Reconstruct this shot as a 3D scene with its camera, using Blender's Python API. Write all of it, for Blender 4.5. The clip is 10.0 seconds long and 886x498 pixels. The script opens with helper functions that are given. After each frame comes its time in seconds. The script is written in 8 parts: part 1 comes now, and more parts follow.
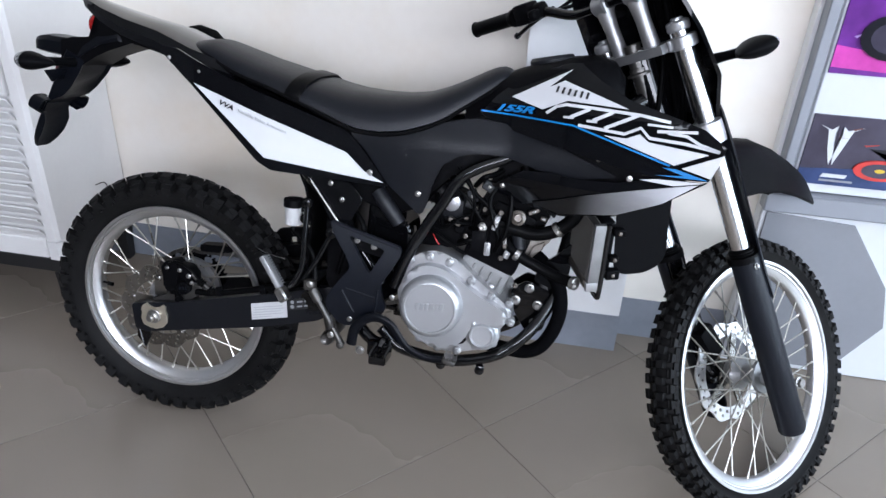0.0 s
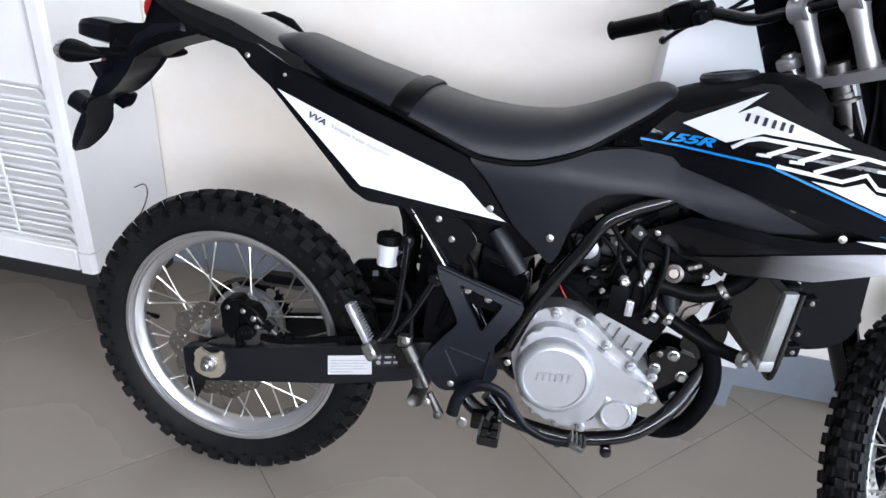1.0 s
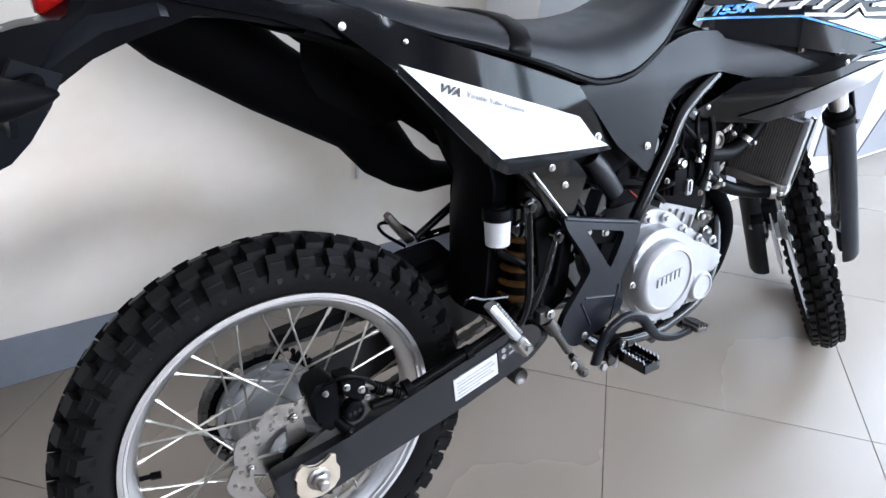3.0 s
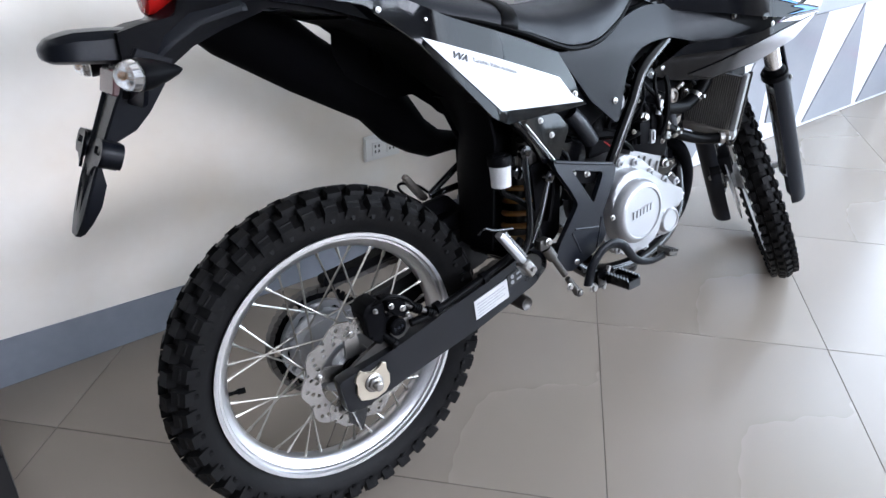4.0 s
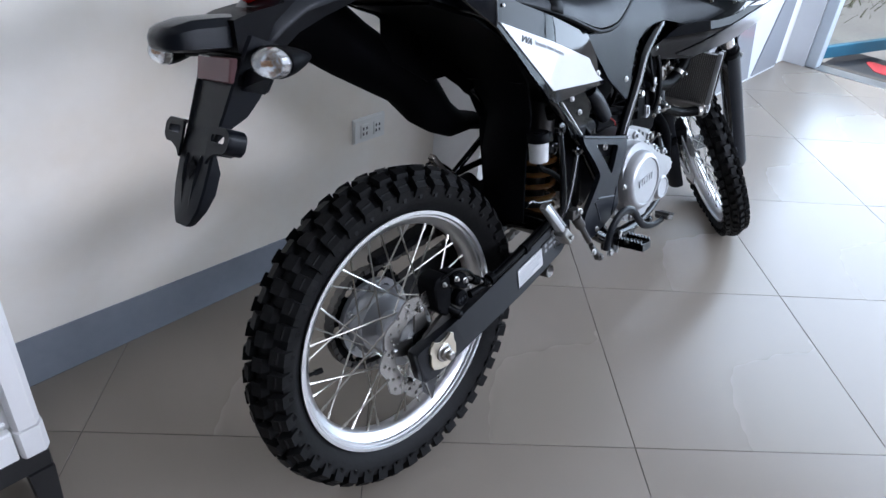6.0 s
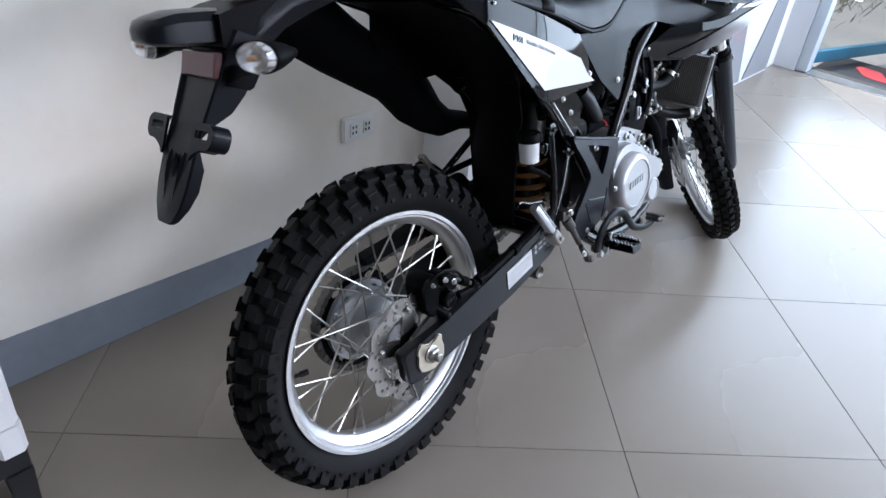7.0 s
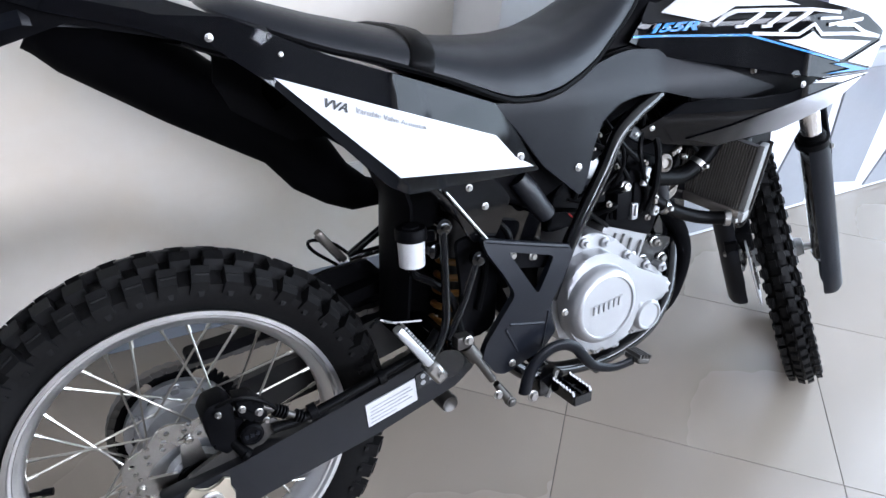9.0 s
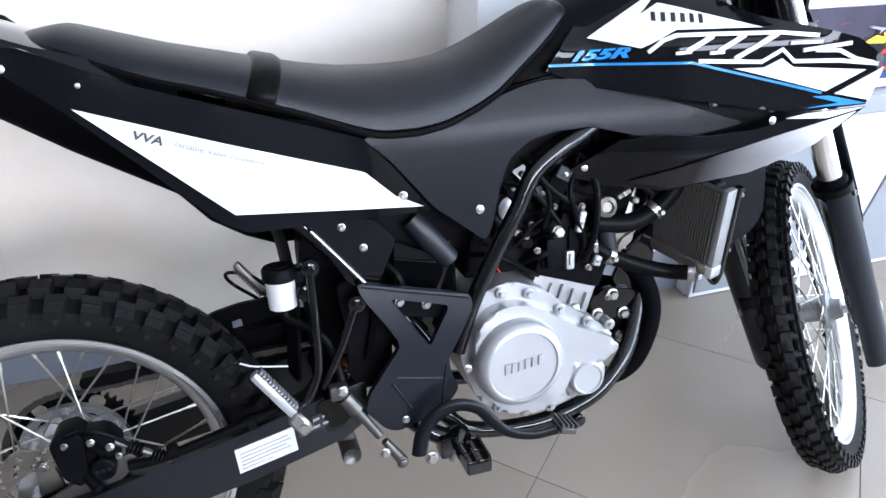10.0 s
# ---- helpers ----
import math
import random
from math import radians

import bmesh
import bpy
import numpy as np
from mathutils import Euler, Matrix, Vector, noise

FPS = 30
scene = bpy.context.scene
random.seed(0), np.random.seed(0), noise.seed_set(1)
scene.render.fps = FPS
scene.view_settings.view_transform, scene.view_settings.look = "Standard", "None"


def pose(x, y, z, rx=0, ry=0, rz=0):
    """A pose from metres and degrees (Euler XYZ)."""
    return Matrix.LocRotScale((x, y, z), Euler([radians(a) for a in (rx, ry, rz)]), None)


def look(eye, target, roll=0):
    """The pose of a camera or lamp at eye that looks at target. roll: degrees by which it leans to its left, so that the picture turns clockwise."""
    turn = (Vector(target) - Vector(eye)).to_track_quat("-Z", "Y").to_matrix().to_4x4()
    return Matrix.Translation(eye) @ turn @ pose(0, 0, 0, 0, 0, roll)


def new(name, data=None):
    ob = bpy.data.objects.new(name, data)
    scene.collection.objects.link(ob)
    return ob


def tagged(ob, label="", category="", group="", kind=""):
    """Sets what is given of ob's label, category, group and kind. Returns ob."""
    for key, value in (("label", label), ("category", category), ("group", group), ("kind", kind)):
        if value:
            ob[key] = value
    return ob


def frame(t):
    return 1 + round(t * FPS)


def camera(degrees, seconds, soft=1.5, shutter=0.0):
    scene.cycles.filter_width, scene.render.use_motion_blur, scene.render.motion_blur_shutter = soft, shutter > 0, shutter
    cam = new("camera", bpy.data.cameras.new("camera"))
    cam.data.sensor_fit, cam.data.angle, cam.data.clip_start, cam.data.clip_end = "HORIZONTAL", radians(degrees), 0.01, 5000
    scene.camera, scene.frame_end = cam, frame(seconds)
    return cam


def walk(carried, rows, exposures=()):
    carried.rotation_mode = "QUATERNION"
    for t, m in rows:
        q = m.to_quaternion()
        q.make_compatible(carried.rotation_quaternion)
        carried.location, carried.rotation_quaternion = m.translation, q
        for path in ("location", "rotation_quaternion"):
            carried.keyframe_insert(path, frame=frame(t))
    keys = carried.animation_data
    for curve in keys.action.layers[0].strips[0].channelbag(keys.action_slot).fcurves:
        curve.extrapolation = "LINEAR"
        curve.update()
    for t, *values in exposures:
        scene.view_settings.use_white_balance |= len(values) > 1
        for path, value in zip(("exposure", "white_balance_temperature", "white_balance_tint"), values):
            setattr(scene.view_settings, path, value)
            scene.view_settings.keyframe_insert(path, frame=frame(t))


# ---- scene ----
cam = camera(64.18, 10.0)
PATH = [
    (0, (0.8902, -1.2965, 1.3284), (0.6252, 0.4340, 0.3614), 2.91),
    (0.5, (0.7966, -1.1396, 1.2913), (0.4265, 0.5705, 0.3225), 1.75),
    (1, (0.6212, -1.0160, 1.2804), (0.3336, 0.6844, 0.2675), 4.90),
    (1.5, (0.3925, -0.9721, 1.2537), (0.4689, 0.7498, 0.2392), 5.03),
    (2, (0.1490, -0.9280, 1.2110), (0.4912, 0.7347, 0.1539), 6.77),
    (2.2, (0.0475, -0.8591, 1.1765), (0.4620, 0.8035, 0.1450), 7.05),
    (3.3, (-0.3286, -0.6068, 1.1740), (0.7697, 0.6393, 0.0599), 5.17),
    (3.5, (-0.3681, -0.6536, 1.1856), (0.7614, 0.6093, 0.1228), 4.52),
    (4, (-0.4654, -0.8146, 1.1968), (0.5623, 0.5223, 0.1215), 2.02),
    (4.5, (-0.5488, -0.7865, 1.2112), (0.5331, 0.4928, 0.1190), 4.41),
    (5, (-0.6847, -0.7038, 1.1999), (0.5641, 0.4133, 0.1079), 3.58),
    (5.2, (-0.7275, -0.6666, 1.2018), (0.5301, 0.4237, 0.0929), 4.15),
    (6.3, (-0.7594, -0.6437, 1.2068), (0.5236, 0.4321, 0.1129), 5.84),
    (6.5, (-0.7615, -0.6471, 1.1982), (0.5366, 0.4229, 0.1165), 5.80),
    (7, (-0.7439, -0.6383, 1.1974), (0.5457, 0.4266, 0.1007), 6.16),
    (7.5, (-0.6583, -0.6792, 1.1907), (0.4735, 0.5760, 0.1213), 1.41),
    (8, (-0.4653, -0.7703, 1.2029), (0.5085, 0.6164, 0.1405), 0.96),
    (8.5, (-0.2907, -0.8047, 1.1980), (0.5895, 0.6988, 0.2158), 1.63),
    (9, (-0.0826, -0.6955, 1.1724), (0.8104, 0.7328, 0.0942), 5.11),
    (9.5, (0.1023, -0.6928, 1.1658), (0.8938, 0.8094, 0.1090), 1.62),
    (10, (0.3017, -0.7679, 1.1664), (0.8295, 0.8601, 0.1315), 0.76),
]
walk(cam, [(t, look(eye, target, roll)) for t, eye, target, roll in PATH], [(0.0, -0.46, 6450, 10), (0.6, -0.19, 6550, 10), (1.2, 0.09, 6550, 10), (2.0, 0.33, 6450, 10), (3.4, 0.25, 6380, 10), (4.5, -0.07, 6300, 10), (5.2, -0.23, 6150, 10), (6.5, -0.33, 6100, 10), (7.2, -0.2, 6200, 10), (8.5, 0.05, 6350, 10), (10.0, 0.34, 6250, 10)])

# ---- world, sun, exposure ----
world = bpy.data.worlds.new("sky")
scene.world = world
world.use_nodes = True
_sky = world.node_tree.nodes.new("ShaderNodeTexSky")
_sky.sky_type, _sky.sun_disc = "NISHITA", False
_sky.sun_elevation, _sky.sun_rotation = radians(52), radians(60)
_bg = world.node_tree.nodes["Background"]
_bg.inputs["Strength"].default_value = 0.12
world.node_tree.links.new(_sky.outputs["Color"], _bg.inputs["Color"])

sun_data = bpy.data.lights.new("sun", "SUN")
sun_data.energy, sun_data.angle, sun_data.color = 3.0, radians(0.6), (1.0, 0.96, 0.9)
sun = new("sun", sun_data)
sun.matrix_world = look((12, 5, 14), (4.5, 0, 0))


def window_light(name, width, height, m, watts, color=(0.82, 0.872, 1.0)):
    """An area lamp that stands in for daylight through one glazed opening."""
    data = bpy.data.lights.new(name, "AREA")
    data.shape, data.size, data.size_y, data.energy, data.color = "RECTANGLE", width, height, watts, color
    ob = new(name, data)
    ob.matrix_world = m
    return ob


window_light("shopfront_daylight", 4.2, 2.1, look((3.55, -1.6, 1.35), (0.0, -1.3, 0.1)), 242, (0.712, 0.838, 1.0))
# added fill lamp; the south window it stands in is assumed, out of view
window_light("assumed_window_daylight", 3.6, 0.95, look((1.7, -4.3, 2.2), (0.7, 0.0, 0.4)), 254, (0.822, 0.861, 1.0))


# ---- materials ----
def surface(name, rgb, rough=0.5, metal=0.0, vary=0.12, scale=6.0, fine=60.0, bump=0.05, depth=0.002, coat=0.0, rough_vary=0.12,
            clear=0.0, ior=1.45, per_object=0.0, spec=0.5):
    """A procedural surface: colour and gloss wander at a coarse and a fine scale, with a fine relief."""
    m = bpy.data.materials.new(name)
    m.use_nodes = True
    nt = m.node_tree
    n, link = nt.nodes, nt.links.new
    bsdf = n["Principled BSDF"]
    tc = n.new("ShaderNodeTexCoord")
    big, small = n.new("ShaderNodeTexNoise"), n.new("ShaderNodeTexNoise")
    big.inputs["Scale"].default_value, big.inputs["Detail"].default_value = scale, 4.0
    small.inputs["Scale"].default_value, small.inputs["Detail"].default_value = fine, 3.0
    link(tc.outputs["Object"], big.inputs["Vector"])
    link(tc.outputs["Object"], small.inputs["Vector"])
    mixed = n.new("ShaderNodeMath")
    mixed.operation = "MULTIPLY_ADD"
    mixed.inputs[1].default_value = 0.35
    link(small.outputs["Fac"], mixed.inputs[0])
    link(big.outputs["Fac"], mixed.inputs[2])
    span = n.new("ShaderNodeMapRange")
    span.inputs["From Min"].default_value, span.inputs["From Max"].default_value = 0.35, 1.0
    span.inputs["To Min"].default_value, span.inputs["To Max"].default_value = 1.0 - vary, 1.0 + vary
    link(mixed.outputs[0], span.inputs["Value"])
    val = span.outputs["Result"]
    if per_object:
        info = n.new("ShaderNodeObjectInfo")
        rnd = n.new("ShaderNodeMath")
        rnd.operation = "MULTIPLY_ADD"
        rnd.inputs[1].default_value, rnd.inputs[2].default_value = per_object, 1.0 - per_object / 2
        link(info.outputs["Random"], rnd.inputs[0])
        both = n.new("ShaderNodeMath")
        both.operation = "MULTIPLY"
        link(rnd.outputs[0], both.inputs[0])
        link(val, both.inputs[1])
        val = both.outputs[0]
    tint = n.new("ShaderNodeVectorMath")
    tint.operation = "SCALE"
    tint.inputs[0].default_value = rgb
    link(val, tint.inputs["Scale"])
    link(tint.outputs["Vector"], bsdf.inputs["Base Color"])
    rr = n.new("ShaderNodeMapRange")
    rr.inputs["From Min"].default_value, rr.inputs["From Max"].default_value = 0.3, 0.75
    rr.inputs["To Min"].default_value = max(0.02, rough - rough_vary * rough)
    rr.inputs["To Max"].default_value = min(1.0, rough + rough_vary * rough)
    link(big.outputs["Fac"], rr.inputs["Value"])
    link(rr.outputs["Result"], bsdf.inputs["Roughness"])
    bsdf.inputs["Metallic"].default_value = metal
    bsdf.inputs["Coat Weight"].default_value = coat
    bsdf.inputs["Coat Roughness"].default_value = 0.06
    bsdf.inputs["IOR"].default_value = ior
    bsdf.inputs["Specular IOR Level"].default_value = spec
    bsdf.inputs["Transmission Weight"].default_value = clear
    if bump:
        b = n.new("ShaderNodeBump")
        b.inputs["Strength"].default_value, b.inputs["Distance"].default_value = bump, depth
        link(small.outputs["Fac"], b.inputs["Height"])
        link(b.outputs["Normal"], bsdf.inputs["Normal"])
    return m


M = {
    "gloss_black": surface("glossy_black_plastic", (0.0024, 0.0025, 0.0033), 0.05, vary=0.1, bump=0.006, spec=0.26),
    "matt_black": surface("matt_black_plastic", (0.0030, 0.0030, 0.0036), 0.45, fine=900, bump=0.25, depth=0.0004, spec=0.04),
    "grey_plastic": surface("dark_grey_plastic", (0.009, 0.0098, 0.0125), 0.42, fine=900, bump=0.22, depth=0.0004, spec=0.35),
    "guard_plastic": surface("blue_grey_guard_plastic", (0.0050, 0.0062, 0.0098), 0.36, fine=900, bump=0.2, depth=0.0004, spec=0.26),
    "side_plastic": surface("grained_side_cover_plastic", (0.0026, 0.0032, 0.0052), 0.33, fine=1200, bump=0.3, depth=0.0004, spec=0.19),
    "seat": surface("black_seat_vinyl", (0.0040, 0.0047, 0.0074), 0.42, fine=1400, bump=0.35, depth=0.0004, spec=0.29),
    "rubber": surface("tyre_rubber", (0.0070, 0.0068, 0.0070), 0.50, vary=0.45, scale=9, fine=120, bump=0.2, spec=0.11),
    "hose": surface("hose_rubber", (0.0022, 0.0022, 0.0025), 0.36, fine=400, bump=0.1, spec=0.06),
    "arm": surface("satin_black_arm_paint", (0.0046, 0.0052, 0.0072), 0.3, fine=500, bump=0.08, depth=0.0004, spec=0.36),
    "frame": surface("black_frame_paint", (0.0022, 0.0022, 0.0027), 0.05, bump=0.01, spec=0.5),
    "muffler": surface("black_heat_paint", (0.0028, 0.0028, 0.0033), 0.6, fine=700, bump=0.15, depth=0.0005, spec=0.01),
    "rim": surface("satin_aluminium_rim", (0.70, 0.70, 0.71), 0.33, 1.0, vary=0.06, fine=200, bump=0.02),
    "alloy": surface("silver_engine_paint", (0.41, 0.414, 0.424), 0.38, 0.7, vary=0.07, fine=700, bump=0.12, depth=0.0005),
    "cast": surface("bare_cast_aluminium", (0.38, 0.38, 0.385), 0.4, 0.8, vary=0.2, fine=500, bump=0.3, depth=0.0006),
    "steel": surface("zinc_plated_steel", (0.36, 0.35, 0.335), 0.34, 1.0, vary=0.15, bump=0.05),
    "chrome": surface("hard_chrome", (0.72, 0.72, 0.73), 0.22, 1.0, vary=0.04, bump=0.0),
    "disc": surface("brake_disc_steel", (0.30, 0.29, 0.275), 0.28, 1.0, vary=0.25, fine=300, bump=0.06),
    "dull": surface("dull_brown_steel", (0.17, 0.152, 0.135), 0.42, 0.9, vary=0.25, bump=0.08),
    "brass": surface("yellow_zinc_plate", (0.58, 0.52, 0.42), 0.36, 0.85, vary=0.15, bump=0.04),
    "iron": surface("dark_steel", (0.09, 0.085, 0.08), 0.4, 0.8, vary=0.2, bump=0.08),
    "hub": surface("grey_cast_aluminium", (0.25, 0.25, 0.25), 0.48, 0.75, vary=0.3, scale=14, fine=400, bump=0.35, depth=0.0008),
    "spoke": surface("plated_spoke_wire", (0.42, 0.40, 0.36), 0.3, 1.0, vary=0.15, bump=0.02),
    "fin": surface("dark_fin_metal", (0.14, 0.132, 0.122), 0.45, 0.6, vary=0.2, bump=0.05),
    "facet": surface("grey_gloss_laminate", (0.2, 0.207, 0.225), 0.12, vary=0.06, bump=0.01),
    "print": surface("faint_print", (0.30, 0.305, 0.31), 0.4, bump=0.0),
    "spring": surface("ochre_spring_paint", (0.33, 0.155, 0.042), 0.32, vary=0.12, bump=0.03),
    "white": surface("white_panel_film", (0.58, 0.58, 0.595), 0.1, vary=0.02, bump=0.01, coat=0.4),
    "blue": surface("blue_film", (0.006, 0.155, 0.42), 0.22, vary=0.04, bump=0.01, coat=0.3),
    "carbon": surface("silver_grey_film", (0.36, 0.36, 0.38), 0.3, 0.3, vary=0.25, scale=9, fine=90, bump=0.02),
    "ink": surface("black_film", (0.012, 0.012, 0.013), 0.35, bump=0.01),
    "label_grey": surface("grey_print", (0.25, 0.255, 0.26), 0.4, bump=0.0),
    "label_white": surface("white_paper_label", (0.46, 0.455, 0.46), 0.4, vary=0.04, bump=0.02),
    "tank_white": surface("milky_plastic", (0.5, 0.5, 0.5), 0.3, vary=0.08, bump=0.02),
    "red_lens": surface("red_lamp_lens", (0.5, 0.012, 0.01), 0.12, vary=0.05, bump=0.0, clear=0.35),
    "reflector": surface("red_reflector", (0.16, 0.075, 0.078), 0.2, vary=0.1, fine=500, bump=0.2, depth=0.0006),
    "clear_lens": surface("clear_lamp_lens", (0.95, 0.955, 0.96), 0.05, vary=0.01, bump=0.5, fine=130, depth=0.003, clear=0.95),
    "amber": surface("amber_bulb", (0.4, 0.2, 0.09), 0.15, vary=0.05, bump=0.0),
    "red_wire": surface("red_wire", (0.45, 0.03, 0.03), 0.4, bump=0.0),
    "skirting": surface("blue_grey_skirting_paint", (0.2, 0.215, 0.25), 0.45, vary=0.14, scale=5, fine=40, bump=0.1, depth=0.003),
    "tile": surface("grey_porcelain_tile", (0.205, 0.174, 0.142), 0.27, vary=0.05, scale=1.1, fine=300, bump=0.012, depth=0.0005, per_object=0.06, rough_vary=0.10),
    "grout": surface("dark_grout", (0.060, 0.052, 0.044), 0.9, vary=0.25, fine=90, bump=0.3),
    "cab_white": surface("white_lacquered_wood", (0.78, 0.77, 0.76), 0.35, vary=0.04, scale=4, fine=60, bump=0.05),
    "cab_black": surface("black_stand_paint", (0.016, 0.016, 0.017), 0.45, vary=0.2, bump=0.05),
    "socket": surface("ivory_socket_plastic", (0.72, 0.71, 0.68), 0.35, vary=0.03, bump=0.01),
    "counter_white": surface("white_gloss_laminate", (0.56, 0.575, 0.6), 0.14, vary=0.03, bump=0.01),
    "counter_grey": surface("grey_laminate", (0.24, 0.25, 0.275), 0.35, vary=0.06, bump=0.03),
    "aluminium": surface("grey_blue_door_frame", (0.5, 0.55, 0.6), 0.35, 0.3, vary=0.08, bump=0.03),
    "teal": surface("teal_paint", (0.02, 0.12, 0.19), 0.4, vary=0.1, bump=0.03),
    "mat": surface("charcoal_door_mat", (0.035, 0.037, 0.042), 0.9, vary=0.3, scale=12, fine=260, bump=0.8, depth=0.004),
    "mat_red": surface("red_mat_pile", (0.5, 0.05, 0.06), 0.9, vary=0.2, fine=260, bump=0.8, depth=0.004),
    "concrete": surface("outdoor_concrete", (0.4, 0.385, 0.36), 0.8, vary=0.25, scale=1.5, fine=20, bump=0.4, depth=0.01),
    "grass": surface("dry_grass", (0.11, 0.12, 0.045), 0.8, vary=0.4, scale=3, fine=40, bump=0.3),
    "poster_dark": surface("dark_poster_print", (0.045, 0.04, 0.06), 0.09, vary=0.5, scale=5, fine=20, bump=0.0),
    "poster_purple": surface("purple_poster_print", (0.13, 0.03, 0.22), 0.09, vary=0.6, scale=5, fine=20, bump=0.0),
    "poster_pink": surface("pink_poster_print", (0.5, 0.06, 0.32), 0.09, vary=0.3, bump=0.0),
    "poster_red": surface("red_poster_print", (0.5, 0.045, 0.04), 0.09, vary=0.2, bump=0.0),
    "poster_yellow": surface("yellow_poster_print", (0.6, 0.42, 0.05), 0.09, vary=0.2, bump=0.0),
    "poster_ink": surface("black_poster_ink", (0.012, 0.012, 0.016), 0.09, vary=0.3, bump=0.0),
    "poster_night": surface("night_blue_poster_print", (0.03, 0.05, 0.13), 0.09, vary=0.5, scale=12, fine=40, bump=0.0),
    "poster_rust": surface("rust_poster_print", (0.16, 0.06, 0.05), 0.09, vary=0.6, scale=14, fine=60, bump=0.0),
    "poster_violet": surface("pale_violet_poster_print", (0.42, 0.3, 0.6), 0.09, vary=0.4, scale=10, bump=0.0),
    "poster_blue": surface("blue_poster_print", (0.06, 0.1, 0.3), 0.09, vary=0.3, bump=0.0),
    # unseen walls, set dark so that the black plastic reflects little
    "unseen_wall": surface("unseen_wall_dark_grey", (0.20, 0.20, 0.205), 0.7, vary=0.08, scale=1.5, fine=30, bump=0.05),
    "ceiling": surface("white_ceiling_paint", (0.72, 0.72, 0.72), 0.7, vary=0.03, bump=0.03),
}


def glass(name):
    m = bpy.data.materials.new(name)
    m.use_nodes = True
    b = m.node_tree.nodes["Principled BSDF"]
    b.inputs["Base Color"].default_value = (0.94, 0.97, 0.96, 1)
    b.inputs["Roughness"].default_value, b.inputs["Transmission Weight"].default_value = 0.02, 1.0
    return m


def fading_film(name, pale, dark, x0, x1):
    """Printed film that fades from dark to pale along its length."""
    m = surface(name, pale, 0.3, 0.2, vary=0.2, scale=9, fine=90, bump=0.02)
    n, link = m.node_tree.nodes, m.node_tree.links.new
    tc, split, ramp, mix = n.new("ShaderNodeTexCoord"), n.new("ShaderNodeSeparateXYZ"), n.new("ShaderNodeMapRange"), n.new("ShaderNodeMix")
    link(tc.outputs["Object"], split.inputs[0])
    link(split.outputs["X"], ramp.inputs["Value"])
    ramp.inputs["From Min"].default_value, ramp.inputs["From Max"].default_value = x0, x1
    mix.data_type = "RGBA"
    mix.inputs["A"].default_value, mix.inputs["B"].default_value = (*dark, 1), (*pale, 1)
    link(ramp.outputs["Result"], mix.inputs["Factor"])
    link(mix.outputs["Result"], n["Principled BSDF"].inputs["Base Color"])
    return m


def stained_bounce_wall(name, pale, stain_bounce):
    """Wall paint with fine roller texture; its broad warm patches are faint stains and painted-in floor bounce."""
    m = surface(name, pale, 0.62, vary=0.05, scale=1.6, fine=35, bump=0.08, depth=0.003)
    n, link = m.node_tree.nodes, m.node_tree.links.new
    bsdf = n["Principled BSDF"]
    tint = bsdf.inputs["Base Color"].links[0].from_socket
    tc, big, ramp, mix = n.new("ShaderNodeTexCoord"), n.new("ShaderNodeTexNoise"), n.new("ShaderNodeMapRange"), n.new("ShaderNodeMix")
    big.inputs["Scale"].default_value, big.inputs["Detail"].default_value, big.inputs["Roughness"].default_value = 2.1, 7.0, 0.62
    link(tc.outputs["Object"], big.inputs["Vector"])
    link(big.outputs["Fac"], ramp.inputs["Value"])
    ramp.inputs["From Min"].default_value, ramp.inputs["From Max"].default_value = 0.45, 0.75
    ramp.inputs["To Max"].default_value = 0.6
    mix.data_type, mix.blend_type = "RGBA", "MULTIPLY"
    link(tint, mix.inputs["A"])
    mix.inputs["B"].default_value = (*stain_bounce, 1)
    link(ramp.outputs["Result"], mix.inputs["Factor"])
    link(mix.outputs["Result"], bsdf.inputs["Base Color"])
    return m


M["wall"] = stained_bounce_wall("cream_white_wall_paint", (0.775, 0.728, 0.662), (0.93, 0.84, 0.72))
M["column_wall"] = stained_bounce_wall("blue_white_wall_paint", (0.73, 0.73, 0.735), (0.97, 0.93, 0.88))
M["carbon"] = fading_film("fading_silver_film", (0.5, 0.5, 0.52), (0.006, 0.006, 0.007), 0.95, 1.17)
M["glass"] = glass("window_glass")


# ---- mesh helpers ----
from mathutils import geometry

pi, tau = math.pi, math.tau
V = Vector


def part(name, bm, material, parent=None, label="", angle=38.0, m=None):
    """Links a bmesh as one mesh object under a thing or a part."""
    if m is not None:
        bmesh.ops.transform(bm, matrix=m, verts=bm.verts)
    bmesh.ops.recalc_face_normals(bm, faces=bm.faces)
    me = bpy.data.meshes.new(name)
    bm.to_mesh(me)
    bm.free()
    me.materials.append(material)
    me.polygons.foreach_set("use_smooth", [True] * len(me.polygons))
    me.set_sharp_from_angle(angle=radians(angle))
    ob = new(name, me)
    ob.parent = parent
    if label:
        ob["label"] = label
    return ob


def mesh():
    return bmesh.new()


def basis(p, z, x=(1, 0, 0)):
    """A frame at p whose third axis points along z."""
    z = V(z).normalized()
    x = V(x)
    if abs(x.normalized().dot(z)) > 0.95:
        x = V((0, 1, 0)) if abs(z.y) < 0.9 else V((0, 0, 1))
    x = (x - z * x.dot(z)).normalized()
    y = z.cross(x)
    m = Matrix((x, y, z)).transposed().to_4x4()
    m.translation = V(p)
    return m


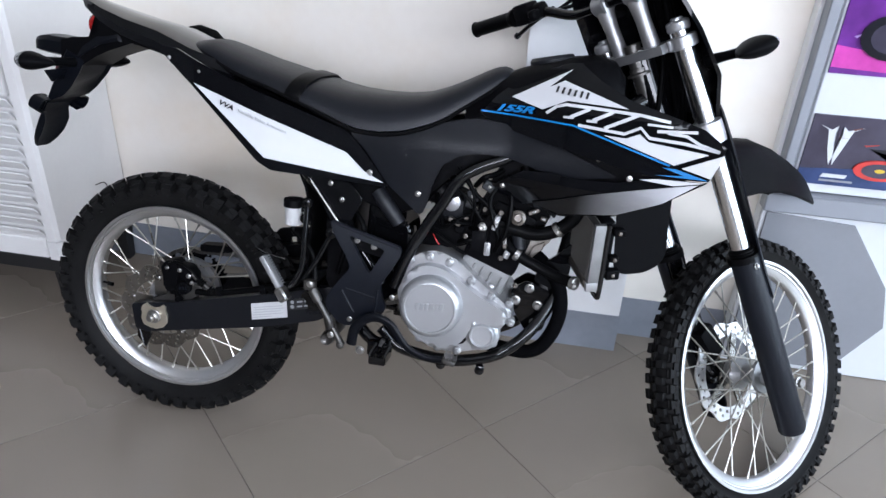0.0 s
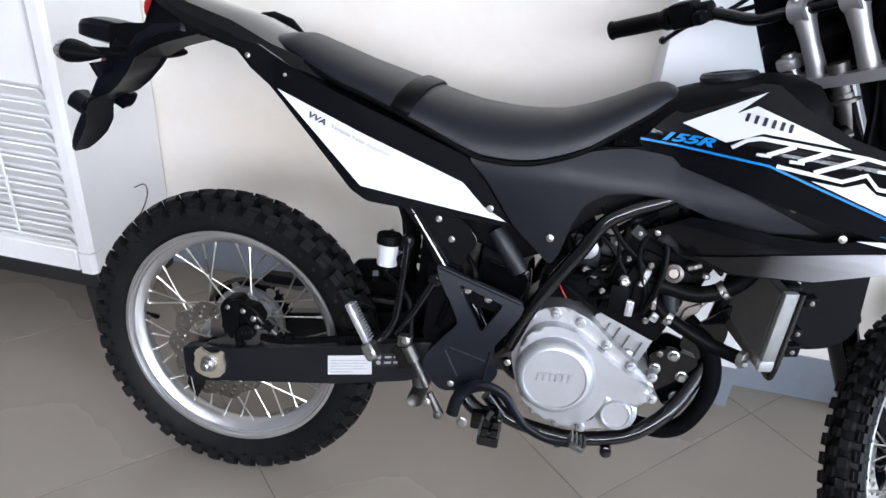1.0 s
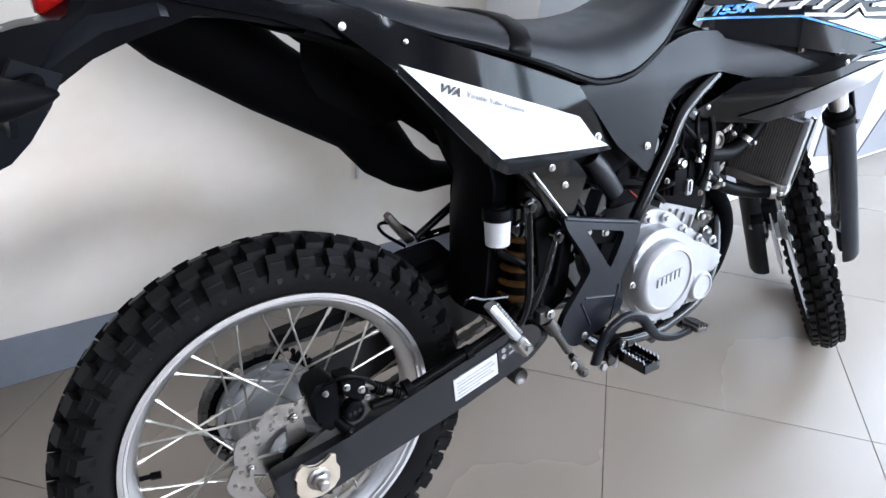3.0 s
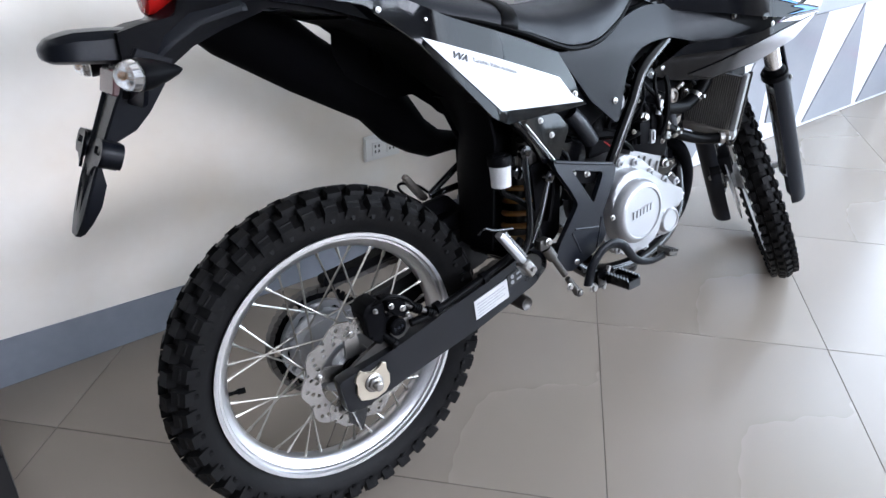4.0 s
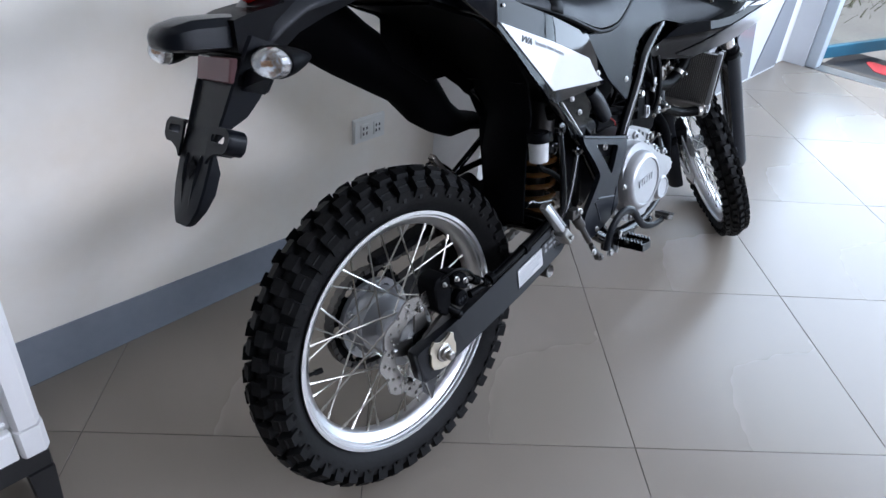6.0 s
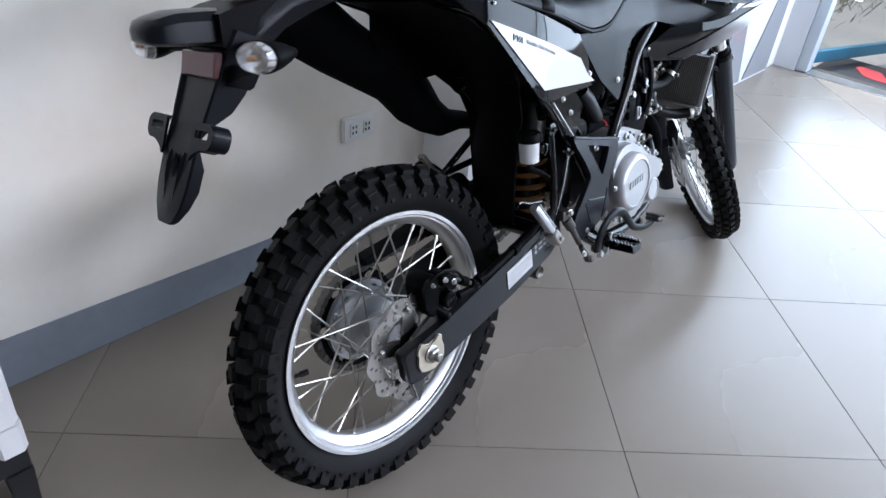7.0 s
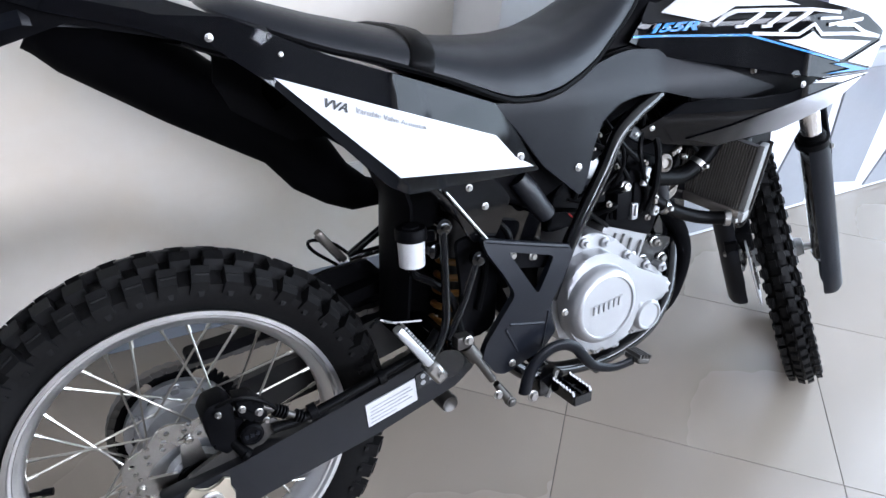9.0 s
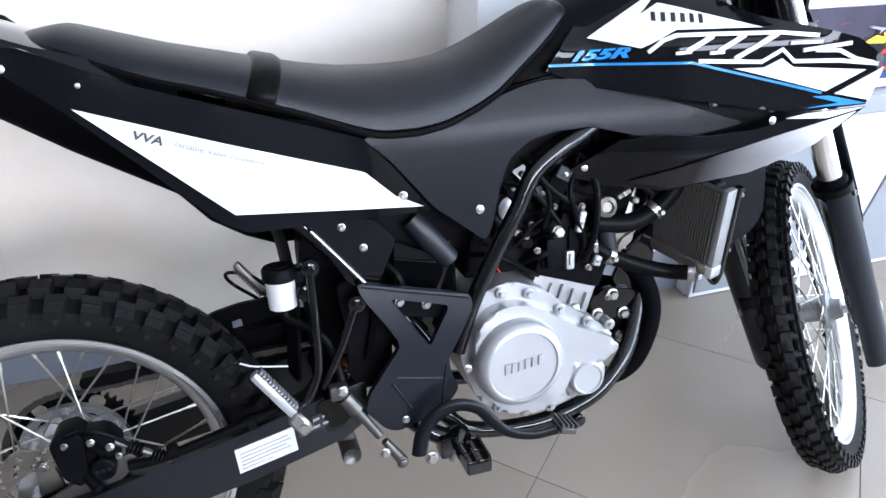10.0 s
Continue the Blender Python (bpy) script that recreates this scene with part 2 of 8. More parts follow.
def box(bm, c, size, m=None, bevel=0.0, seg=1):
    out = bmesh.ops.create_cube(bm, size=1.0)["verts"]
    bmesh.ops.scale(bm, vec=size, verts=out)
    t = Matrix.Translation(c)
    bmesh.ops.transform(bm, matrix=(m @ t) if m is not None else t, verts=out)
    if bevel:
        es = list({e for v in out for e in v.link_edges})
        bmesh.ops.bevel(bm, geom=es, offset=bevel, segments=seg, affect="EDGES", profile=0.6)
    return bm


def rings(bm, sections, closed=False, caps=True):
    """Skins a row of rings, each a list of points, all of one length."""
    vs = [[bm.verts.new(p) for p in ring] for ring in sections]
    pairs = list(zip(vs, vs[1:])) + ([(vs[-1], vs[0])] if closed else [])
    for a, b in pairs:
        for i in range(len(a)):
            j = (i + 1) % len(a)
            bm.faces.new((a[i], a[j], b[j], b[i]))
    if caps and not closed:
        bm.faces.new(vs[0][::-1])
        bm.faces.new(vs[-1])
    return bm


def spline(pts, n=6):
    """A smooth line through the points."""
    pts = [V(p) for p in pts]
    ext = [2 * pts[0] - pts[1]] + pts + [2 * pts[-1] - pts[-2]]
    out = []
    for i in range(1, len(ext) - 2):
        a, b, c, d = ext[i - 1 : i + 3]
        for k in range(n):
            t = k / n
            out.append(0.5 * (2 * b + (c - a) * t + (2 * a - 5 * b + 4 * c - d) * t * t + (3 * b - a - 3 * c + d) * t**3))
    return out + [pts[-1]]


def tube(bm, pts, r, seg=10, smooth=6, flat=1.0, caps=True):
    """A round bar along the points; r one radius or one for each point; flat squeezes it sideways."""
    rs = r if isinstance(r, (list, tuple)) else [r] * len(pts)
    if smooth > 1 and len(pts) > 2:
        line = spline(pts, smooth)
        rr = [rs[min(i // smooth, len(rs) - 1)] + (rs[min(i // smooth + 1, len(rs) - 1)] - rs[min(i // smooth, len(rs) - 1)]) * (i % smooth) / smooth for i in range(len(line))]
    else:
        line, rr = [V(p) for p in pts], list(rs)
    secs, x = [], V((0, 1, 0))
    for i, p in enumerate(line):
        d = (line[min(i + 1, len(line) - 1)] - line[max(i - 1, 0)]).normalized()
        x = x - d * x.dot(d)
        if x.length < 1e-4:
            x = V((1, 0, 0)) - d * d.x
        x.normalize()
        y = d.cross(x)
        secs.append([p + rr[i] * (flat * math.cos(tau * k / seg) * x + math.sin(tau * k / seg) * y) for k in range(seg)])
    return rings(bm, secs, caps=caps)


def rod(bm, a, b, r, seg=12, r2=None):
    return tube(bm, [a, b], [r, r if r2 is None else r2], seg, 1)


def lathe(bm, profile, m, seg=48, closed=False):
    """Turns a profile of (radius, height) round the third axis of m."""
    secs = []
    for k in range(seg):
        a = tau * k / seg
        secs.append([m @ V((r * math.cos(a), r * math.sin(a), h)) for r, h in profile])
    vs = [[bm.verts.new(p) for p in s] for s in secs]
    n = len(profile)
    for a, b in zip(vs, vs[1:] + vs[:1]):
        for i in range(n if closed else n - 1):
            j = (i + 1) % n
            bm.faces.new((a[i], b[i], b[j], a[j]))
    if not closed:
        for idx, flip in ((0, True), (n - 1, False)):
            if profile[idx][0] > 1e-5:
                f = [s[idx] for s in vs]
                bm.faces.new(f[::-1] if flip else f)
    bmesh.ops.remove_doubles(bm, verts=[v for s in vs for v in s], dist=1e-6)
    return bm


def bolt(bm, p, axis=(0, -1, 0), r=0.006, h=0.006, washer=True):
    m = basis(p, axis)
    if washer:
        lathe(bm, [(r * 1.3, 0), (r * 1.3, h * 0.25), (r * 1.1, h * 0.35)], m, 14)
    lathe(bm, [(r, 0), (r, h * 0.85), (r * 0.8, h)], m, 6)
    return bm


def inside(p, poly):
    x, y, hit = p[0], p[1], False
    for (x0, y0), (x1, y1) in zip(poly, poly[1:] + poly[:1]):
        if (y0 > y) != (y1 > y) and x < (x1 - x0) * (y - y0) / (y1 - y0) + x0:
            hit = not hit
    return hit


def rounded(poly, r, n=4):
    """The polygon with its corners rounded."""
    out, k = [], len(poly)
    for i in range(k):
        a, b, c = V(poly[i - 1]), V(poly[i]), V(poly[(i + 1) % k])
        u, w = a - b, c - b
        q = min(r, 0.45 * u.length, 0.45 * w.length)
        p0, p1 = b + u.normalized() * q, b + w.normalized() * q
        for j in range(n + 1):
            t = j / n
            out.append(tuple((1 - t) ** 2 * p0 + 2 * t * (1 - t) * b + t * t * p1))
    return out


def shell(bm, poly, y_of, thick=0.003, holes=(), grid=0.02, edge=0.0, put=None):
    """A sheet with the outline poly in the x-z plane, bent so that y = y_of(x, z), with holes and a thickness towards +y."""
    poly = [tuple(p) for p in poly]
    pts, edges = [], []
    step = grid
    for loop in [poly] + [list(h) for h in holes]:
        dense = []
        for a, b in zip(loop, loop[1:] + loop[:1]):
            n = max(1, int((V(b) - V(a)).length / step))
            dense += [tuple(V(a).lerp(V(b), i / n)) for i in range(n)]
        s = len(pts)
        pts += dense
        edges += [(s + i, s + (i + 1) % len(dense)) for i in range(len(dense))]
    xs, zs = [p[0] for p in poly], [p[1] for p in poly]
    x = min(xs) + step / 2
    while x < max(xs):
        z = min(zs) + step / 2
        while z < max(zs):
            if inside((x, z), poly) and not any(inside((x, z), h) for h in holes):
                pts.append((x, z))
            z += step
        x += step
    co, es, fs, *_ = geometry.delaunay_2d_cdt([V(p) for p in pts], edges, [], 0, 1e-5)
    keep = []
    for f in fs:
        c = sum((co[i] for i in f), V((0, 0))) / len(f)
        if inside(c, poly) and not any(inside(c, h) for h in holes):
            keep.append(f)
    make = put or (lambda px, pz, py: V((px, py, pz)))
    top, bot = {}, {}
    for f in keep:
        for i in f:
            if i not in top:
                px, pz = co[i]
                yy = y_of(px, pz)
                top[i] = bm.verts.new(make(px, pz, yy))
                bot[i] = bm.verts.new(make(px, pz, yy + thick))
    count = {}
    for f in keep:
        bm.faces.new([top[i] for i in f])
        bm.faces.new([bot[i] for i in reversed(f)])
        for a, b in zip(f, list(f[1:]) + [f[0]]):
            count.setdefault((min(a, b), max(a, b)), []).append((a, b))
    for found in count.values():
        if len(found) == 1:
            a, b = found[0]
            bm.faces.new((top[b], top[a], bot[a], bot[b]))
    return bm


def prism(bm, poly, y0, y1, bevel=0.0, seg=1):
    """A solid with the outline poly in the x-z plane between y0 and y1."""
    a = [bm.verts.new((x, y0, z)) for x, z in poly]
    b = [bm.verts.new((x, y1, z)) for x, z in poly]
    fs = [bm.faces.new(a), bm.faces.new(b[::-1])]
    for i in range(len(a)):
        j = (i + 1) % len(a)
        fs.append(bm.faces.new((a[j], a[i], b[i], b[j])))
    if bevel:
        es = list({e for f in fs[:2] for e in f.edges})
        bmesh.ops.bevel(bm, geom=es, offset=bevel, segments=seg, affect="EDGES", profile=0.6)
    bmesh.ops.triangulate(bm, faces=[f for f in bm.faces if len(f.verts) > 4])
    return bm


def circle(x, z, r, n=12, a0=0.0):
    return [(x + r * math.cos(a0 + tau * k / n), z + r * math.sin(a0 + tau * k / n)) for k in range(n)]


def mirrored(bm):
    bmesh.ops.scale(bm, vec=(1, -1, 1), verts=bm.verts)
    return bm


def lettering(text, size, at, along, up, y_of, lift, extrude=0.0004, shear=0.0, bold=0.0):
    """A word in the built-in font, laid on the sheet y_of from the point at (x, z), along and up in the x-z plane."""
    cu = bpy.data.curves.new("word", "FONT")
    cu.body, cu.size, cu.extrude, cu.shear, cu.align_x, cu.align_y = text, size, extrude, shear, "LEFT", "CENTER"
    cu.offset = bold
    tmp = bpy.data.objects.new("word", cu)
    scene.collection.objects.link(tmp)
    me = bpy.data.meshes.new_from_object(tmp.evaluated_get(bpy.context.evaluated_depsgraph_get()))
    bm = bmesh.new()
    bm.from_mesh(me)
    bpy.data.objects.remove(tmp)
    bpy.data.curves.remove(cu)
    bpy.data.meshes.remove(me)
    for v in bm.verts:
        x = at[0] + along[0] * v.co.x + up[0] * v.co.y
        z = at[1] + along[1] * v.co.x + up[1] * v.co.y
        v.co = (x, y_of(x, z) - lift - v.co.z, z)
    return bm


def empty(name, m=None):
    ob = new(name)
    ob.empty_display_size = 0.1
    if m is not None:
        ob.matrix_world = m
    return ob


def interp(x, xs, ys):
    return float(np.interp(x, xs, ys))


# ---- the room ----
def slab(name, lo, hi, material, label="", category="", bevel=0.0):
    bm = mesh()
    c = [(a + b) / 2 for a, b in zip(lo, hi)]
    box(bm, c, [b - a for a, b in zip(lo, hi)], bevel=bevel)
    return tagged(part(name, bm, material), label, category, kind="structure")


WALL_Y, COLUMN_Y, COLUMN_X, EAST, WEST, SOUTH, HIGH = 0.765, 0.625, 0.80, 3.62, -3.2, -4.4, 3.0
floor = slab("floor", (WEST - 0.2, SOUTH - 0.2, -0.12), (EAST + 0.2, WALL_Y + 0.2, -0.0012), M["grout"], "grey porcelain tile floor laid at an angle to the wall", "floor")
slab("wall_north", (WEST - 0.2, WALL_Y, 0), (COLUMN_X, WALL_Y + 0.2, HIGH), M["wall"], "cream white painted wall with faint stains and floor bounce put into its colour", "wall")
FRONT_Y, RECESS_Y, RECESS_X = 0.570, 0.670, (1.158, 1.49)
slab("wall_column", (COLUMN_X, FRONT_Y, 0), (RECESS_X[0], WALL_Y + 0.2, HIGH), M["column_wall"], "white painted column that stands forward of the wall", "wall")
slab("wall_recess", (RECESS_X[0], RECESS_Y, 0), (RECESS_X[1], WALL_Y + 0.2, HIGH), M["wall"], "cream painted wall set back beside the column", "wall")
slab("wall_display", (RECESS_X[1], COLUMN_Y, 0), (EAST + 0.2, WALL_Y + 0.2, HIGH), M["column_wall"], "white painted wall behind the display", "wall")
# out of view; its dark grey keeps reflections low
slab("wall_west", (WEST - 0.2, SOUTH - 0.2, 0), (WEST, WALL_Y, HIGH), M["unseen_wall"], "unseen plain grey wall that closes the room", "wall")
slab("ceiling", (WEST - 0.2, SOUTH - 0.2, HIGH), (EAST + 0.2, WALL_Y + 0.2, HIGH + 0.12), M["ceiling"], "plain pale grey ceiling", "ceiling")
# unseen south wall; its row of high windows is assumed, added to carry a lamp
slab("wall_south_sill", (WEST, SOUTH - 0.2, 0), (EAST + 0.2, SOUTH, 1.65), M["unseen_wall"], "unseen grey wall below an assumed row of high windows", "wall")
slab("wall_south_head", (WEST, SOUTH - 0.2, 2.75), (EAST + 0.2, SOUTH, HIGH), M["unseen_wall"], "unseen grey wall above an assumed row of high windows", "wall")
slab("wall_south_left", (WEST, SOUTH - 0.2, 1.65), (-0.2, SOUTH, 2.75), M["unseen_wall"], "unseen grey wall beside an assumed row of high windows", "wall")
slab("wall_south_right", (3.56, SOUTH - 0.2, 1.65), (EAST + 0.2, SOUTH, 2.75), M["unseen_wall"], "unseen grey wall beside an assumed row of high windows", "wall")
# east wall: a door jamb, an open doorway and glazing beside it
slab("wall_east_jamb", (EAST, 0.50, 0), (EAST + 0.2, COLUMN_Y, HIGH), M["counter_white"], "white door jamb at the shop entrance", "wall")
slab("wall_east_head", (EAST, SOUTH, 2.6), (EAST + 0.2, 0.50, HIGH), M["wall"], "white wall above the shop entrance", "wall")
slab("wall_east_end", (EAST, SOUTH, 0), (EAST + 0.2, SOUTH + 0.6, 2.6), M["wall"], "white wall beside the shop front", "wall")

# skirting painted on the walls
bm = mesh()
rings(bm, [[(x, WALL_Y - 0.004, 0.0), (x, WALL_Y - 0.004, z), (x, WALL_Y, z), (x, WALL_Y, 0.0)] for x, z in ((WEST, 0.15), (-0.55, 0.129), (-0.1, 0.115), (0.3, 0.104), (COLUMN_X - 0.004, 0.103))])
tagged(part("baseboard_north", bm, M["skirting"]), "blue-grey painted skirting band, unevenly brushed", "skirting", kind="structure")
slab("baseboard_return", (COLUMN_X - 0.004, FRONT_Y - 0.004, 0.0), (COLUMN_X, WALL_Y - 0.004, 0.118), M["skirting"], "blue-grey painted skirting band", "skirting")
slab("baseboard_column", (COLUMN_X, FRONT_Y - 0.004, 0.0), (RECESS_X[0] + 0.004, FRONT_Y, 0.128), M["skirting"], "blue-grey painted skirting band", "skirting")
slab("baseboard_side", (RECESS_X[0], FRONT_Y, 0.0), (RECESS_X[0] + 0.004, RECESS_Y - 0.004, 0.134), M["skirting"], "blue-grey painted skirting band on the column's side", "skirting")
slab("baseboard_recess", (RECESS_X[0], RECESS_Y - 0.004, 0.0), (RECESS_X[1], RECESS_Y, 0.138), M["skirting"], "blue-grey painted skirting band in the recess", "skirting")


def glazed_window(name, x0, y0, x1, y1, z0, z1, panes, label):
    """A row of panes in a metal frame, from (x0, y0) to (x1, y1)."""
    along = V((x1 - x0, y1 - y0, 0))
    length, d = along.length, along.normalized()
    turn = Matrix.Translation((x0, y0, 0)) @ Matrix.Rotation(math.atan2(d.y, d.x), 4, "Z")
    root = tagged(empty(name), label, "window", kind="structure")
    bm = mesh()
    for z in (z0 + 0.03, z1 - 0.03):
        box(bm, (length / 2, 0, z), (length, 0.06, 0.06), turn, 0.004)
    part("window_frame", bm, M["aluminium"], root)
    for i in range(panes + 1):
        bm = mesh()
        box(bm, (min(max(length * i / panes, 0.03), length - 0.03), 0, (z0 + z1) / 2), (0.058, 0.056, z1 - z0 - 0.12), turn, 0.004)
        part("mullion", bm, M["aluminium"], root)
    for i in range(panes):
        bm = mesh()
        box(bm, (length * (i + 0.5) / panes, 0, (z0 + z1) / 2), (length / panes - 0.06, 0.008, z1 - z0 - 0.12), turn)
        part("pane", bm, M["glass"], root).visible_shadow = False
    return root


glazed_window("assumed_window", -0.2, SOUTH - 0.1, 3.56, SOUTH - 0.1, 1.65, 2.75, 4, "assumed row of high windows, out of view, in a grey-blue metal frame")
glazed_window("window_2", EAST + 0.1, -0.95, EAST + 0.1, SOUTH + 0.6, 0.0, 2.6, 3, "glass shop front in a grey-blue metal frame")


def entrance_post():
    root = tagged(empty("door_1"), "grey-blue metal door frame at the shop entrance", "door frame", kind="structure")
    bm = mesh()
    box(bm, (EAST + 0.06, 0.468, 1.3), (0.09, 0.06, 2.6), None, 0.004)
    part("door_post", bm, M["aluminium"], root)
    bm = mesh()
    box(bm, (EAST + 0.06, -0.92, 1.3), (0.09, 0.06, 2.6), None, 0.004)
    part("door_post", bm, M["aluminium"], root)
    bm = mesh()
    box(bm, (EAST + 0.06, -0.226, 2.56), (0.088, 1.326, 0.08), None, 0.004)
    part("door_head", bm, M["aluminium"], root)
    bm = mesh()
    box(bm, (EAST + 0.06, -0.226, -0.0015), (0.12, 1.326, 0.012), None, 0.003)
    part("threshold", bm, M["steel"], root)


entrance_post()


def door_leaf():
    """The glass leaf that stands open outwards."""
    root = tagged(empty("door_2", pose(EAST + 0.12, 0.50, 0, 0, 0, -18)), "glass door leaf standing open, with a teal bottom rail", "door", kind="structure")
    bm = mesh()
    box(bm, (0.44, 0, 0.055), (0.88, 0.04, 0.07), None, 0.004)
    part("bottom_rail", bm, M["teal"], root, "teal painted bottom rail")
    for x in (0.02, 0.86):
        bm = mesh()
        box(bm, (x, 0, 1.05), (0.04, 0.04, 1.92), None, 0.004)
        part("stile", bm, M["aluminium"], root)
    bm = mesh()
    box(bm, (0.44, 0, 2.04), (0.88, 0.04, 0.06), None, 0.004)
    part("top_rail", bm, M["aluminium"], root)
    bm = mesh()
    box(bm, (0.44, 0, 1.05), (0.8, 0.008, 1.92))
    part("pane", bm, M["glass"], root).visible_shadow = False


door_leaf()

# ---- outside ----
ground = mesh()
bmesh.ops.create_grid(ground, x_segments=60, y_segments=60, size=1.0)
for v in ground.verts:
    x, y = v.co.x * abs(v.co.x), v.co.y * abs(v.co.y)
    v.co = (x * 400 + 14.0, y * 400, -0.06 + 0.02 * noise.noise((x * 300, y * 300, 0)))
tagged(part("ground", ground, M["concrete"]), "pale worn concrete forecourt outside the shop", "ground", kind="structure")


def grass_verge():
    bm = mesh()
    rng = random.Random(4)
    for i in range(2600):
        a = rng.random()
        x, y = 5.2 + 5.0 * a + rng.gauss(0, 0.2), 1.35 - 0.35 * a + rng.gauss(0, 0.22)
        h, w, t = rng.uniform(0.03, 0.13), rng.uniform(0.003, 0.008), rng.uniform(0, tau)
        dx, dy = math.cos(t) * w, math.sin(t) * w
        lx, ly = rng.gauss(0, 0.035), rng.gauss(0, 0.035)
        vs = [bm.verts.new(p) for p in ((x - dx, y - dy, -0.08), (x + dx, y + dy, -0.08), (x + lx + dx * 0.5, y + ly + dy * 0.5, h * 0.6 - 0.06), (x + lx * 1.8, y + ly * 1.8, h - 0.06))]
        bm.faces.new((vs[0], vs[1], vs[2]))
        bm.faces.new((vs[0], vs[2], vs[3]))
    tagged(part("grass", bm, M["grass"]), "dry tufts of grass along the concrete outside", "grass", kind="stuff")


grass_verge()
slab("boundary_wall", (4.6, 2.2, -0.08), (30.0, 2.4, 2.2), M["wall"], "pale plastered boundary wall outside", "wall")


def door_mat():
    root = tagged(empty("door_mat", pose(4.06, -0.18, 0.0, 0, 0, 0)), "charcoal door mat with red lettering marks outside the entrance", "mat")
    bm = mesh()
    box(bm, (0, 0, -0.032), (0.52, 1.3, 0.02), None, 0.004)
    part("mat_body", bm, M["mat"], root)
    for i, (w, y) in enumerate(((0.22, 0.36), (0.18, 0.08), (0.24, -0.24))):
        bm = mesh()
        prism(bm, rounded([(-0.11, -w / 2), (0.02, -w / 2 + 0.02), (0.11, w / 2 - 0.03), (0.1, w / 2), (-0.03, w / 2 - 0.02), (-0.12, -w / 2 + 0.05)], 0.02), 0, 0.003)
        part("mat_mark", bm, M["mat_red"], root, "red mark woven into the mat", m=Matrix.Translation((0.02, y, -0.0215)) @ Matrix.Rotation(radians(90), 4, "X") @ Matrix.Rotation(radians(-90), 4, "Y"))


door_mat()


# ---- things along the wall ----
def wall_socket():
    root = tagged(empty("wall_socket", pose(0.513, WALL_Y, 0.361)), "ivory double wall socket on the cream wall", "socket")
    bm = mesh()
    box(bm, (0, -0.004, 0), (0.118, 0.008, 0.074), None, 0.002, 2)
    part("box", bm, M["socket"], root)
    bm = mesh()
    box(bm, (0, -0.009, 0), (0.112, 0.006, 0.068), None, 0.002, 2)
    part("cover_plate", bm, M["socket"], root)
    for x in (-0.022, 0.026):
        bm = mesh()
        box(bm, (x, -0.0135, 0), (0.03, 0.004, 0.04), None, 0.0012)
        outlet = part("socket_insert", bm, M["socket"], root)
        for dz in (-0.008, 0.008):
            bm = mesh()
            box(bm, (x - 0.006, -0.0158, dz), (0.004, 0.002, 0.008))
            box(bm, (x + 0.006, -0.0158, dz), (0.004, 0.002, 0.008))
            part("slot", bm, M["ink"], outlet)


wall_socket()


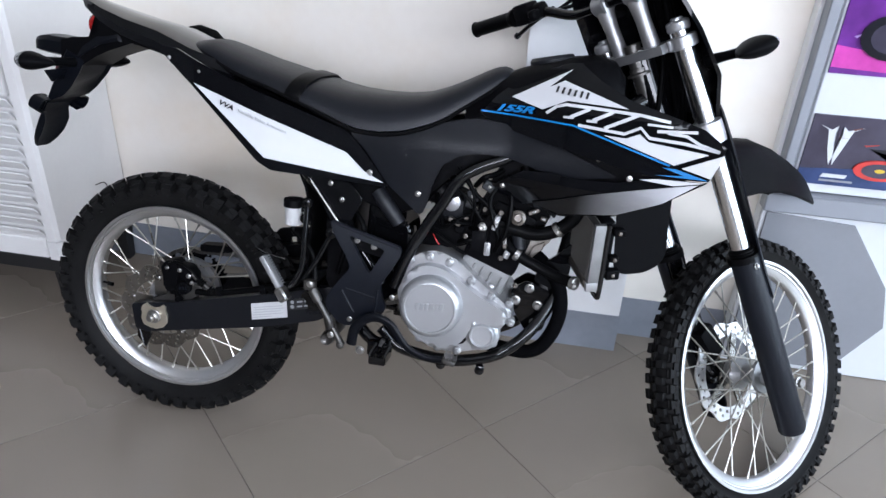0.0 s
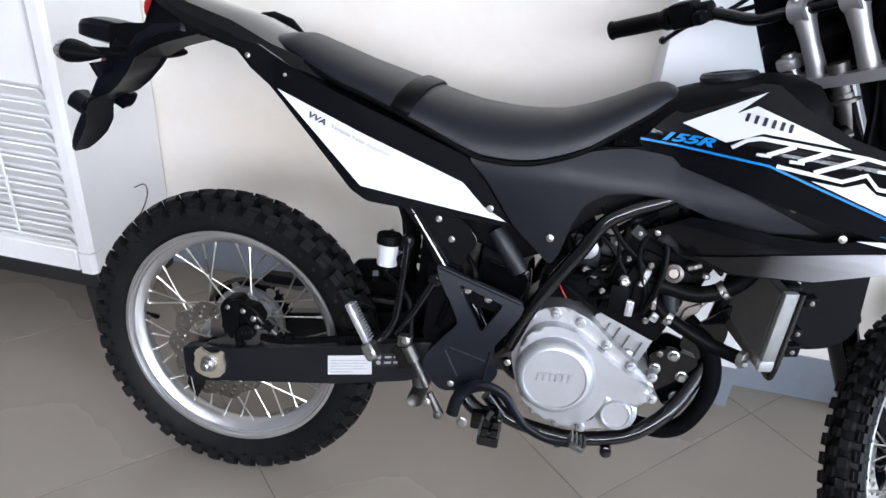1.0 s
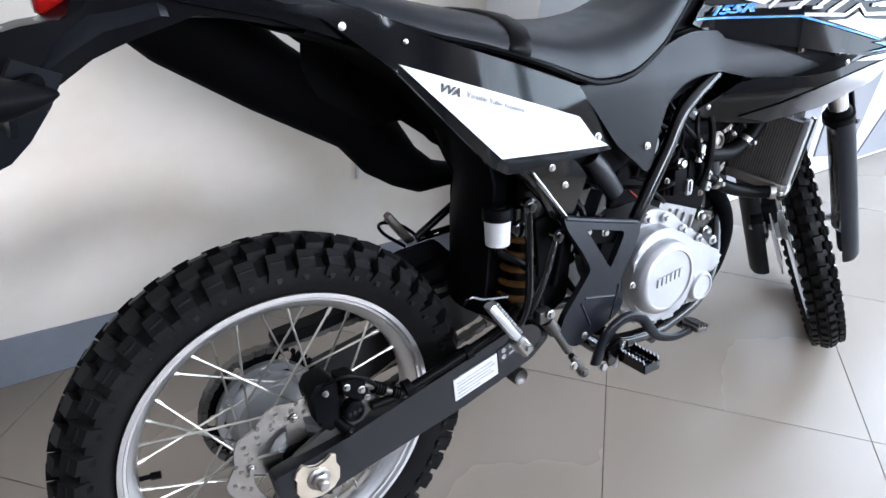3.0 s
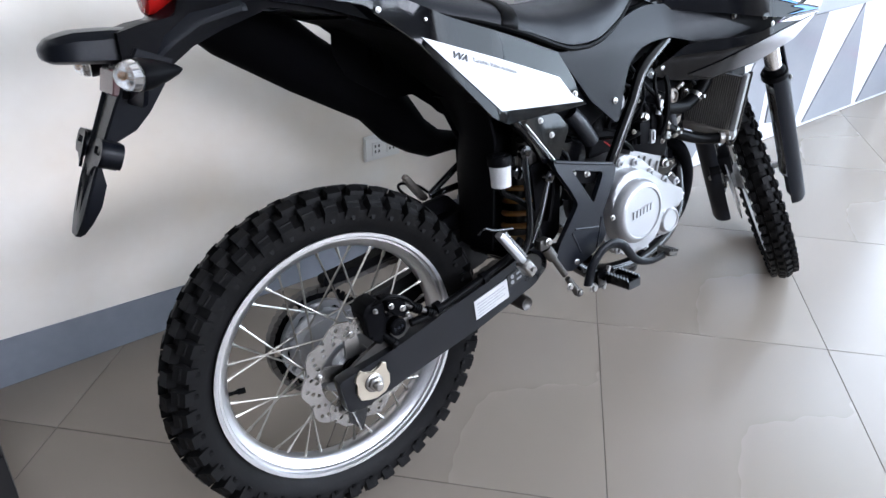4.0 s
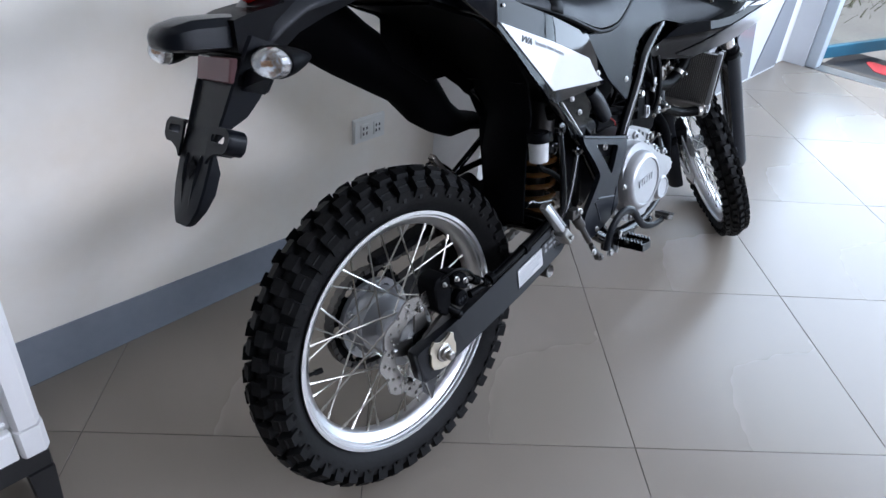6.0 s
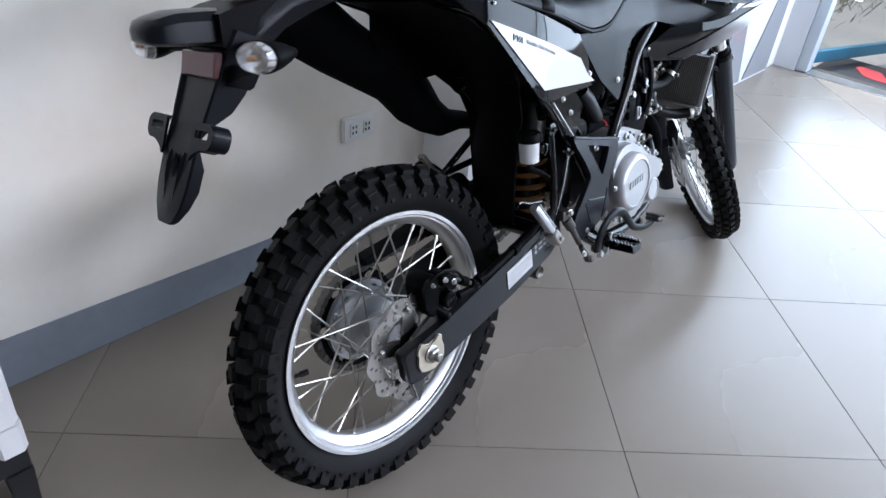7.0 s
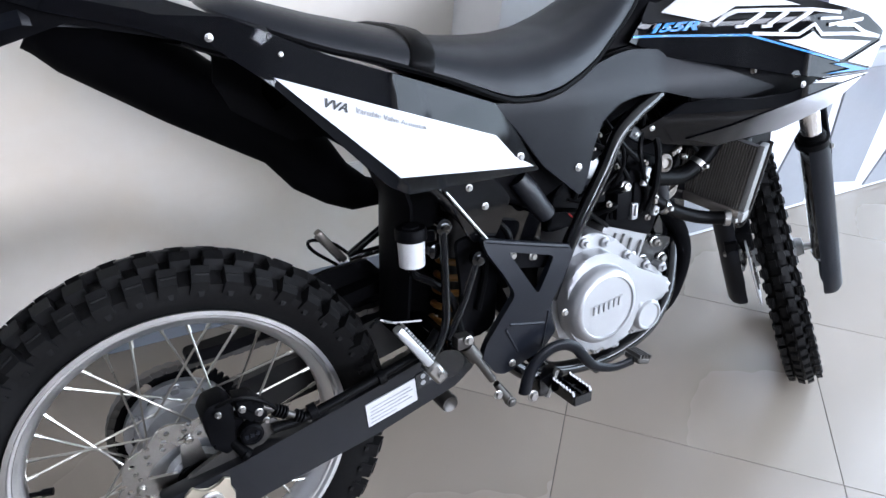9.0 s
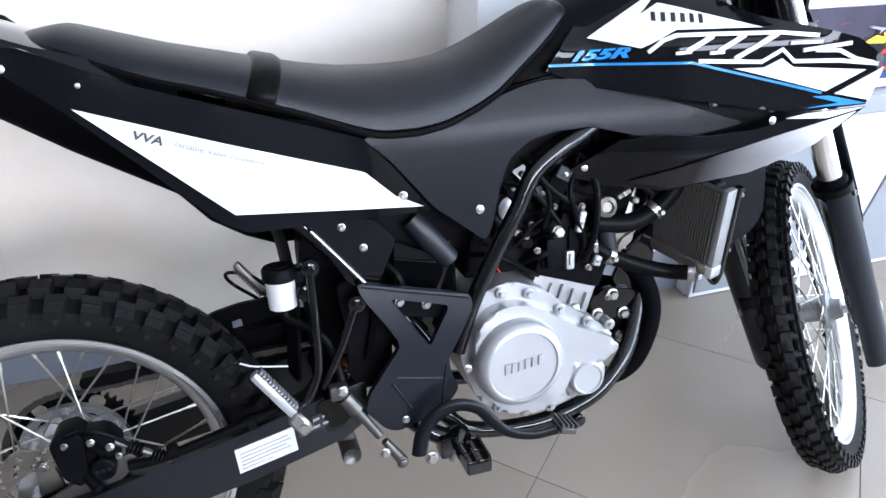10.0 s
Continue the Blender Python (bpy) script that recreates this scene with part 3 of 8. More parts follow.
def louvred_cabinet():
    x1, x0, yf, yb, z0, z1 = -0.562, -1.50, 0.385, WALL_Y - 0.004, 0.178, 1.75
    root = tagged(empty("louvred_cabinet", pose(0, 0, 0)), "white wooden cabinet with a louvred front on a black stand", "cabinet")
    bm = mesh()
    box(bm, ((x0 + x1) / 2 - 0.001, (yf + yb) / 2 + 0.012, (z0 + z1) / 2), (x1 - x0 - 0.002, yb - yf - 0.024, z1 - z0 - 0.004), None, 0.003)
    part("carcass", bm, M["cab_white"], root)
    for x in (x1 - 0.022, x0 + 0.022):
        bm = mesh()
        poly = [(x - 0.022, yf + 0.008), (x - 0.016, yf), (x + 0.012, yf), (x + 0.022, yf + 0.012), (x + 0.022, yf + 0.05), (x - 0.022, yf + 0.05)]
        rings(bm, [[(px, py, z) for px, py in poly] for z in (0.242, z1 + 0.002)])
        part("corner_post", bm, M["cab_white"], root)
        bm = mesh()
        rings(bm, [[(px * 1.0 + (0.002 if px > x else -0.002), py - 0.002, z) for px, py in poly] for z in (z0, 0.239)])
        part("post_foot", bm, M["cab_white"], root)
    bm = mesh()
    box(bm, ((x0 + x1) / 2, yf + 0.012, 0.212), (x1 - x0 - 0.098, 0.02, 0.066), None, 0.003)
    part("bottom_rail", bm, M["cab_white"], root)
    for a, b in ((-0.612, -1.03), (-1.03, -1.45)):
        door = mesh()
        box(door, ((a + b) / 2, yf + 0.012, 1.21), (a - b - 0.006, 0.018, 1.03), None, 0.004)
        leaf = part("door", door, M["cab_white"], root)
        z = 0.262
        while z < 0.685:
            bm = mesh()
            box(bm, (0, 0, 0), (a - b - 0.006, 0.006, 0.043), Matrix.Translation(((a + b) / 2, yf + 0.008, z)) @ Matrix.Rotation(radians(38), 4, "X"), 0.002)
            part("slat", bm, M["cab_white"], leaf)
            z += 0.0375
        bm = mesh()
        box(bm, ((a + b) / 2 + 0.06, yf - 0.009, 0.475), (0.007, 0.006, 0.40), None, 0.001)
        part("tilt_rod", bm, M["cab_white"], leaf)
    bm = mesh()
    box(bm, ((x0 + x1) / 2, yf + 0.03, 0.150), (x1 - x0 - 0.004, 0.04, 0.05), None, 0.003)
    box(bm, ((x0 + x1) / 2, yb - 0.03, 0.150), (x1 - x0 - 0.004, 0.04, 0.05), None, 0.003)
    box(bm, (x1 - 0.025, (yf + yb) / 2, 0.150), (0.04, yb - yf - 0.1, 0.05), None, 0.003)
    box(bm, (x0 + 0.025, (yf + yb) / 2, 0.150), (0.04, yb - yf - 0.1, 0.05), None, 0.003)
    stand = part("stand", bm, M["cab_black"], root, "black painted stand")
    for x in (x1 - 0.024, x0 + 0.024):
        for y in (yf + 0.028, yb - 0.028):
            bm = mesh()
            rings(bm, [[(x + sx * w, y + sy * w, z) for sx, sy in ((-1, -1), (1, -1), (1, 1), (-1, 1))] for z, w in ((0.0, 0.017), (0.126, 0.022))])
            part("leg", bm, M["cab_black"], stand)
    bm = mesh()
    tube(bm, [(x1 + 0.004, 0.60, 0.345), (x1 + 0.005, 0.645, 0.335), (x1 + 0.004, 0.655, 0.30), (x1 + 0.004, 0.62, 0.262), (x1 + 0.003, 0.58, 0.25)], 0.0016, 6)
    part("wire_loop", bm, M["hose"], root, "thin grey loop of wire on the side panel")


louvred_cabinet()


def display_plinth():
    x0, x1, y = 1.49, 3.45, COLUMN_Y - 0.022
    root = tagged(empty("display_plinth"), "low white display front with grey triangles under a grey top band", "display")
    bm = mesh()
    box(bm, ((x0 + x1) / 2, y + 0.0105, 0.282), (x1 - x0, 0.019, 0.56), None, 0.002)
    part("front_panel", bm, M["counter_white"], root)
    bm = mesh()
    box(bm, ((x0 + x1) / 2, y - 0.004, 0.553), (x1 - x0 + 0.02, 0.05, 0.055), None, 0.004)
    part("top_band", bm, M["counter_grey"], root, "grey top band")
    tri = [
        [(1.50, 0.02), (1.80, 0.02), (1.905, 0.19), (1.87, 0.32), (1.735, 0.50), (1.50, 0.515)],
        [(2.00, 0.02), (2.26, 0.02), (2.19, 0.50), (2.10, 0.40)],
        [(2.30, 0.09), (2.55, 0.05), (2.55, 0.515), (2.24, 0.515)],
        [(2.62, 0.02), (3.05, 0.02), (2.85, 0.515)],
        [(3.10, 0.02), (3.43, 0.02), (3.43, 0.515), (3.30, 0.515)],
    ]
    for poly in tri:
        bm = mesh()
        prism(bm, poly, y - 0.006, y + 0.004, 0.001)
        part("grey_facet", bm, M["facet"], root)


display_plinth()


def poster_board():
    x0, x1, y = 1.50, 2.45, COLUMN_Y - 0.012
    root = tagged(empty("poster_board"), "white board above the plinth with printed posters in frames", "poster board")
    bm = mesh()
    box(bm, ((x0 + x1) / 2 + 0.02, y, 1.09), (x1 - x0 - 0.04, 0.02, 1.01), None, 0.002)
    part("backing", bm, M["counter_white"], root)
    bm = mesh()
    box(bm, (x0 + 0.012, y - 0.012, 1.09), (0.026, 0.05, 1.02), None, 0.003)
    part("side_post", bm, M["counter_grey"], root, "grey side post")

    def poster(name, z0, z1, ground_mat, shapes, label):
        px0, px1 = x0 + 0.045, x0 + 0.48
        bm = mesh()
        box(bm, ((px0 + px1) / 2, y - 0.013, (z0 + z1) / 2), (px1 - px0, 0.006, z1 - z0), None, 0.001)
        sheet = part(name, bm, ground_mat, root, label)
        for k, (kind, pts, mt) in enumerate(shapes):
            bm = mesh()
            q = [(px0 + u * (px1 - px0), z0 + w * (z1 - z0)) for u, w in pts]
            prism(bm, q, y - 0.0180 - 0.00025 * k, y - 0.0165)
            part(kind, bm, M[mt], sheet)

    def printed_machine(cx, cz, s, tyre_ink, body_ink, trim_ink):
        """A side view of a motorcycle, in flat printed shapes."""
        out = []
        for sx in (-0.21, 0.23):
            out.append(("printed_wheel", circle(cx + sx * s, cz, 0.15 * s, 20), tyre_ink))
            out.append(("printed_rim", circle(cx + sx * s, cz, 0.105 * s, 18), "poster_dark"))
            out.append(("printed_hub", circle(cx + sx * s, cz, 0.03 * s, 10), trim_ink))
        at = lambda pts: [(cx + u * s, cz + w * s) for u, w in pts]
        out.append(("printed_fork", at([(0.21, 0.0), (0.25, 0.0), (0.15, 0.36), (0.11, 0.36)]), trim_ink))
        out.append(("printed_body", at([(-0.30, 0.30), (-0.10, 0.20), (-0.12, 0.06), (0.06, -0.04), (0.14, 0.10), (0.17, 0.30), (0.06, 0.36), (-0.06, 0.26), (-0.18, 0.30)]), body_ink))
        out.append(("printed_panel", at([(-0.02, 0.24), (0.14, 0.22), (0.16, 0.30), (0.06, 0.34)]), trim_ink))
        out.append(("printed_engine", at([(-0.08, 0.02), (0.06, -0.02), (0.10, 0.12), (-0.02, 0.18)]), "counter_grey"))
        out.append(("printed_bar", at([(0.08, 0.36), (0.12, 0.42), (0.02, 0.46), (0.0, 0.44), (0.08, 0.40)]), "counter_grey"))
        return out

    rng = random.Random(8)
    sparks = lambda n, inks: [("printed_streak", [(u, w), (u + 0.10 * k, w + 0.10 * q), (u + 0.11 * k, w + 0.09 * q), (u + 0.012, w - 0.008)], rng.choice(inks))
                              for u, w, k, q in ((rng.uniform(0.05, 0.85), rng.uniform(0.1, 0.85), rng.uniform(0.4, 1.1), rng.uniform(-0.9, 0.9)) for _ in range(n))]
    emblem = [[(0.05, 0.86), (0.10, 0.80), (0.125, 0.52), (0.155, 0.30), (0.165, 0.42), (0.145, 0.74), (0.15, 0.86), (0.12, 0.80)],
              [(0.29, 0.86), (0.24, 0.80), (0.205, 0.52), (0.175, 0.30), (0.165, 0.42), (0.185, 0.74), (0.18, 0.86), (0.21, 0.80)]]
    poster("poster", 0.612, 0.80, M["poster_dark"],
           [("printed_ground", [(0.0, 0.0), (1.0, 0.0), (1.0, 0.2), (0.5, 0.3), (0.0, 0.22)], "poster_night"), ("printed_haze", [(0.3, 0.3), (1.0, 0.25), (1.0, 0.7), (0.7, 0.62)], "poster_rust")]
           + [("printed_emblem", e, "counter_white") for e in emblem]
           + sparks(9, ("poster_rust", "poster_red", "counter_grey", "poster_night"))
           + [("printed_caption", [(0.13, 0.12), (0.27, 0.12), (0.28, 0.17), (0.14, 0.17)], "counter_white"), ("printed_caption", [(0.13, 0.06), (0.32, 0.06), (0.32, 0.085), (0.13, 0.085)], "counter_grey")]
           + printed_machine(0.66, 0.28, 1.0, "poster_red", "poster_ink", "poster_yellow"),
           "dark poster with a red-wheeled machine and a white emblem")
    poster("poster", 0.905, 1.22, M["poster_purple"],
           [("printed_glow", [(0.05, 0.95), (0.45, 1.0), (0.55, 0.75), (0.35, 0.62), (0.1, 0.7)], "poster_pink"), ("printed_glow", [(0.0, 0.05), (0.6, 0.02), (0.35, 0.16), (0.0, 0.22)], "poster_pink"),
            ("printed_glow", [(0.5, 0.8), (1.0, 0.7), (1.0, 1.0), (0.6, 1.0)], "poster_blue")]
           + sparks(22, ("poster_pink", "poster_blue", "counter_white", "poster_violet", "poster_ink")) + printed_machine(0.52, 0.3, 1.15, "poster_ink", "poster_blue", "poster_violet"),
           "purple poster with a dark blue machine")


poster_board()


# ---- the motorcycle ----
# Local frame: x forwards, y to the machine's left, z up in its own plane; it leans on its stand.
LEAN_LEFT, HEADING = 12.77, -0.42
motorcycle = tagged(empty("motorcycle", pose(0.0014, 0.0235, 0.0011) @ Matrix.Rotation(radians(HEADING), 4, "Z") @ Matrix.Rotation(radians(-LEAN_LEFT), 4, "X")),
                    "black and white trail motorcycle leaning on its side stand", "motorcycle")
RAKE, STEER = radians(25.45), radians(45.6)
AXIS = V((-math.sin(RAKE), 0, math.cos(RAKE)))
FORE = V((math.cos(RAKE), 0, math.sin(RAKE)))
FOOT = V((1.385, 0, 0.2985))
HEAD = V((1.385, 0, 1.1))
SWING = Matrix.Translation(HEAD + V((-0.004, -0.019, -0.018))) @ Matrix.Rotation(radians(3.3), 4, "X") @ Matrix.Translation(FOOT - HEAD) @ Matrix.Rotation(STEER, 4, AXIS) @ Matrix.Translation(-FOOT)


def steered(k, fore=0.0, side=0.0):
    """A point of the steering group before it is turned: k up the steering axis, fore ahead of it, side to the left."""
    return FOOT + AXIS * k + FORE * fore + V((0, side, 0))


def tyre(wheel, m, bead, crown, width, rows, count, knob_h, seed):
    """A knobbly tyre round the y axis: carcass and rows of raised blocks."""
    bm = mesh()
    half = width / 2
    body = crown - knob_h
    prof = [(bead, -half * 0.52), (bead + 0.012, -half * 0.66), (bead + (body - bead) * 0.45, -half * 0.97), (bead + (body - bead) * 0.72, -half * 0.98), (body - 0.016, -half * 0.8), (body - 0.004, -half * 0.45), (body, 0)]
    prof = prof + [(r, -y) for r, y in prof[-2::-1]]
    prof += [(bead - 0.004, half * 0.4), (bead - 0.004, -half * 0.4)]
    lathe(bm, prof, basis((0, 0, 0), (0, 1, 0)), 96, closed=True)
    carcass = part("tyre", bm, M["rubber"], wheel, "black knobbly tyre", m=m)
    bm = mesh()
    rng = random.Random(seed)

    def surf_r(y):
        t = abs(y) / half
        return body - 0.026 * t**2.2

    for i in range(count):
        for j, (yc, yw, aw, shift, hh) in enumerate(rows):
            for sgn in ((1, -1) if yc else (1,)):
                if hh < 0 and (i % 2):
                    continue
                a0 = tau * (i + shift * (1 if sgn > 0 else 1) + (0.5 if sgn < 0 else 0.0)) / count
                h = knob_h * abs(hh)
                da = aw / crown / 2
                y0, y1 = sgn * (yc - yw / 2), sgn * (yc + yw / 2)
                low, top = [], []
                sk = rng.uniform(-0.01, 0.01)
                for a, y in ((a0 - da, y0), (a0 + da, y0), (a0 + da + sk, y1), (a0 - da + sk, y1)):
                    r = surf_r(y) - 0.004
                    low.append(V((r * math.cos(a), y, r * math.sin(a))))
                    ta = a0 + (a - a0) * 0.90
                    ty = (y0 + y1) / 2 + (y - (y0 + y1) / 2) * 0.90
                    tilt = 0.007 * sgn if abs(yc) > half * 0.7 else 0.0
                    r = surf_r(ty) + h
                    top.append(V((r * math.cos(ta), ty + tilt, r * math.sin(ta))))
                rings(bm, [low, top])
    # side lugs
    lug = (body - bead) * 0.5
    for i in range(count):
        for sgn in (1, -1):
            a0 = tau * (i + (0.5 if sgn < 0 else 0)) / count
            a0 += tau * 0.5 / count
            da = 0.0125 / crown
            low, top = [], []
            for a, r in ((a0 - da * 0.3, body - lug), (a0 + da * 0.3, body - lug), (a0 + da, body - 0.002), (a0 - da, body - 0.002)):
                y = sgn * half * (0.94 if r < body - 0.02 else 0.86)
                low.append(V((r * math.cos(a), y - sgn * 0.006, r * math.sin(a))))
                ra = a0 + (a - a0) * 0.85
                top.append(V((r * math.cos(ra), y + sgn * 0.0065, r * math.sin(ra))))
            rings(bm, [low, top])
    part("tread", bm, M["rubber"], carcass, m=m)["kind"] = "stuff"


def rim_mesh(r_out, half):
    bm = mesh()
    prof = [(r_out, -half), (r_out, -half + 0.004), (r_out - 0.013, -half + 0.006), (r_out - 0.016, -half * 0.55), (r_out - 0.026, -half * 0.3), (r_out - 0.026, half * 0.3), (r_out - 0.016, half * 0.55), (r_out - 0.013, half - 0.006), (r_out, half - 0.004), (r_out, half),
            (r_out - 0.0065, half), (r_out - 0.0085, half - 0.003), (r_out - 0.0095, half * 0.78), (r_out - 0.019, half * 0.6), (r_out - 0.028, half * 0.42), (r_out - 0.031, half * 0.2),
            (r_out - 0.031, -half * 0.2), (r_out - 0.028, -half * 0.42), (r_out - 0.019, -half * 0.6), (r_out - 0.0095, -half * 0.78), (r_out - 0.0085, -half + 0.003), (r_out - 0.0065, -half)]
    return lathe(bm, prof, basis((0, 0, 0), (0, 1, 0)), 96, closed=True)


def spokes(wheel, m, r_rim, r_hub, y_hub, count=36, thick=0.0018):
    for i in range(count):
        side = 1 if i % 2 else -1
        lean = 1 if (i // 2) % 2 else -1
        a = tau * (i + 0.25) / count
        b = a + lean * 1.15
        p = V((r_rim * math.cos(a), side * 0.004, r_rim * math.sin(a)))
        q = V((r_hub * math.cos(b), side * (y_hub - 0.002 * lean), r_hub * math.sin(b)))
        d = (q - p).normalized()
        bm = mesh()
        rod(bm, p + d * 0.012, q, thick, 6)
        rod(bm, p - d * 0.006, p + d * 0.016, thick * 1.7, 6)
        part("spoke", bm, M["spoke"], wheel, m=m)


def wave_disc(r_out, r_in, waves, y, thick, m, parent, holes_rows, metal="disc"):
    poly = []
    n = waves * 8
    for k in range(n):
        a = tau * k / n
        poly.append(((r_out + 0.0045 * math.cos(waves * a)) * math.cos(a), (r_out + 0.0045 * math.cos(waves * a)) * math.sin(a)))
    holes = [circle(0, 0, r_in, 48)]
    for r, cnt, rad, off in holes_rows:
        for k in range(cnt):
            a = tau * (k + off) / cnt
            holes.append(circle(r * math.cos(a), r * math.sin(a), rad, 8))
    bm = mesh()
    shell(bm, poly, lambda x, z: y, thick, holes, grid=0.03)
    return part("brake_disc", bm, M[metal], parent, "drilled steel brake disc", m=m)


def rear_wheel():
    m = Matrix.Translation((-0.005, 0.0075, 0.3245)) @ Matrix.Rotation(radians(2.6), 4, "X")
    wheel = part("rear_wheel", rim_mesh(0.2425, 0.033), M["rim"], motorcycle, "polished aluminium spoked rear wheel", m=m)
    rows = [(0.0140, 0.0215, 0.0290, 0.0, 1.0), (0.0385, 0.0195, 0.0285, 0.5, 1.0)]
    tyre(wheel, m, 0.2385, 0.3215, 0.094, rows, 45, 0.0150, 2)
    spokes(wheel, m, 0.214, 0.058, 0.036)
    bm = mesh()
    lathe(bm, [(0.012, -0.075), (0.04, -0.073), (0.042, -0.058), (0.034, -0.05), (0.03, -0.04), (0.062, -0.038), (0.064, -0.032), (0.06, -0.028), (0.03, -0.02), (0.03, 0.02), (0.06, 0.028), (0.064, 0.034), (0.070, 0.050), (0.070, 0.058), (0.050, 0.066), (0.012, 0.070)], basis((0, 0, 0), (0, 1, 0)), 48)
    hub = part("hub", bm, M["alloy"], wheel, "bare aluminium hub", m=m)
    bm = mesh()
    lathe(bm, [(0.016, 0.0), (0.030, 0.001), (0.0315, 0.004), (0.030, 0.007), (0.022, 0.008), (0.018, 0.005)], basis((0, -0.074, 0), (0, -1, 0)), 40)
    part("bearing_seal", bm, M["hose"], hub, "black rubber bearing seal", m=m)
    wave_disc(0.1065, 0.073, 10, -0.082, 0.004, m, wheel, [(0.1, 20, 0.0039, 0.0), (0.091, 20, 0.0039, 0.3), (0.0815, 20, 0.0036, 0.6)])
    bm = mesh()
    for k in range(5):
        a = tau * (k + 0.3) / 5
        poly = [(0.035 * math.cos(a - 0.5), 0.035 * math.sin(a - 0.5)), (0.081 * math.cos(a - 0.14), 0.081 * math.sin(a - 0.14)), (0.081 * math.cos(a + 0.14), 0.081 * math.sin(a + 0.14)), (0.035 * math.cos(a + 0.5), 0.035 * math.sin(a + 0.5))]
        prism(bm, poly, -0.080, -0.074)
        bolt(bm, (0.077 * math.cos(a), -0.083, 0.077 * math.sin(a)), r=0.0055, h=0.005)
    part("disc_carrier", bm, M["disc"], wheel, "dull steel disc carrier", m=m)
    # sprocket side of the hub: a drilled flange
    bm = mesh()
    ports = [circle(0, 0, 0.040, 24)] + [circle(0.063 * math.cos(tau * k / 6), 0.063 * math.sin(tau * k / 6), 0.0115, 12) for k in range(6)]
    shell(bm, circle(0, 0, 0.084, 48), lambda x, z: 0.055, 0.012, ports, grid=0.03)
    part("hub_flange", bm, M["alloy"], hub, "bare aluminium hub flange with round ports", m=m)
    # sprocket
    poly, n = [], 49 * 4
    for k in range(n):
        a = tau * k / n
        r = (0.097, 0.101, 0.101, 0.097)[k % 4] - (0.003 if k % 4 in (0, 3) else 0)
        poly.append((r * math.cos(a), r * math.sin(a)))
    holes = [circle(0, 0, 0.05, 24)] + [circle(0.083 * math.cos(tau * k / 6), 0.083 * math.sin(tau * k / 6), 0.013, 10) for k in range(6)]
    bm = mesh()
    shell(bm, poly, lambda x, z: 0.075, 0.006, holes, grid=0.03)
    part("sprocket", bm, M["matt_black"], wheel, "black chain sprocket", m=m)
    for k in range(6):
        bm = mesh()
        a = tau * (k + 0.5) / 6
        bolt(bm, (0.072 * math.cos(a), 0.056, 0.072 * math.sin(a)), r=0.0075, h=0.010)
        prism(bm, [(0.052 * math.cos(a + s), 0.052 * math.sin(a + s)) for s in (-0.2, 0.2)] + [(0.076 * math.cos(a + s), 0.076 * math.sin(a + s)) for s in (0.12, -0.12)], 0.060, 0.075)
        part("sprocket_lug", bm, M["cast"], wheel, m=m)
    bm = mesh()
    a = radians(178)
    c, s = math.cos(a), math.sin(a)
    rod(bm, (0.213 * c, -0.002, 0.213 * s), (0.19 * c, -0.006, 0.19 * s), 0.0035, 8)
    rod(bm, (0.196 * c, -0.005, 0.196 * s), (0.182 * c, -0.008, 0.182 * s), 0.0055, 8)
    part("valve", bm, M["hose"], wheel, "black valve cap", m=m)


rear_wheel()


def front_wheel():
    m = SWING @ Matrix.Translation(steered(0, 0.07)) @ Matrix.Rotation(radians(-3.2), 4, FORE)
    wheel = part("front_wheel", rim_mesh(0.2735, 0.026), M["rim"], motorcycle, "polished aluminium spoked front wheel turned to the left", m=m)
    rows = [(0.0100, 0.0150, 0.0195, 0.0, 1.0), (0.0265, 0.0130, 0.0180, 0.5, 0.85)]
    tyre(wheel, m, 0.2695, 0.330, 0.068, rows, 60, 0.0095, 5)
    spokes(wheel, m, 0.247, 0.036, 0.03)
    bm = mesh()
    lathe(bm, [(0.009, -0.06), (0.02, -0.058), (0.024, -0.04), (0.04, -0.036), (0.042, -0.029), (0.036, -0.025), (0.022, -0.014), (0.022, 0.014), (0.036, 0.025), (0.042, 0.029), (0.04, 0.036), (0.03, 0.045), (0.03, 0.06), (0.009, 0.061)], basis((0, 0, 0), (0, 1, 0)), 40)
    part("hub", bm, M["hub"], wheel, "bare aluminium hub", m=m)
    wave_disc(0.12, 0.088, 10, 0.06, 0.004, m, wheel, [(0.110, 24, 0.0045, 0.0), (0.098, 24, 0.0045, 0.5)], "rim")
    bm = mesh()
    for k in range(5):
        a = tau * (k + 0.1) / 5
        prism(bm, [(0.028 * math.cos(a - 0.4), 0.028 * math.sin(a - 0.4)), (0.095 * math.cos(a - 0.1), 0.095 * math.sin(a - 0.1)), (0.095 * math.cos(a + 0.1), 0.095 * math.sin(a + 0.1)), (0.028 * math.cos(a + 0.4), 0.028 * math.sin(a + 0.4))], 0.056, 0.061)
    part("disc_carrier", bm, M["disc"], wheel, m=m)


front_wheel()


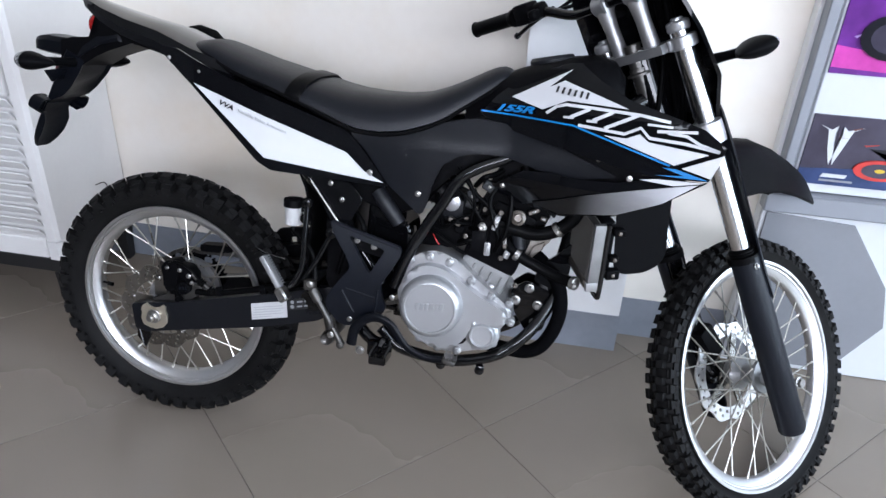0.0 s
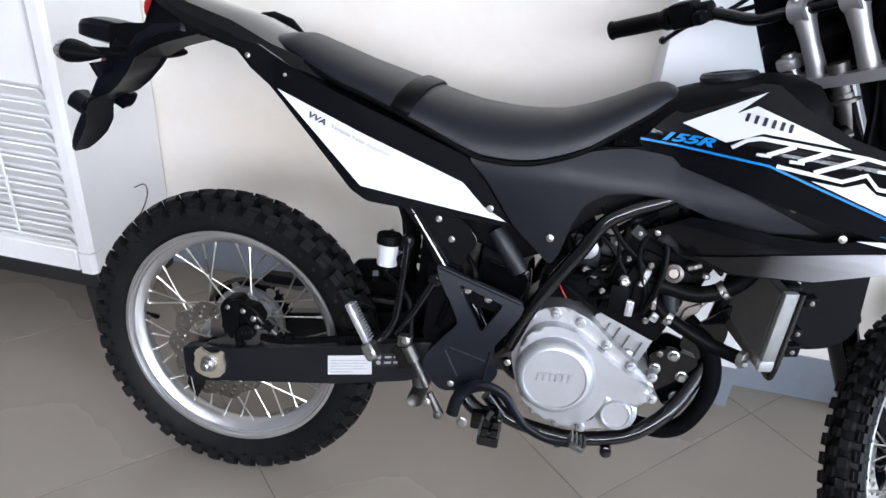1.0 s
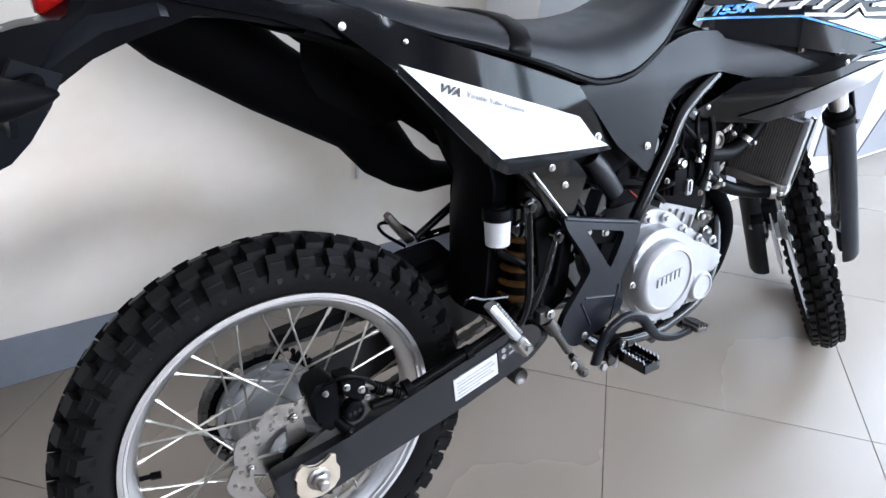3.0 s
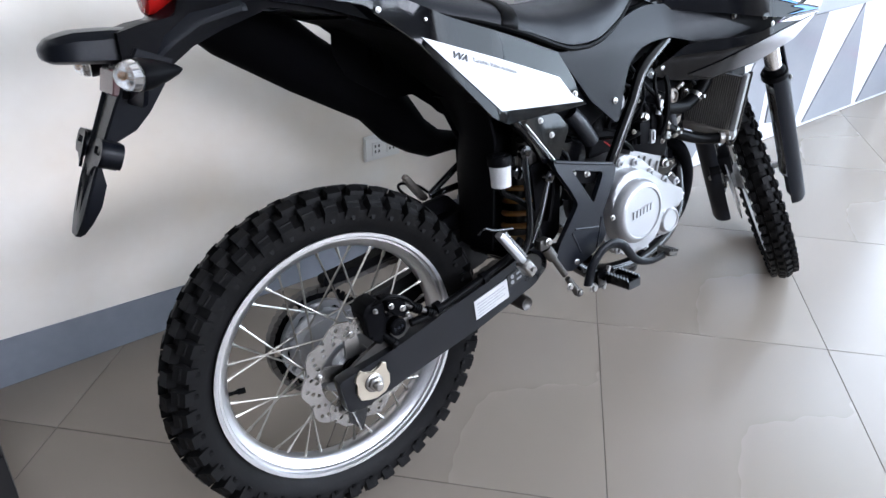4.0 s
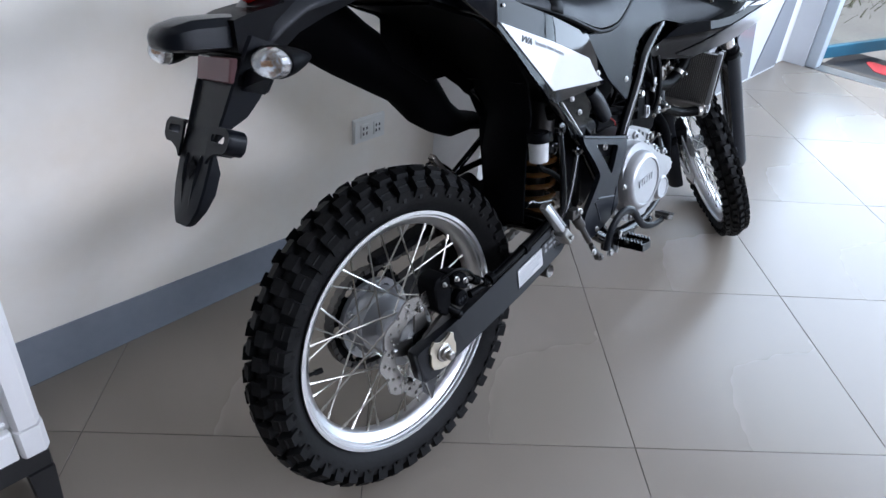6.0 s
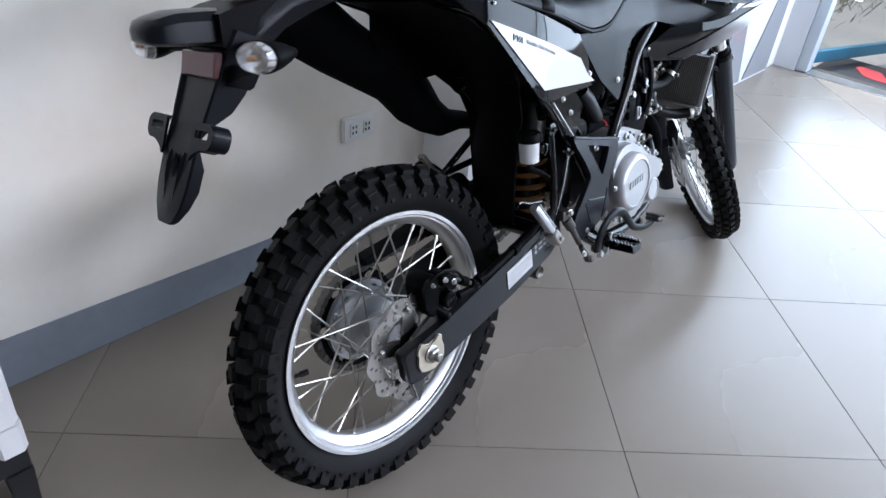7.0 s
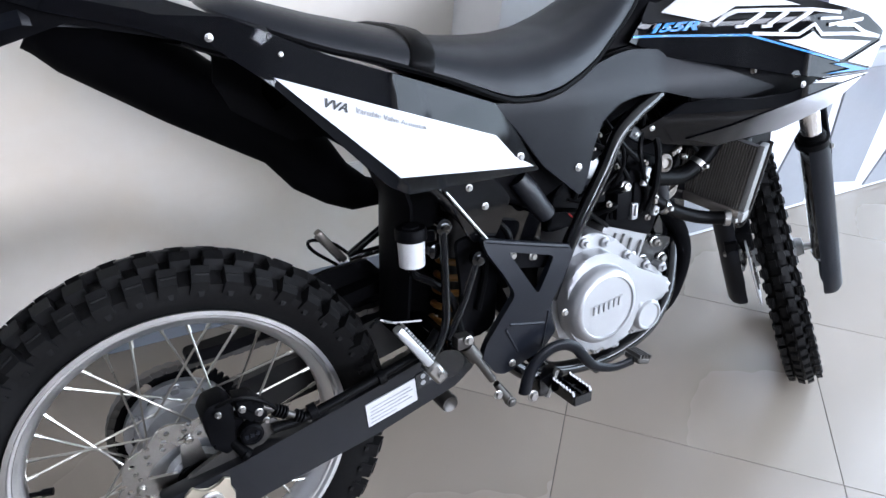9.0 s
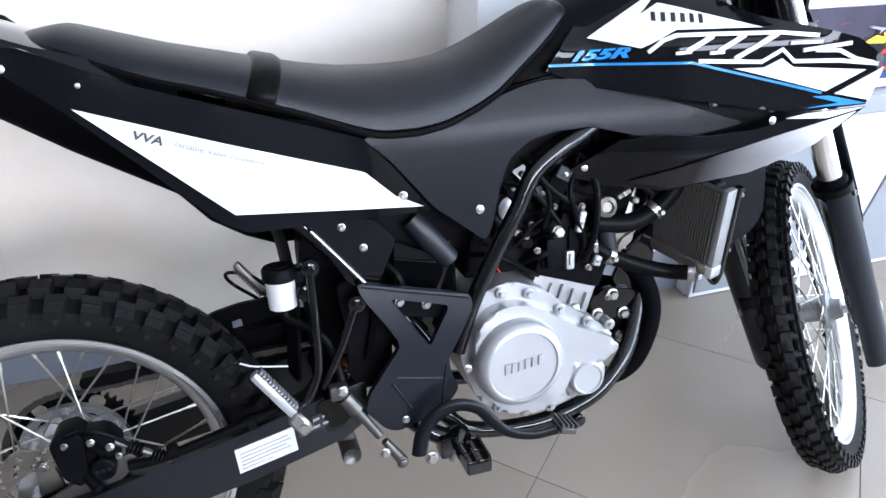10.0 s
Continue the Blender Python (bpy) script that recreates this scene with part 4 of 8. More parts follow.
# ---- fork, bars and front lamps, all turned with the steering ----
def fork_leg(side, name="fork_leg"):
    at = lambda k, fore=0.03, dy=0.0: steered(k, fore, side * 0.098 + dy)
    bm = mesh()
    rod(bm, at(0.30), at(0.835), 0.0205, 20)
    leg = part(name, bm, M["chrome"], motorcycle, "bright chromed fork tube", m=SWING)
    bm = mesh()
    tube(bm, [at(-0.02, 0.045), at(0.0, 0.045), at(0.05, 0.035), at(0.12), at(0.335)], [0.020, 0.026, 0.026, 0.0265, 0.0265], 18, 4)
    part("slider", bm, M["frame"], leg, "black fork slider", m=SWING)
    bm = mesh()
    secs = []
    for k in (-0.108, -0.104, -0.092, -0.03, 0.10, 0.28, 0.325, 0.335):
        w = 0.022 if k < -0.106 else 0.030 if k < -0.1 else 0.034
        ring = []
        for i in range(15):
            a = radians(-110 + 220 * i / 14)
            ring.append(at(k, 0.03 + 0.0 + w * math.sin(a) * 0.95, 0) + V((0, side * (w * math.cos(a)), 0)))
        for i in range(15):
            a = radians(110 - 220 * i / 14)
            ring.append(at(k, 0.03 + (w - 0.004) * math.sin(a) * 0.95, 0) + V((0, side * ((w - 0.004) * math.cos(a)), 0)))
        secs.append(ring)
    rings(bm, secs)
    part("fork_guard", bm, M["guard_plastic"], leg, "black plastic fork guard", m=SWING)
    # thin blade that shields the bright tube from the wheel
    bm = mesh()
    secs = []
    for k, w, a0, a1 in ((0.225, 0.038, 40, 70), (0.235, 0.038, 25, 90), (0.30, 0.038, 12, 105), (0.36, 0.038, 20, 105), (0.45, 0.039, 30, 100), (0.53, 0.041, 38, 95), (0.60, 0.041, 42, 92), (0.645, 0.040, 48, 86), (0.66, 0.039, 55, 80)):
        ring = []
        for r, rev in ((w, 1), (w - 0.0035, -1)):
            arc = [at(k, 0.03 + r * math.sin(radians(a0 + (a1 - a0) * i / 8)), side * r * math.cos(radians(a0 + (a1 - a0) * i / 8))) for i in range(9)]
            ring += arc[::rev]
        secs.append(ring)
    rings(bm, secs)
    part("guard_blade", bm, M["guard_plastic"], leg, "thin dark plastic blade ahead of the tube", m=SWING)
    bm = mesh()
    prof = [(0.0215, -0.01), (0.034, -0.008), (0.034, 0.006), (0.025, 0.008)]
    for i in range(2):
        prof += [(0.025, 0.008 + 0.006 * i), (0.0275, 0.009 + 0.006 * i), (0.0275, 0.011 + 0.006 * i), (0.025, 0.013 + 0.006 * i)]
    prof += [(0.0215, 0.022)]
    lathe(bm, prof, basis(at(0.335), AXIS), 20)
    part("dust_seal", bm, M["hose"], leg, "ribbed black dust seal", m=SWING)
    for k, fore, out, r in ((0.318, 0.02, 0.033, 0.005),):
        bm = mesh()
        bolt(bm, at(k, fore) + V((0, side * out, 0)), (0, side, 0), r, 0.006)
        part("guard_bolt", bm, M["steel"], leg, m=SWING)
    bm = mesh()
    lathe(bm, [(0.021, -0.004), (0.0235, 0.0), (0.0235, 0.012), (0.019, 0.016), (0.012, 0.016), (0.012, 0.021), (0.008, 0.022)], basis(at(0.832), AXIS), 24)
    part("fork_cap", bm, M["alloy"], leg, m=SWING)


fork_leg(-1)
fork_leg(1)


def clamps():
    bm = mesh()
    for side in (-1, 1):
        lathe(bm, [(0.021, -0.024), (0.032, -0.022), (0.033, 0.0), (0.032, 0.022), (0.021, 0.024)], basis(steered(0.615, 0.03, side * 0.098), AXIS), 24)
    secs = []
    for y in np.linspace(-0.075, 0.075, 7):
        f, t = 0.012, 0.02
        secs.append([steered(0.615 + dk * t, f + df * (0.032 - 0.008 * abs(y) / 0.075), y) for dk, df in ((-1, -1), (1, -1), (1, 1), (-1, 1))])
    rings(bm, secs)
    part("lower_clamp", bm, M["cast"], motorcycle, "silver lower fork clamp", m=SWING)
    bm = mesh()
    for side in (-1, 1):
        lathe(bm, [(0.021, -0.013), (0.030, -0.011), (0.030, 0.011), (0.021, 0.013)], basis(steered(0.805, 0.03, side * 0.098), AXIS), 24)
    secs = []
    for y in np.linspace(-0.08, 0.08, 9):
        w = 0.026 + 0.008 * math.cos(pi * y / 0.16)
        secs.append([steered(0.805 + dk * 0.009, 0.012 + df * w, y) for dk, df in ((-1, -1), (1, -1), (1, 1), (-1, 1))])
    rings(bm, secs)
    part("upper_clamp", bm, M["cast"], motorcycle, "silver upper fork clamp", m=SWING)
    bm = mesh()
    rod(bm, steered(0.60), steered(0.83), 0.017, 18)
    lathe(bm, [(0.017, 0), (0.026, 0.001), (0.026, 0.006), (0.02, 0.008), (0.02, 0.016), (0.012, 0.017)], basis(steered(0.765), AXIS), 20)
    part("steering_stem", bm, M["iron"], motorcycle, m=SWING)
    for side in (-1, 1):
        bm = mesh()
        tube(bm, [steered(0.81, 0.01, side * 0.042), steered(0.87, 0.005, side * 0.042), steered(0.93, 0.0, side * 0.042)], [0.017, 0.015, 0.02], 16, 4)
        rod(bm, steered(0.925, 0.0, side * 0.028), steered(0.925, 0.0, side * 0.057), 0.0215, 18)
        bolt(bm, steered(0.942, 0.013, side * 0.042), AXIS, 0.005, 0.008)
        bolt(bm, steered(0.942, -0.013, side * 0.042), AXIS, 0.005, 0.008)
        part("bar_riser", bm, M["cast"], motorcycle, "silver handlebar clamp", m=SWING)


clamps()
BAR = lambda side: [steered(0.925, 0, 0), steered(0.925, 0.0, side * 0.07), steered(0.928, -0.002, side * 0.13), steered(0.958, -0.012, side * 0.2), steered(0.968, -0.026, side * 0.27), steered(0.977, -0.047, side * 0.397)]


def handlebar():
    bm = mesh()
    tube(bm, BAR(-1)[::-1] + BAR(1)[1:], 0.011, 14, 5)
    bar = part("handlebar", bm, M["frame"], motorcycle, "black handlebar", m=SWING)
    for side in (-1, 1):
        d = (BAR(side)[-1] - BAR(side)[-2]).normalized()
        end = BAR(side)[-1]
        bm = mesh()
        prof = [(0.012, -0.004), (0.019, 0.0)]
        for i in range(12):
            prof += [(0.0165, 0.004 + 0.0095 * i), (0.0172, 0.008 + 0.0095 * i)]
        prof += [(0.021, 0.122), (0.021, 0.127), (0.012, 0.128)]
        lathe(bm, prof, basis(end + d * 0.006, -d), 18)
        part("grip", bm, M["hose"], bar, "black rubber grip", m=SWING)
        bm = mesh()
        mm = basis(end - d * 0.155, -d, AXIS)
        box(bm, (0.002, 0, 0), (0.046, 0.042, 0.045), mm, 0.006, 2)
        box(bm, (-0.01, -0.022, 0.004), (0.018, 0.012, 0.02), mm, 0.003)
        box(bm, (0.012, -0.024, -0.006), (0.012, 0.01, 0.012), mm, 0.002)
        part("switch_block", bm, M["matt_black"], bar, "black switch block", m=SWING)
        bm = mesh()
        mm = basis(end - d * 0.195, -d, AXIS)
        lathe(bm, [(0.011, -0.012), (0.018, -0.01), (0.018, 0.01), (0.011, 0.012)], mm, 16)
        box(bm, (-0.006, 0.024 * 1, 0), (0.024, 0.03, 0.02), mm, 0.004)
        part("lever_perch", bm, M["matt_black"], bar, m=SWING)
        fw = FORE * 0.036
        lo = AXIS * -0.016
        bm = mesh()
        tube(bm, [end - d * 0.2 + fw * 0.9 + lo * 0.4, end - d * 0.15 + fw * 1.35 + lo, end - d * 0.10 + fw * 1.4 + lo * 1.9, end - d * 0.06 + fw * 1.45 + lo * 2.8], [0.006, 0.0055, 0.005, 0.005], 10, 5)
        lathe(bm, [(0.0, -0.008), (0.006, -0.006), (0.0085, 0), (0.006, 0.006), (0.0, 0.008)], basis(end - d * 0.057 + fw * 1.45 + lo * 2.8, d), 12)
        part("lever", bm, M["frame"], bar, "black hand lever", m=SWING)
    # front brake reservoir and the cable sleeve beside the throttle
    right = BAR(-1)
    d = (right[-1] - right[-2]).normalized()
    bm = mesh()
    mm = basis(right[-1] - d * 0.222 + FORE * 0.020 + AXIS * 0.018, AXIS, d)
    box(bm, (0, 0, 0), (0.052, 0.040, 0.030), mm, 0.006, 2)
    box(bm, (0, 0, 0.018), (0.056, 0.044, 0.008), mm, 0.003, 2)
    part("front_brake_reservoir", bm, M["matt_black"], bar, "black front brake reservoir", m=SWING)
    bm = mesh()
    tube(bm, [right[-1] - d * 0.165 + FORE * 0.016 - AXIS * 0.012, right[3] + FORE * 0.020 - AXIS * 0.010, right[2] + FORE * 0.022 - AXIS * 0.004, right[1] + FORE * 0.034 - AXIS * 0.012, steered(0.86, 0.07, -0.03)], [0.008, 0.009, 0.009, 0.008, 0.007], 10, 5)
    part("cable_sleeve", bm, M["hose"], bar, "black cable sleeve", m=SWING)
    # cables
    for k, pts in enumerate((
        [steered(0.95, 0.03, 0.2), steered(0.97, 0.10, 0.1), steered(0.86, 0.12, 0.02), steered(0.70, 0.07, -0.02), steered(0.55, -0.05, 0.0)],
        [steered(0.95, 0.03, -0.2), steered(0.98, 0.11, -0.1), steered(0.86, 0.13, 0.0), steered(0.66, 0.08, 0.03), steered(0.3, 0.03, 0.125)],
        [steered(0.95, 0.0, 0.18), steered(0.93, 0.06, 0.06), steered(0.82, 0.05, -0.03), steered(0.68, -0.02, -0.03), steered(0.6, -0.1, -0.02)],
        [steered(0.95, 0.0, -0.18), steered(0.92, 0.06, -0.07), steered(0.80, 0.06, 0.03), steered(0.66, -0.02, 0.03), steered(0.58, -0.1, 0.02)],
    )):
        bm = mesh()
        tube(bm, pts, 0.0045 if k != 1 else 0.006, 8, 8)
        part("cable", bm, M["hose"], motorcycle, m=SWING)
    # wiring loom between the fork legs
    rng = random.Random(11)
    for k in range(9):
        s0, s1 = rng.uniform(-0.07, 0.07), rng.uniform(-0.06, 0.06)
        bm = mesh()
        tube(bm, [steered(0.90, 0.07, s0), steered(0.82, 0.075 + rng.uniform(-0.01, 0.02), s0 * 0.7 + s1 * 0.3), steered(0.73, 0.06 + rng.uniform(-0.01, 0.02), s1), steered(0.64, 0.05, s1 * 0.5)], rng.uniform(0.004, 0.009), 8, 6)
        part("wiring_strand", bm, M["hose"], motorcycle, m=SWING)
    bm = mesh()
    box(bm, (0, 0, 0), (0.05, 0.15, 0.17), basis(steered(0.74, 0.075), AXIS, FORE), 0.015, 2)
    part("headlight_back", bm, M["matt_black"], motorcycle, "black back of the headlight", m=SWING)


handlebar()


def signal(root_at, centre, name, m, facing, broad=1.22):
    """A turn signal on a rubber stalk: a bullet-shaped body that points away from its clear lens."""
    root_at, c, f = V(root_at), V(centre), V(facing).normalized()
    side = (c - root_at).normalized()
    u = (side - f * side.dot(f)).normalized()
    w = f.cross(u)

    def turned(profile, n=24):
        return [[c + f * s + u * (r * broad * math.cos(tau * k / n)) + w * (r * math.sin(tau * k / n)) for k in range(n)] for s, r in profile]

    bm = mesh()
    rings(bm, turned([(-0.046, 0.002), (-0.040, 0.006), (-0.024, 0.0125), (-0.004, 0.0185), (0.008, 0.0205), (0.0125, 0.0205), (0.013, 0.019)]))
    tube(bm, [root_at, root_at.lerp(c, 0.45), root_at.lerp(c, 0.9)], [0.012, 0.0095, 0.0105], 12, 4)
    body = part(name, bm, M["matt_black"], motorcycle, "black turn signal with a clear lens", m=m, angle=45)
    bm = mesh()
    rings(bm, turned([(0.0132, 0.0195), (0.019, 0.0195), (0.027, 0.0165), (0.033, 0.011), (0.0355, 0.004)]))
    part("lens", bm, M["clear_lens"], body, "clear ribbed lens", m=m)
    bm = mesh()
    rings(bm, turned([(0.0150, 0.0190), (0.0240, 0.0172), (0.0225, 0.0165), (0.0185, 0.0120), (0.0160, 0.0060), (0.0155, 0.002)], 14))
    part("lamp_bowl", bm, M["chrome"], body, "bright faceted lamp bowl", m=m, angle=8)
    bm = mesh()
    lathe(bm, [(0.0, -0.008), (0.0022, -0.007), (0.0028, 0.0), (0.0022, 0.007), (0.0, 0.008)], basis(c + f * 0.021, u), 12)
    part("bulb", bm, M["amber"], body, "amber bulb", m=m)
    return body


for side in (-1, 1):
    signal(steered(0.75, 0.075, side * 0.105), steered(0.75, 0.085, side * 0.205), "front_signal", SWING, FORE, 2.1)


def front_fender():
    bm = mesh()
    secs = []
    line = [(0.055, 0.590, 0.066), (0.09, 0.589, 0.071), (0.16, 0.575, 0.074), (0.25, 0.538, 0.074), (0.33, 0.487, 0.070), (0.41, 0.424, 0.062), (0.46, 0.380, 0.052), (0.485, 0.356, 0.040), (0.498, 0.342, 0.026), (0.503, 0.336, 0.012)]
    for fore, k, w in line:
        ring = []
        droop = 0.115 * min(1.0, w / 0.074) ** 0.75
        for t in np.linspace(-1, 1, 11):
            ring.append(steered(k - 0.012 - droop * abs(t) ** 2.0, fore + 0.014, w * 1.2 * t))
        for t in np.linspace(1, -1, 11):
            ring.append(steered(k - 0.018 - droop * abs(t) ** 2.0, fore + 0.014, (w * 1.2 - 0.004) * t))
        secs.append(ring)
    rings(bm, secs)
    part("front_fender", bm, M["matt_black"], motorcycle, "satin black high front fender", m=SWING @ Matrix.Translation(steered(0.48)) @ Matrix.Rotation(radians(16), 4, FORE) @ Matrix.Translation(-steered(0.48)))


front_fender()


def headlight():
    bm = mesh()
    secs = []
    for k, w, f0 in ((0.54, 0.05, 0.15), (0.62, 0.105, 0.16), (0.72, 0.145, 0.155), (0.82, 0.15, 0.13), (0.92, 0.135, 0.11), (1.02, 0.10, 0.08), (1.06, 0.06, 0.06)):
        ring = []
        for t in np.linspace(-1, 1, 11):
            ring.append(steered(k, f0 - 0.10 * abs(t) ** 2.2, w * t))
        for t in np.linspace(1, -1, 11):
            ring.append(steered(k, f0 - 0.006 - 0.10 * abs(t) ** 2.2, (w - 0.005) * t))
        secs.append(ring)
    rings(bm, secs)
    cowl = part("headlight_cowl", bm, M["gloss_black"], motorcycle, "glossy black headlight cowl", m=SWING)
    bm = mesh()
    mm = basis(steered(0.72, 0.13), FORE)
    lathe(bm, [(0.03, -0.07), (0.06, -0.03), (0.07, 0.0), (0.066, 0.02), (0.04, 0.034), (0.0, 0.038)], mm, 28)
    part("headlight", bm, M["clear_lens"], cowl, "clear headlight lens", m=SWING)
    for s in (-1, 1):
        bm = mesh()
        tube(bm, [steered(0.70, 0.05, s * 0.10), steered(0.72, 0.09, s * 0.105), steered(0.72, 0.12, s * 0.09)], 0.006, 8, 4)
        part("headlight_bracket", bm, M["frame"], cowl, m=SWING)
    bm = mesh()
    box(bm, (0, 0, 0), (0.11, 0.07, 0.025), basis(steered(0.93, 0.07), AXIS * 0.8 - FORE * 0.6, (0, 1, 0)), 0.008, 2)
    part("instrument_panel", bm, M["matt_black"], motorcycle, "black instrument panel", m=SWING)


headlight()


def front_brake():
    bm = mesh()
    c = FOOT + FORE * 0.07
    box(bm, (0, 0, 0), (0.05, 0.045, 0.085), Matrix.Translation(c + V((-0.075, 0.072, 0.075))) @ Matrix.Rotation(radians(-40), 4, "Y"), 0.008, 2)
    box(bm, (0, 0, 0), (0.03, 0.03, 0.06), Matrix.Translation(c + V((-0.09, 0.10, 0.055))) @ Matrix.Rotation(radians(-40), 4, "Y"), 0.006, 2)
    cal = part("front_caliper", bm, M["matt_black"], motorcycle, "black front brake caliper", m=SWING)
    for x, z in ((-0.06, 0.09), (-0.1, 0.04)):
        bm = mesh()
        bolt(bm, c + V((x, 0.115, z)), (0, 1, 0))
        part("caliper_bolt", bm, M["steel"], cal, m=SWING)
    bm = mesh()
    rod(bm, c + V((0, -0.125, 0)), c + V((0, 0.12, 0)), 0.009, 14)
    bolt(bm, c + V((0, -0.118, 0)), (0, -1, 0), 0.011, 0.012)
    part("front_axle", bm, M["steel"], motorcycle, m=SWING)


front_brake()


# ---- bodywork ----
def shroud_y(x, z):
    y = interp(x, [0.62, 0.75, 0.80, 0.92, 1.05, 1.20], [0.105, 0.092, 0.10, 0.155, 0.185, 0.212])
    return -(y - max(0.0, z - 0.90) * 0.8 - max(0.0, 0.74 - z) * 0.6)


def panel_y(x, z):
    return -interp(x, [-0.25, 0.0, 0.14, 0.29, 0.45, 0.544, 0.60], [0.075, 0.145, 0.172, 0.163, 0.130, 0.108, 0.105])


def cover_y(x, z):
    return -(interp(x, [0.40, 0.50, 0.62, 0.80, 0.90, 1.10], [0.118, 0.116, 0.118, 0.112, 0.128, 0.165]) - max(0.0, z - 0.80) * 0.25)


def on(y_of, lift):
    return lambda x, z: y_of(x, z) - lift


def sheet(name, poly, y_of, material, label="", thick=0.003, grid=0.02, parent=None, flip=False, holes=()):
    bm = mesh()
    shell(bm, poly, y_of, thick, holes, grid)
    if flip:
        mirrored(bm)
    return part(name, bm, material, parent or motorcycle, label)


def seat():
    top = [(0.062, 0.945), (0.085, 0.963), (0.125, 0.969), (0.235, 0.937), (0.35, 0.911), (0.41, 0.898), (0.455, 0.891), (0.51, 0.888), (0.56, 0.889), (0.61, 0.896), (0.654, 0.912), (0.70, 0.934), (0.74, 0.956), (0.765, 0.966), (0.785, 0.962), (0.795, 0.95)]
    low_x = [0.06, 0.128, 0.187, 0.23, 0.28, 0.33, 0.385, 0.457, 0.487, 0.535, 0.58, 0.626, 0.66, 0.707, 0.746, 0.776, 0.80]
    low_z = [0.938, 0.932, 0.908, 0.893, 0.880, 0.864, 0.845, 0.815, 0.806, 0.804, 0.810, 0.826, 0.842, 0.878, 0.906, 0.932, 0.94]
    wid_x = [0.06, 0.09, 0.2, 0.35, 0.48, 0.56, 0.65, 0.72, 0.78, 0.80]
    wid = [0.055, 0.085, 0.118, 0.138, 0.138, 0.128, 0.105, 0.085, 0.062, 0.035]
    xs = [t[0] for t in top]
    line = []
    for x in sorted(set(list(np.linspace(0.062, 0.795, 60)))):
        line.append((x, interp(x, xs, [t[1] for t in top]), interp(x, low_x, low_z), interp(x, wid_x, wid)))
    bm = mesh()
    secs = []
    for x, zt, zb, w in line:
        h = max(zt - zb, 0.012)
        prof = [(1.0, 0.0), (1.03, 0.12), (1.02, 0.3), (0.97, 0.5), (0.88, 0.68), (0.74, 0.83), (0.52, 0.95), (0.26, 1.0), (0.0, 1.0)]
        ring = [(x, -w * a, zb + h * b) for a, b in prof] + [(x, w * a, zb + h * b) for a, b in prof[-2::-1]]
        secs.append(ring)
    rings(bm, secs)
    bmesh.ops.smooth_vert(bm, verts=bm.verts, factor=0.4, use_axis_x=False, use_axis_y=True, use_axis_z=True)
    st = part("seat", bm, M["seat"], motorcycle, "black vinyl bench seat", angle=60)
    # strap across the seat
    bm = mesh()
    secs = []
    for x in (0.322, 0.326, 0.352, 0.356):
        zt, zb, w = interp(x, xs, [t[1] for t in top]), interp(x, low_x, low_z), interp(x, wid_x, wid)
        h = zt - zb
        k = 0.002 if x in (0.326, 0.352) else 0.0
        prof = [(1.0, 0.0), (1.03, 0.12), (1.02, 0.3), (0.97, 0.5), (0.88, 0.68), (0.74, 0.83), (0.52, 0.95), (0.26, 1.0), (0.0, 1.0)]
        ring = [(x + 0.02 * b, -(w + k) * a, zb + (h + k) * b) for a, b in prof] + [(x + 0.02 * b, (w + k) * a, zb + (h + k) * b) for a, b in prof[-2::-1]]
        secs.append(ring)
    rings(bm, secs)
    part("seat_strap", bm, M["hose"], st, "black strap across the seat")
    bm = mesh()
    pts = [(x, -interp(x, wid_x, wid) * 1.01, interp(x, low_x, low_z) + 0.003) for x in np.linspace(0.09, 0.785, 40)]
    tube(bm, pts, 0.0045, 6, 1)
    part("seat_piping", bm, M["hose"], st)


seat()


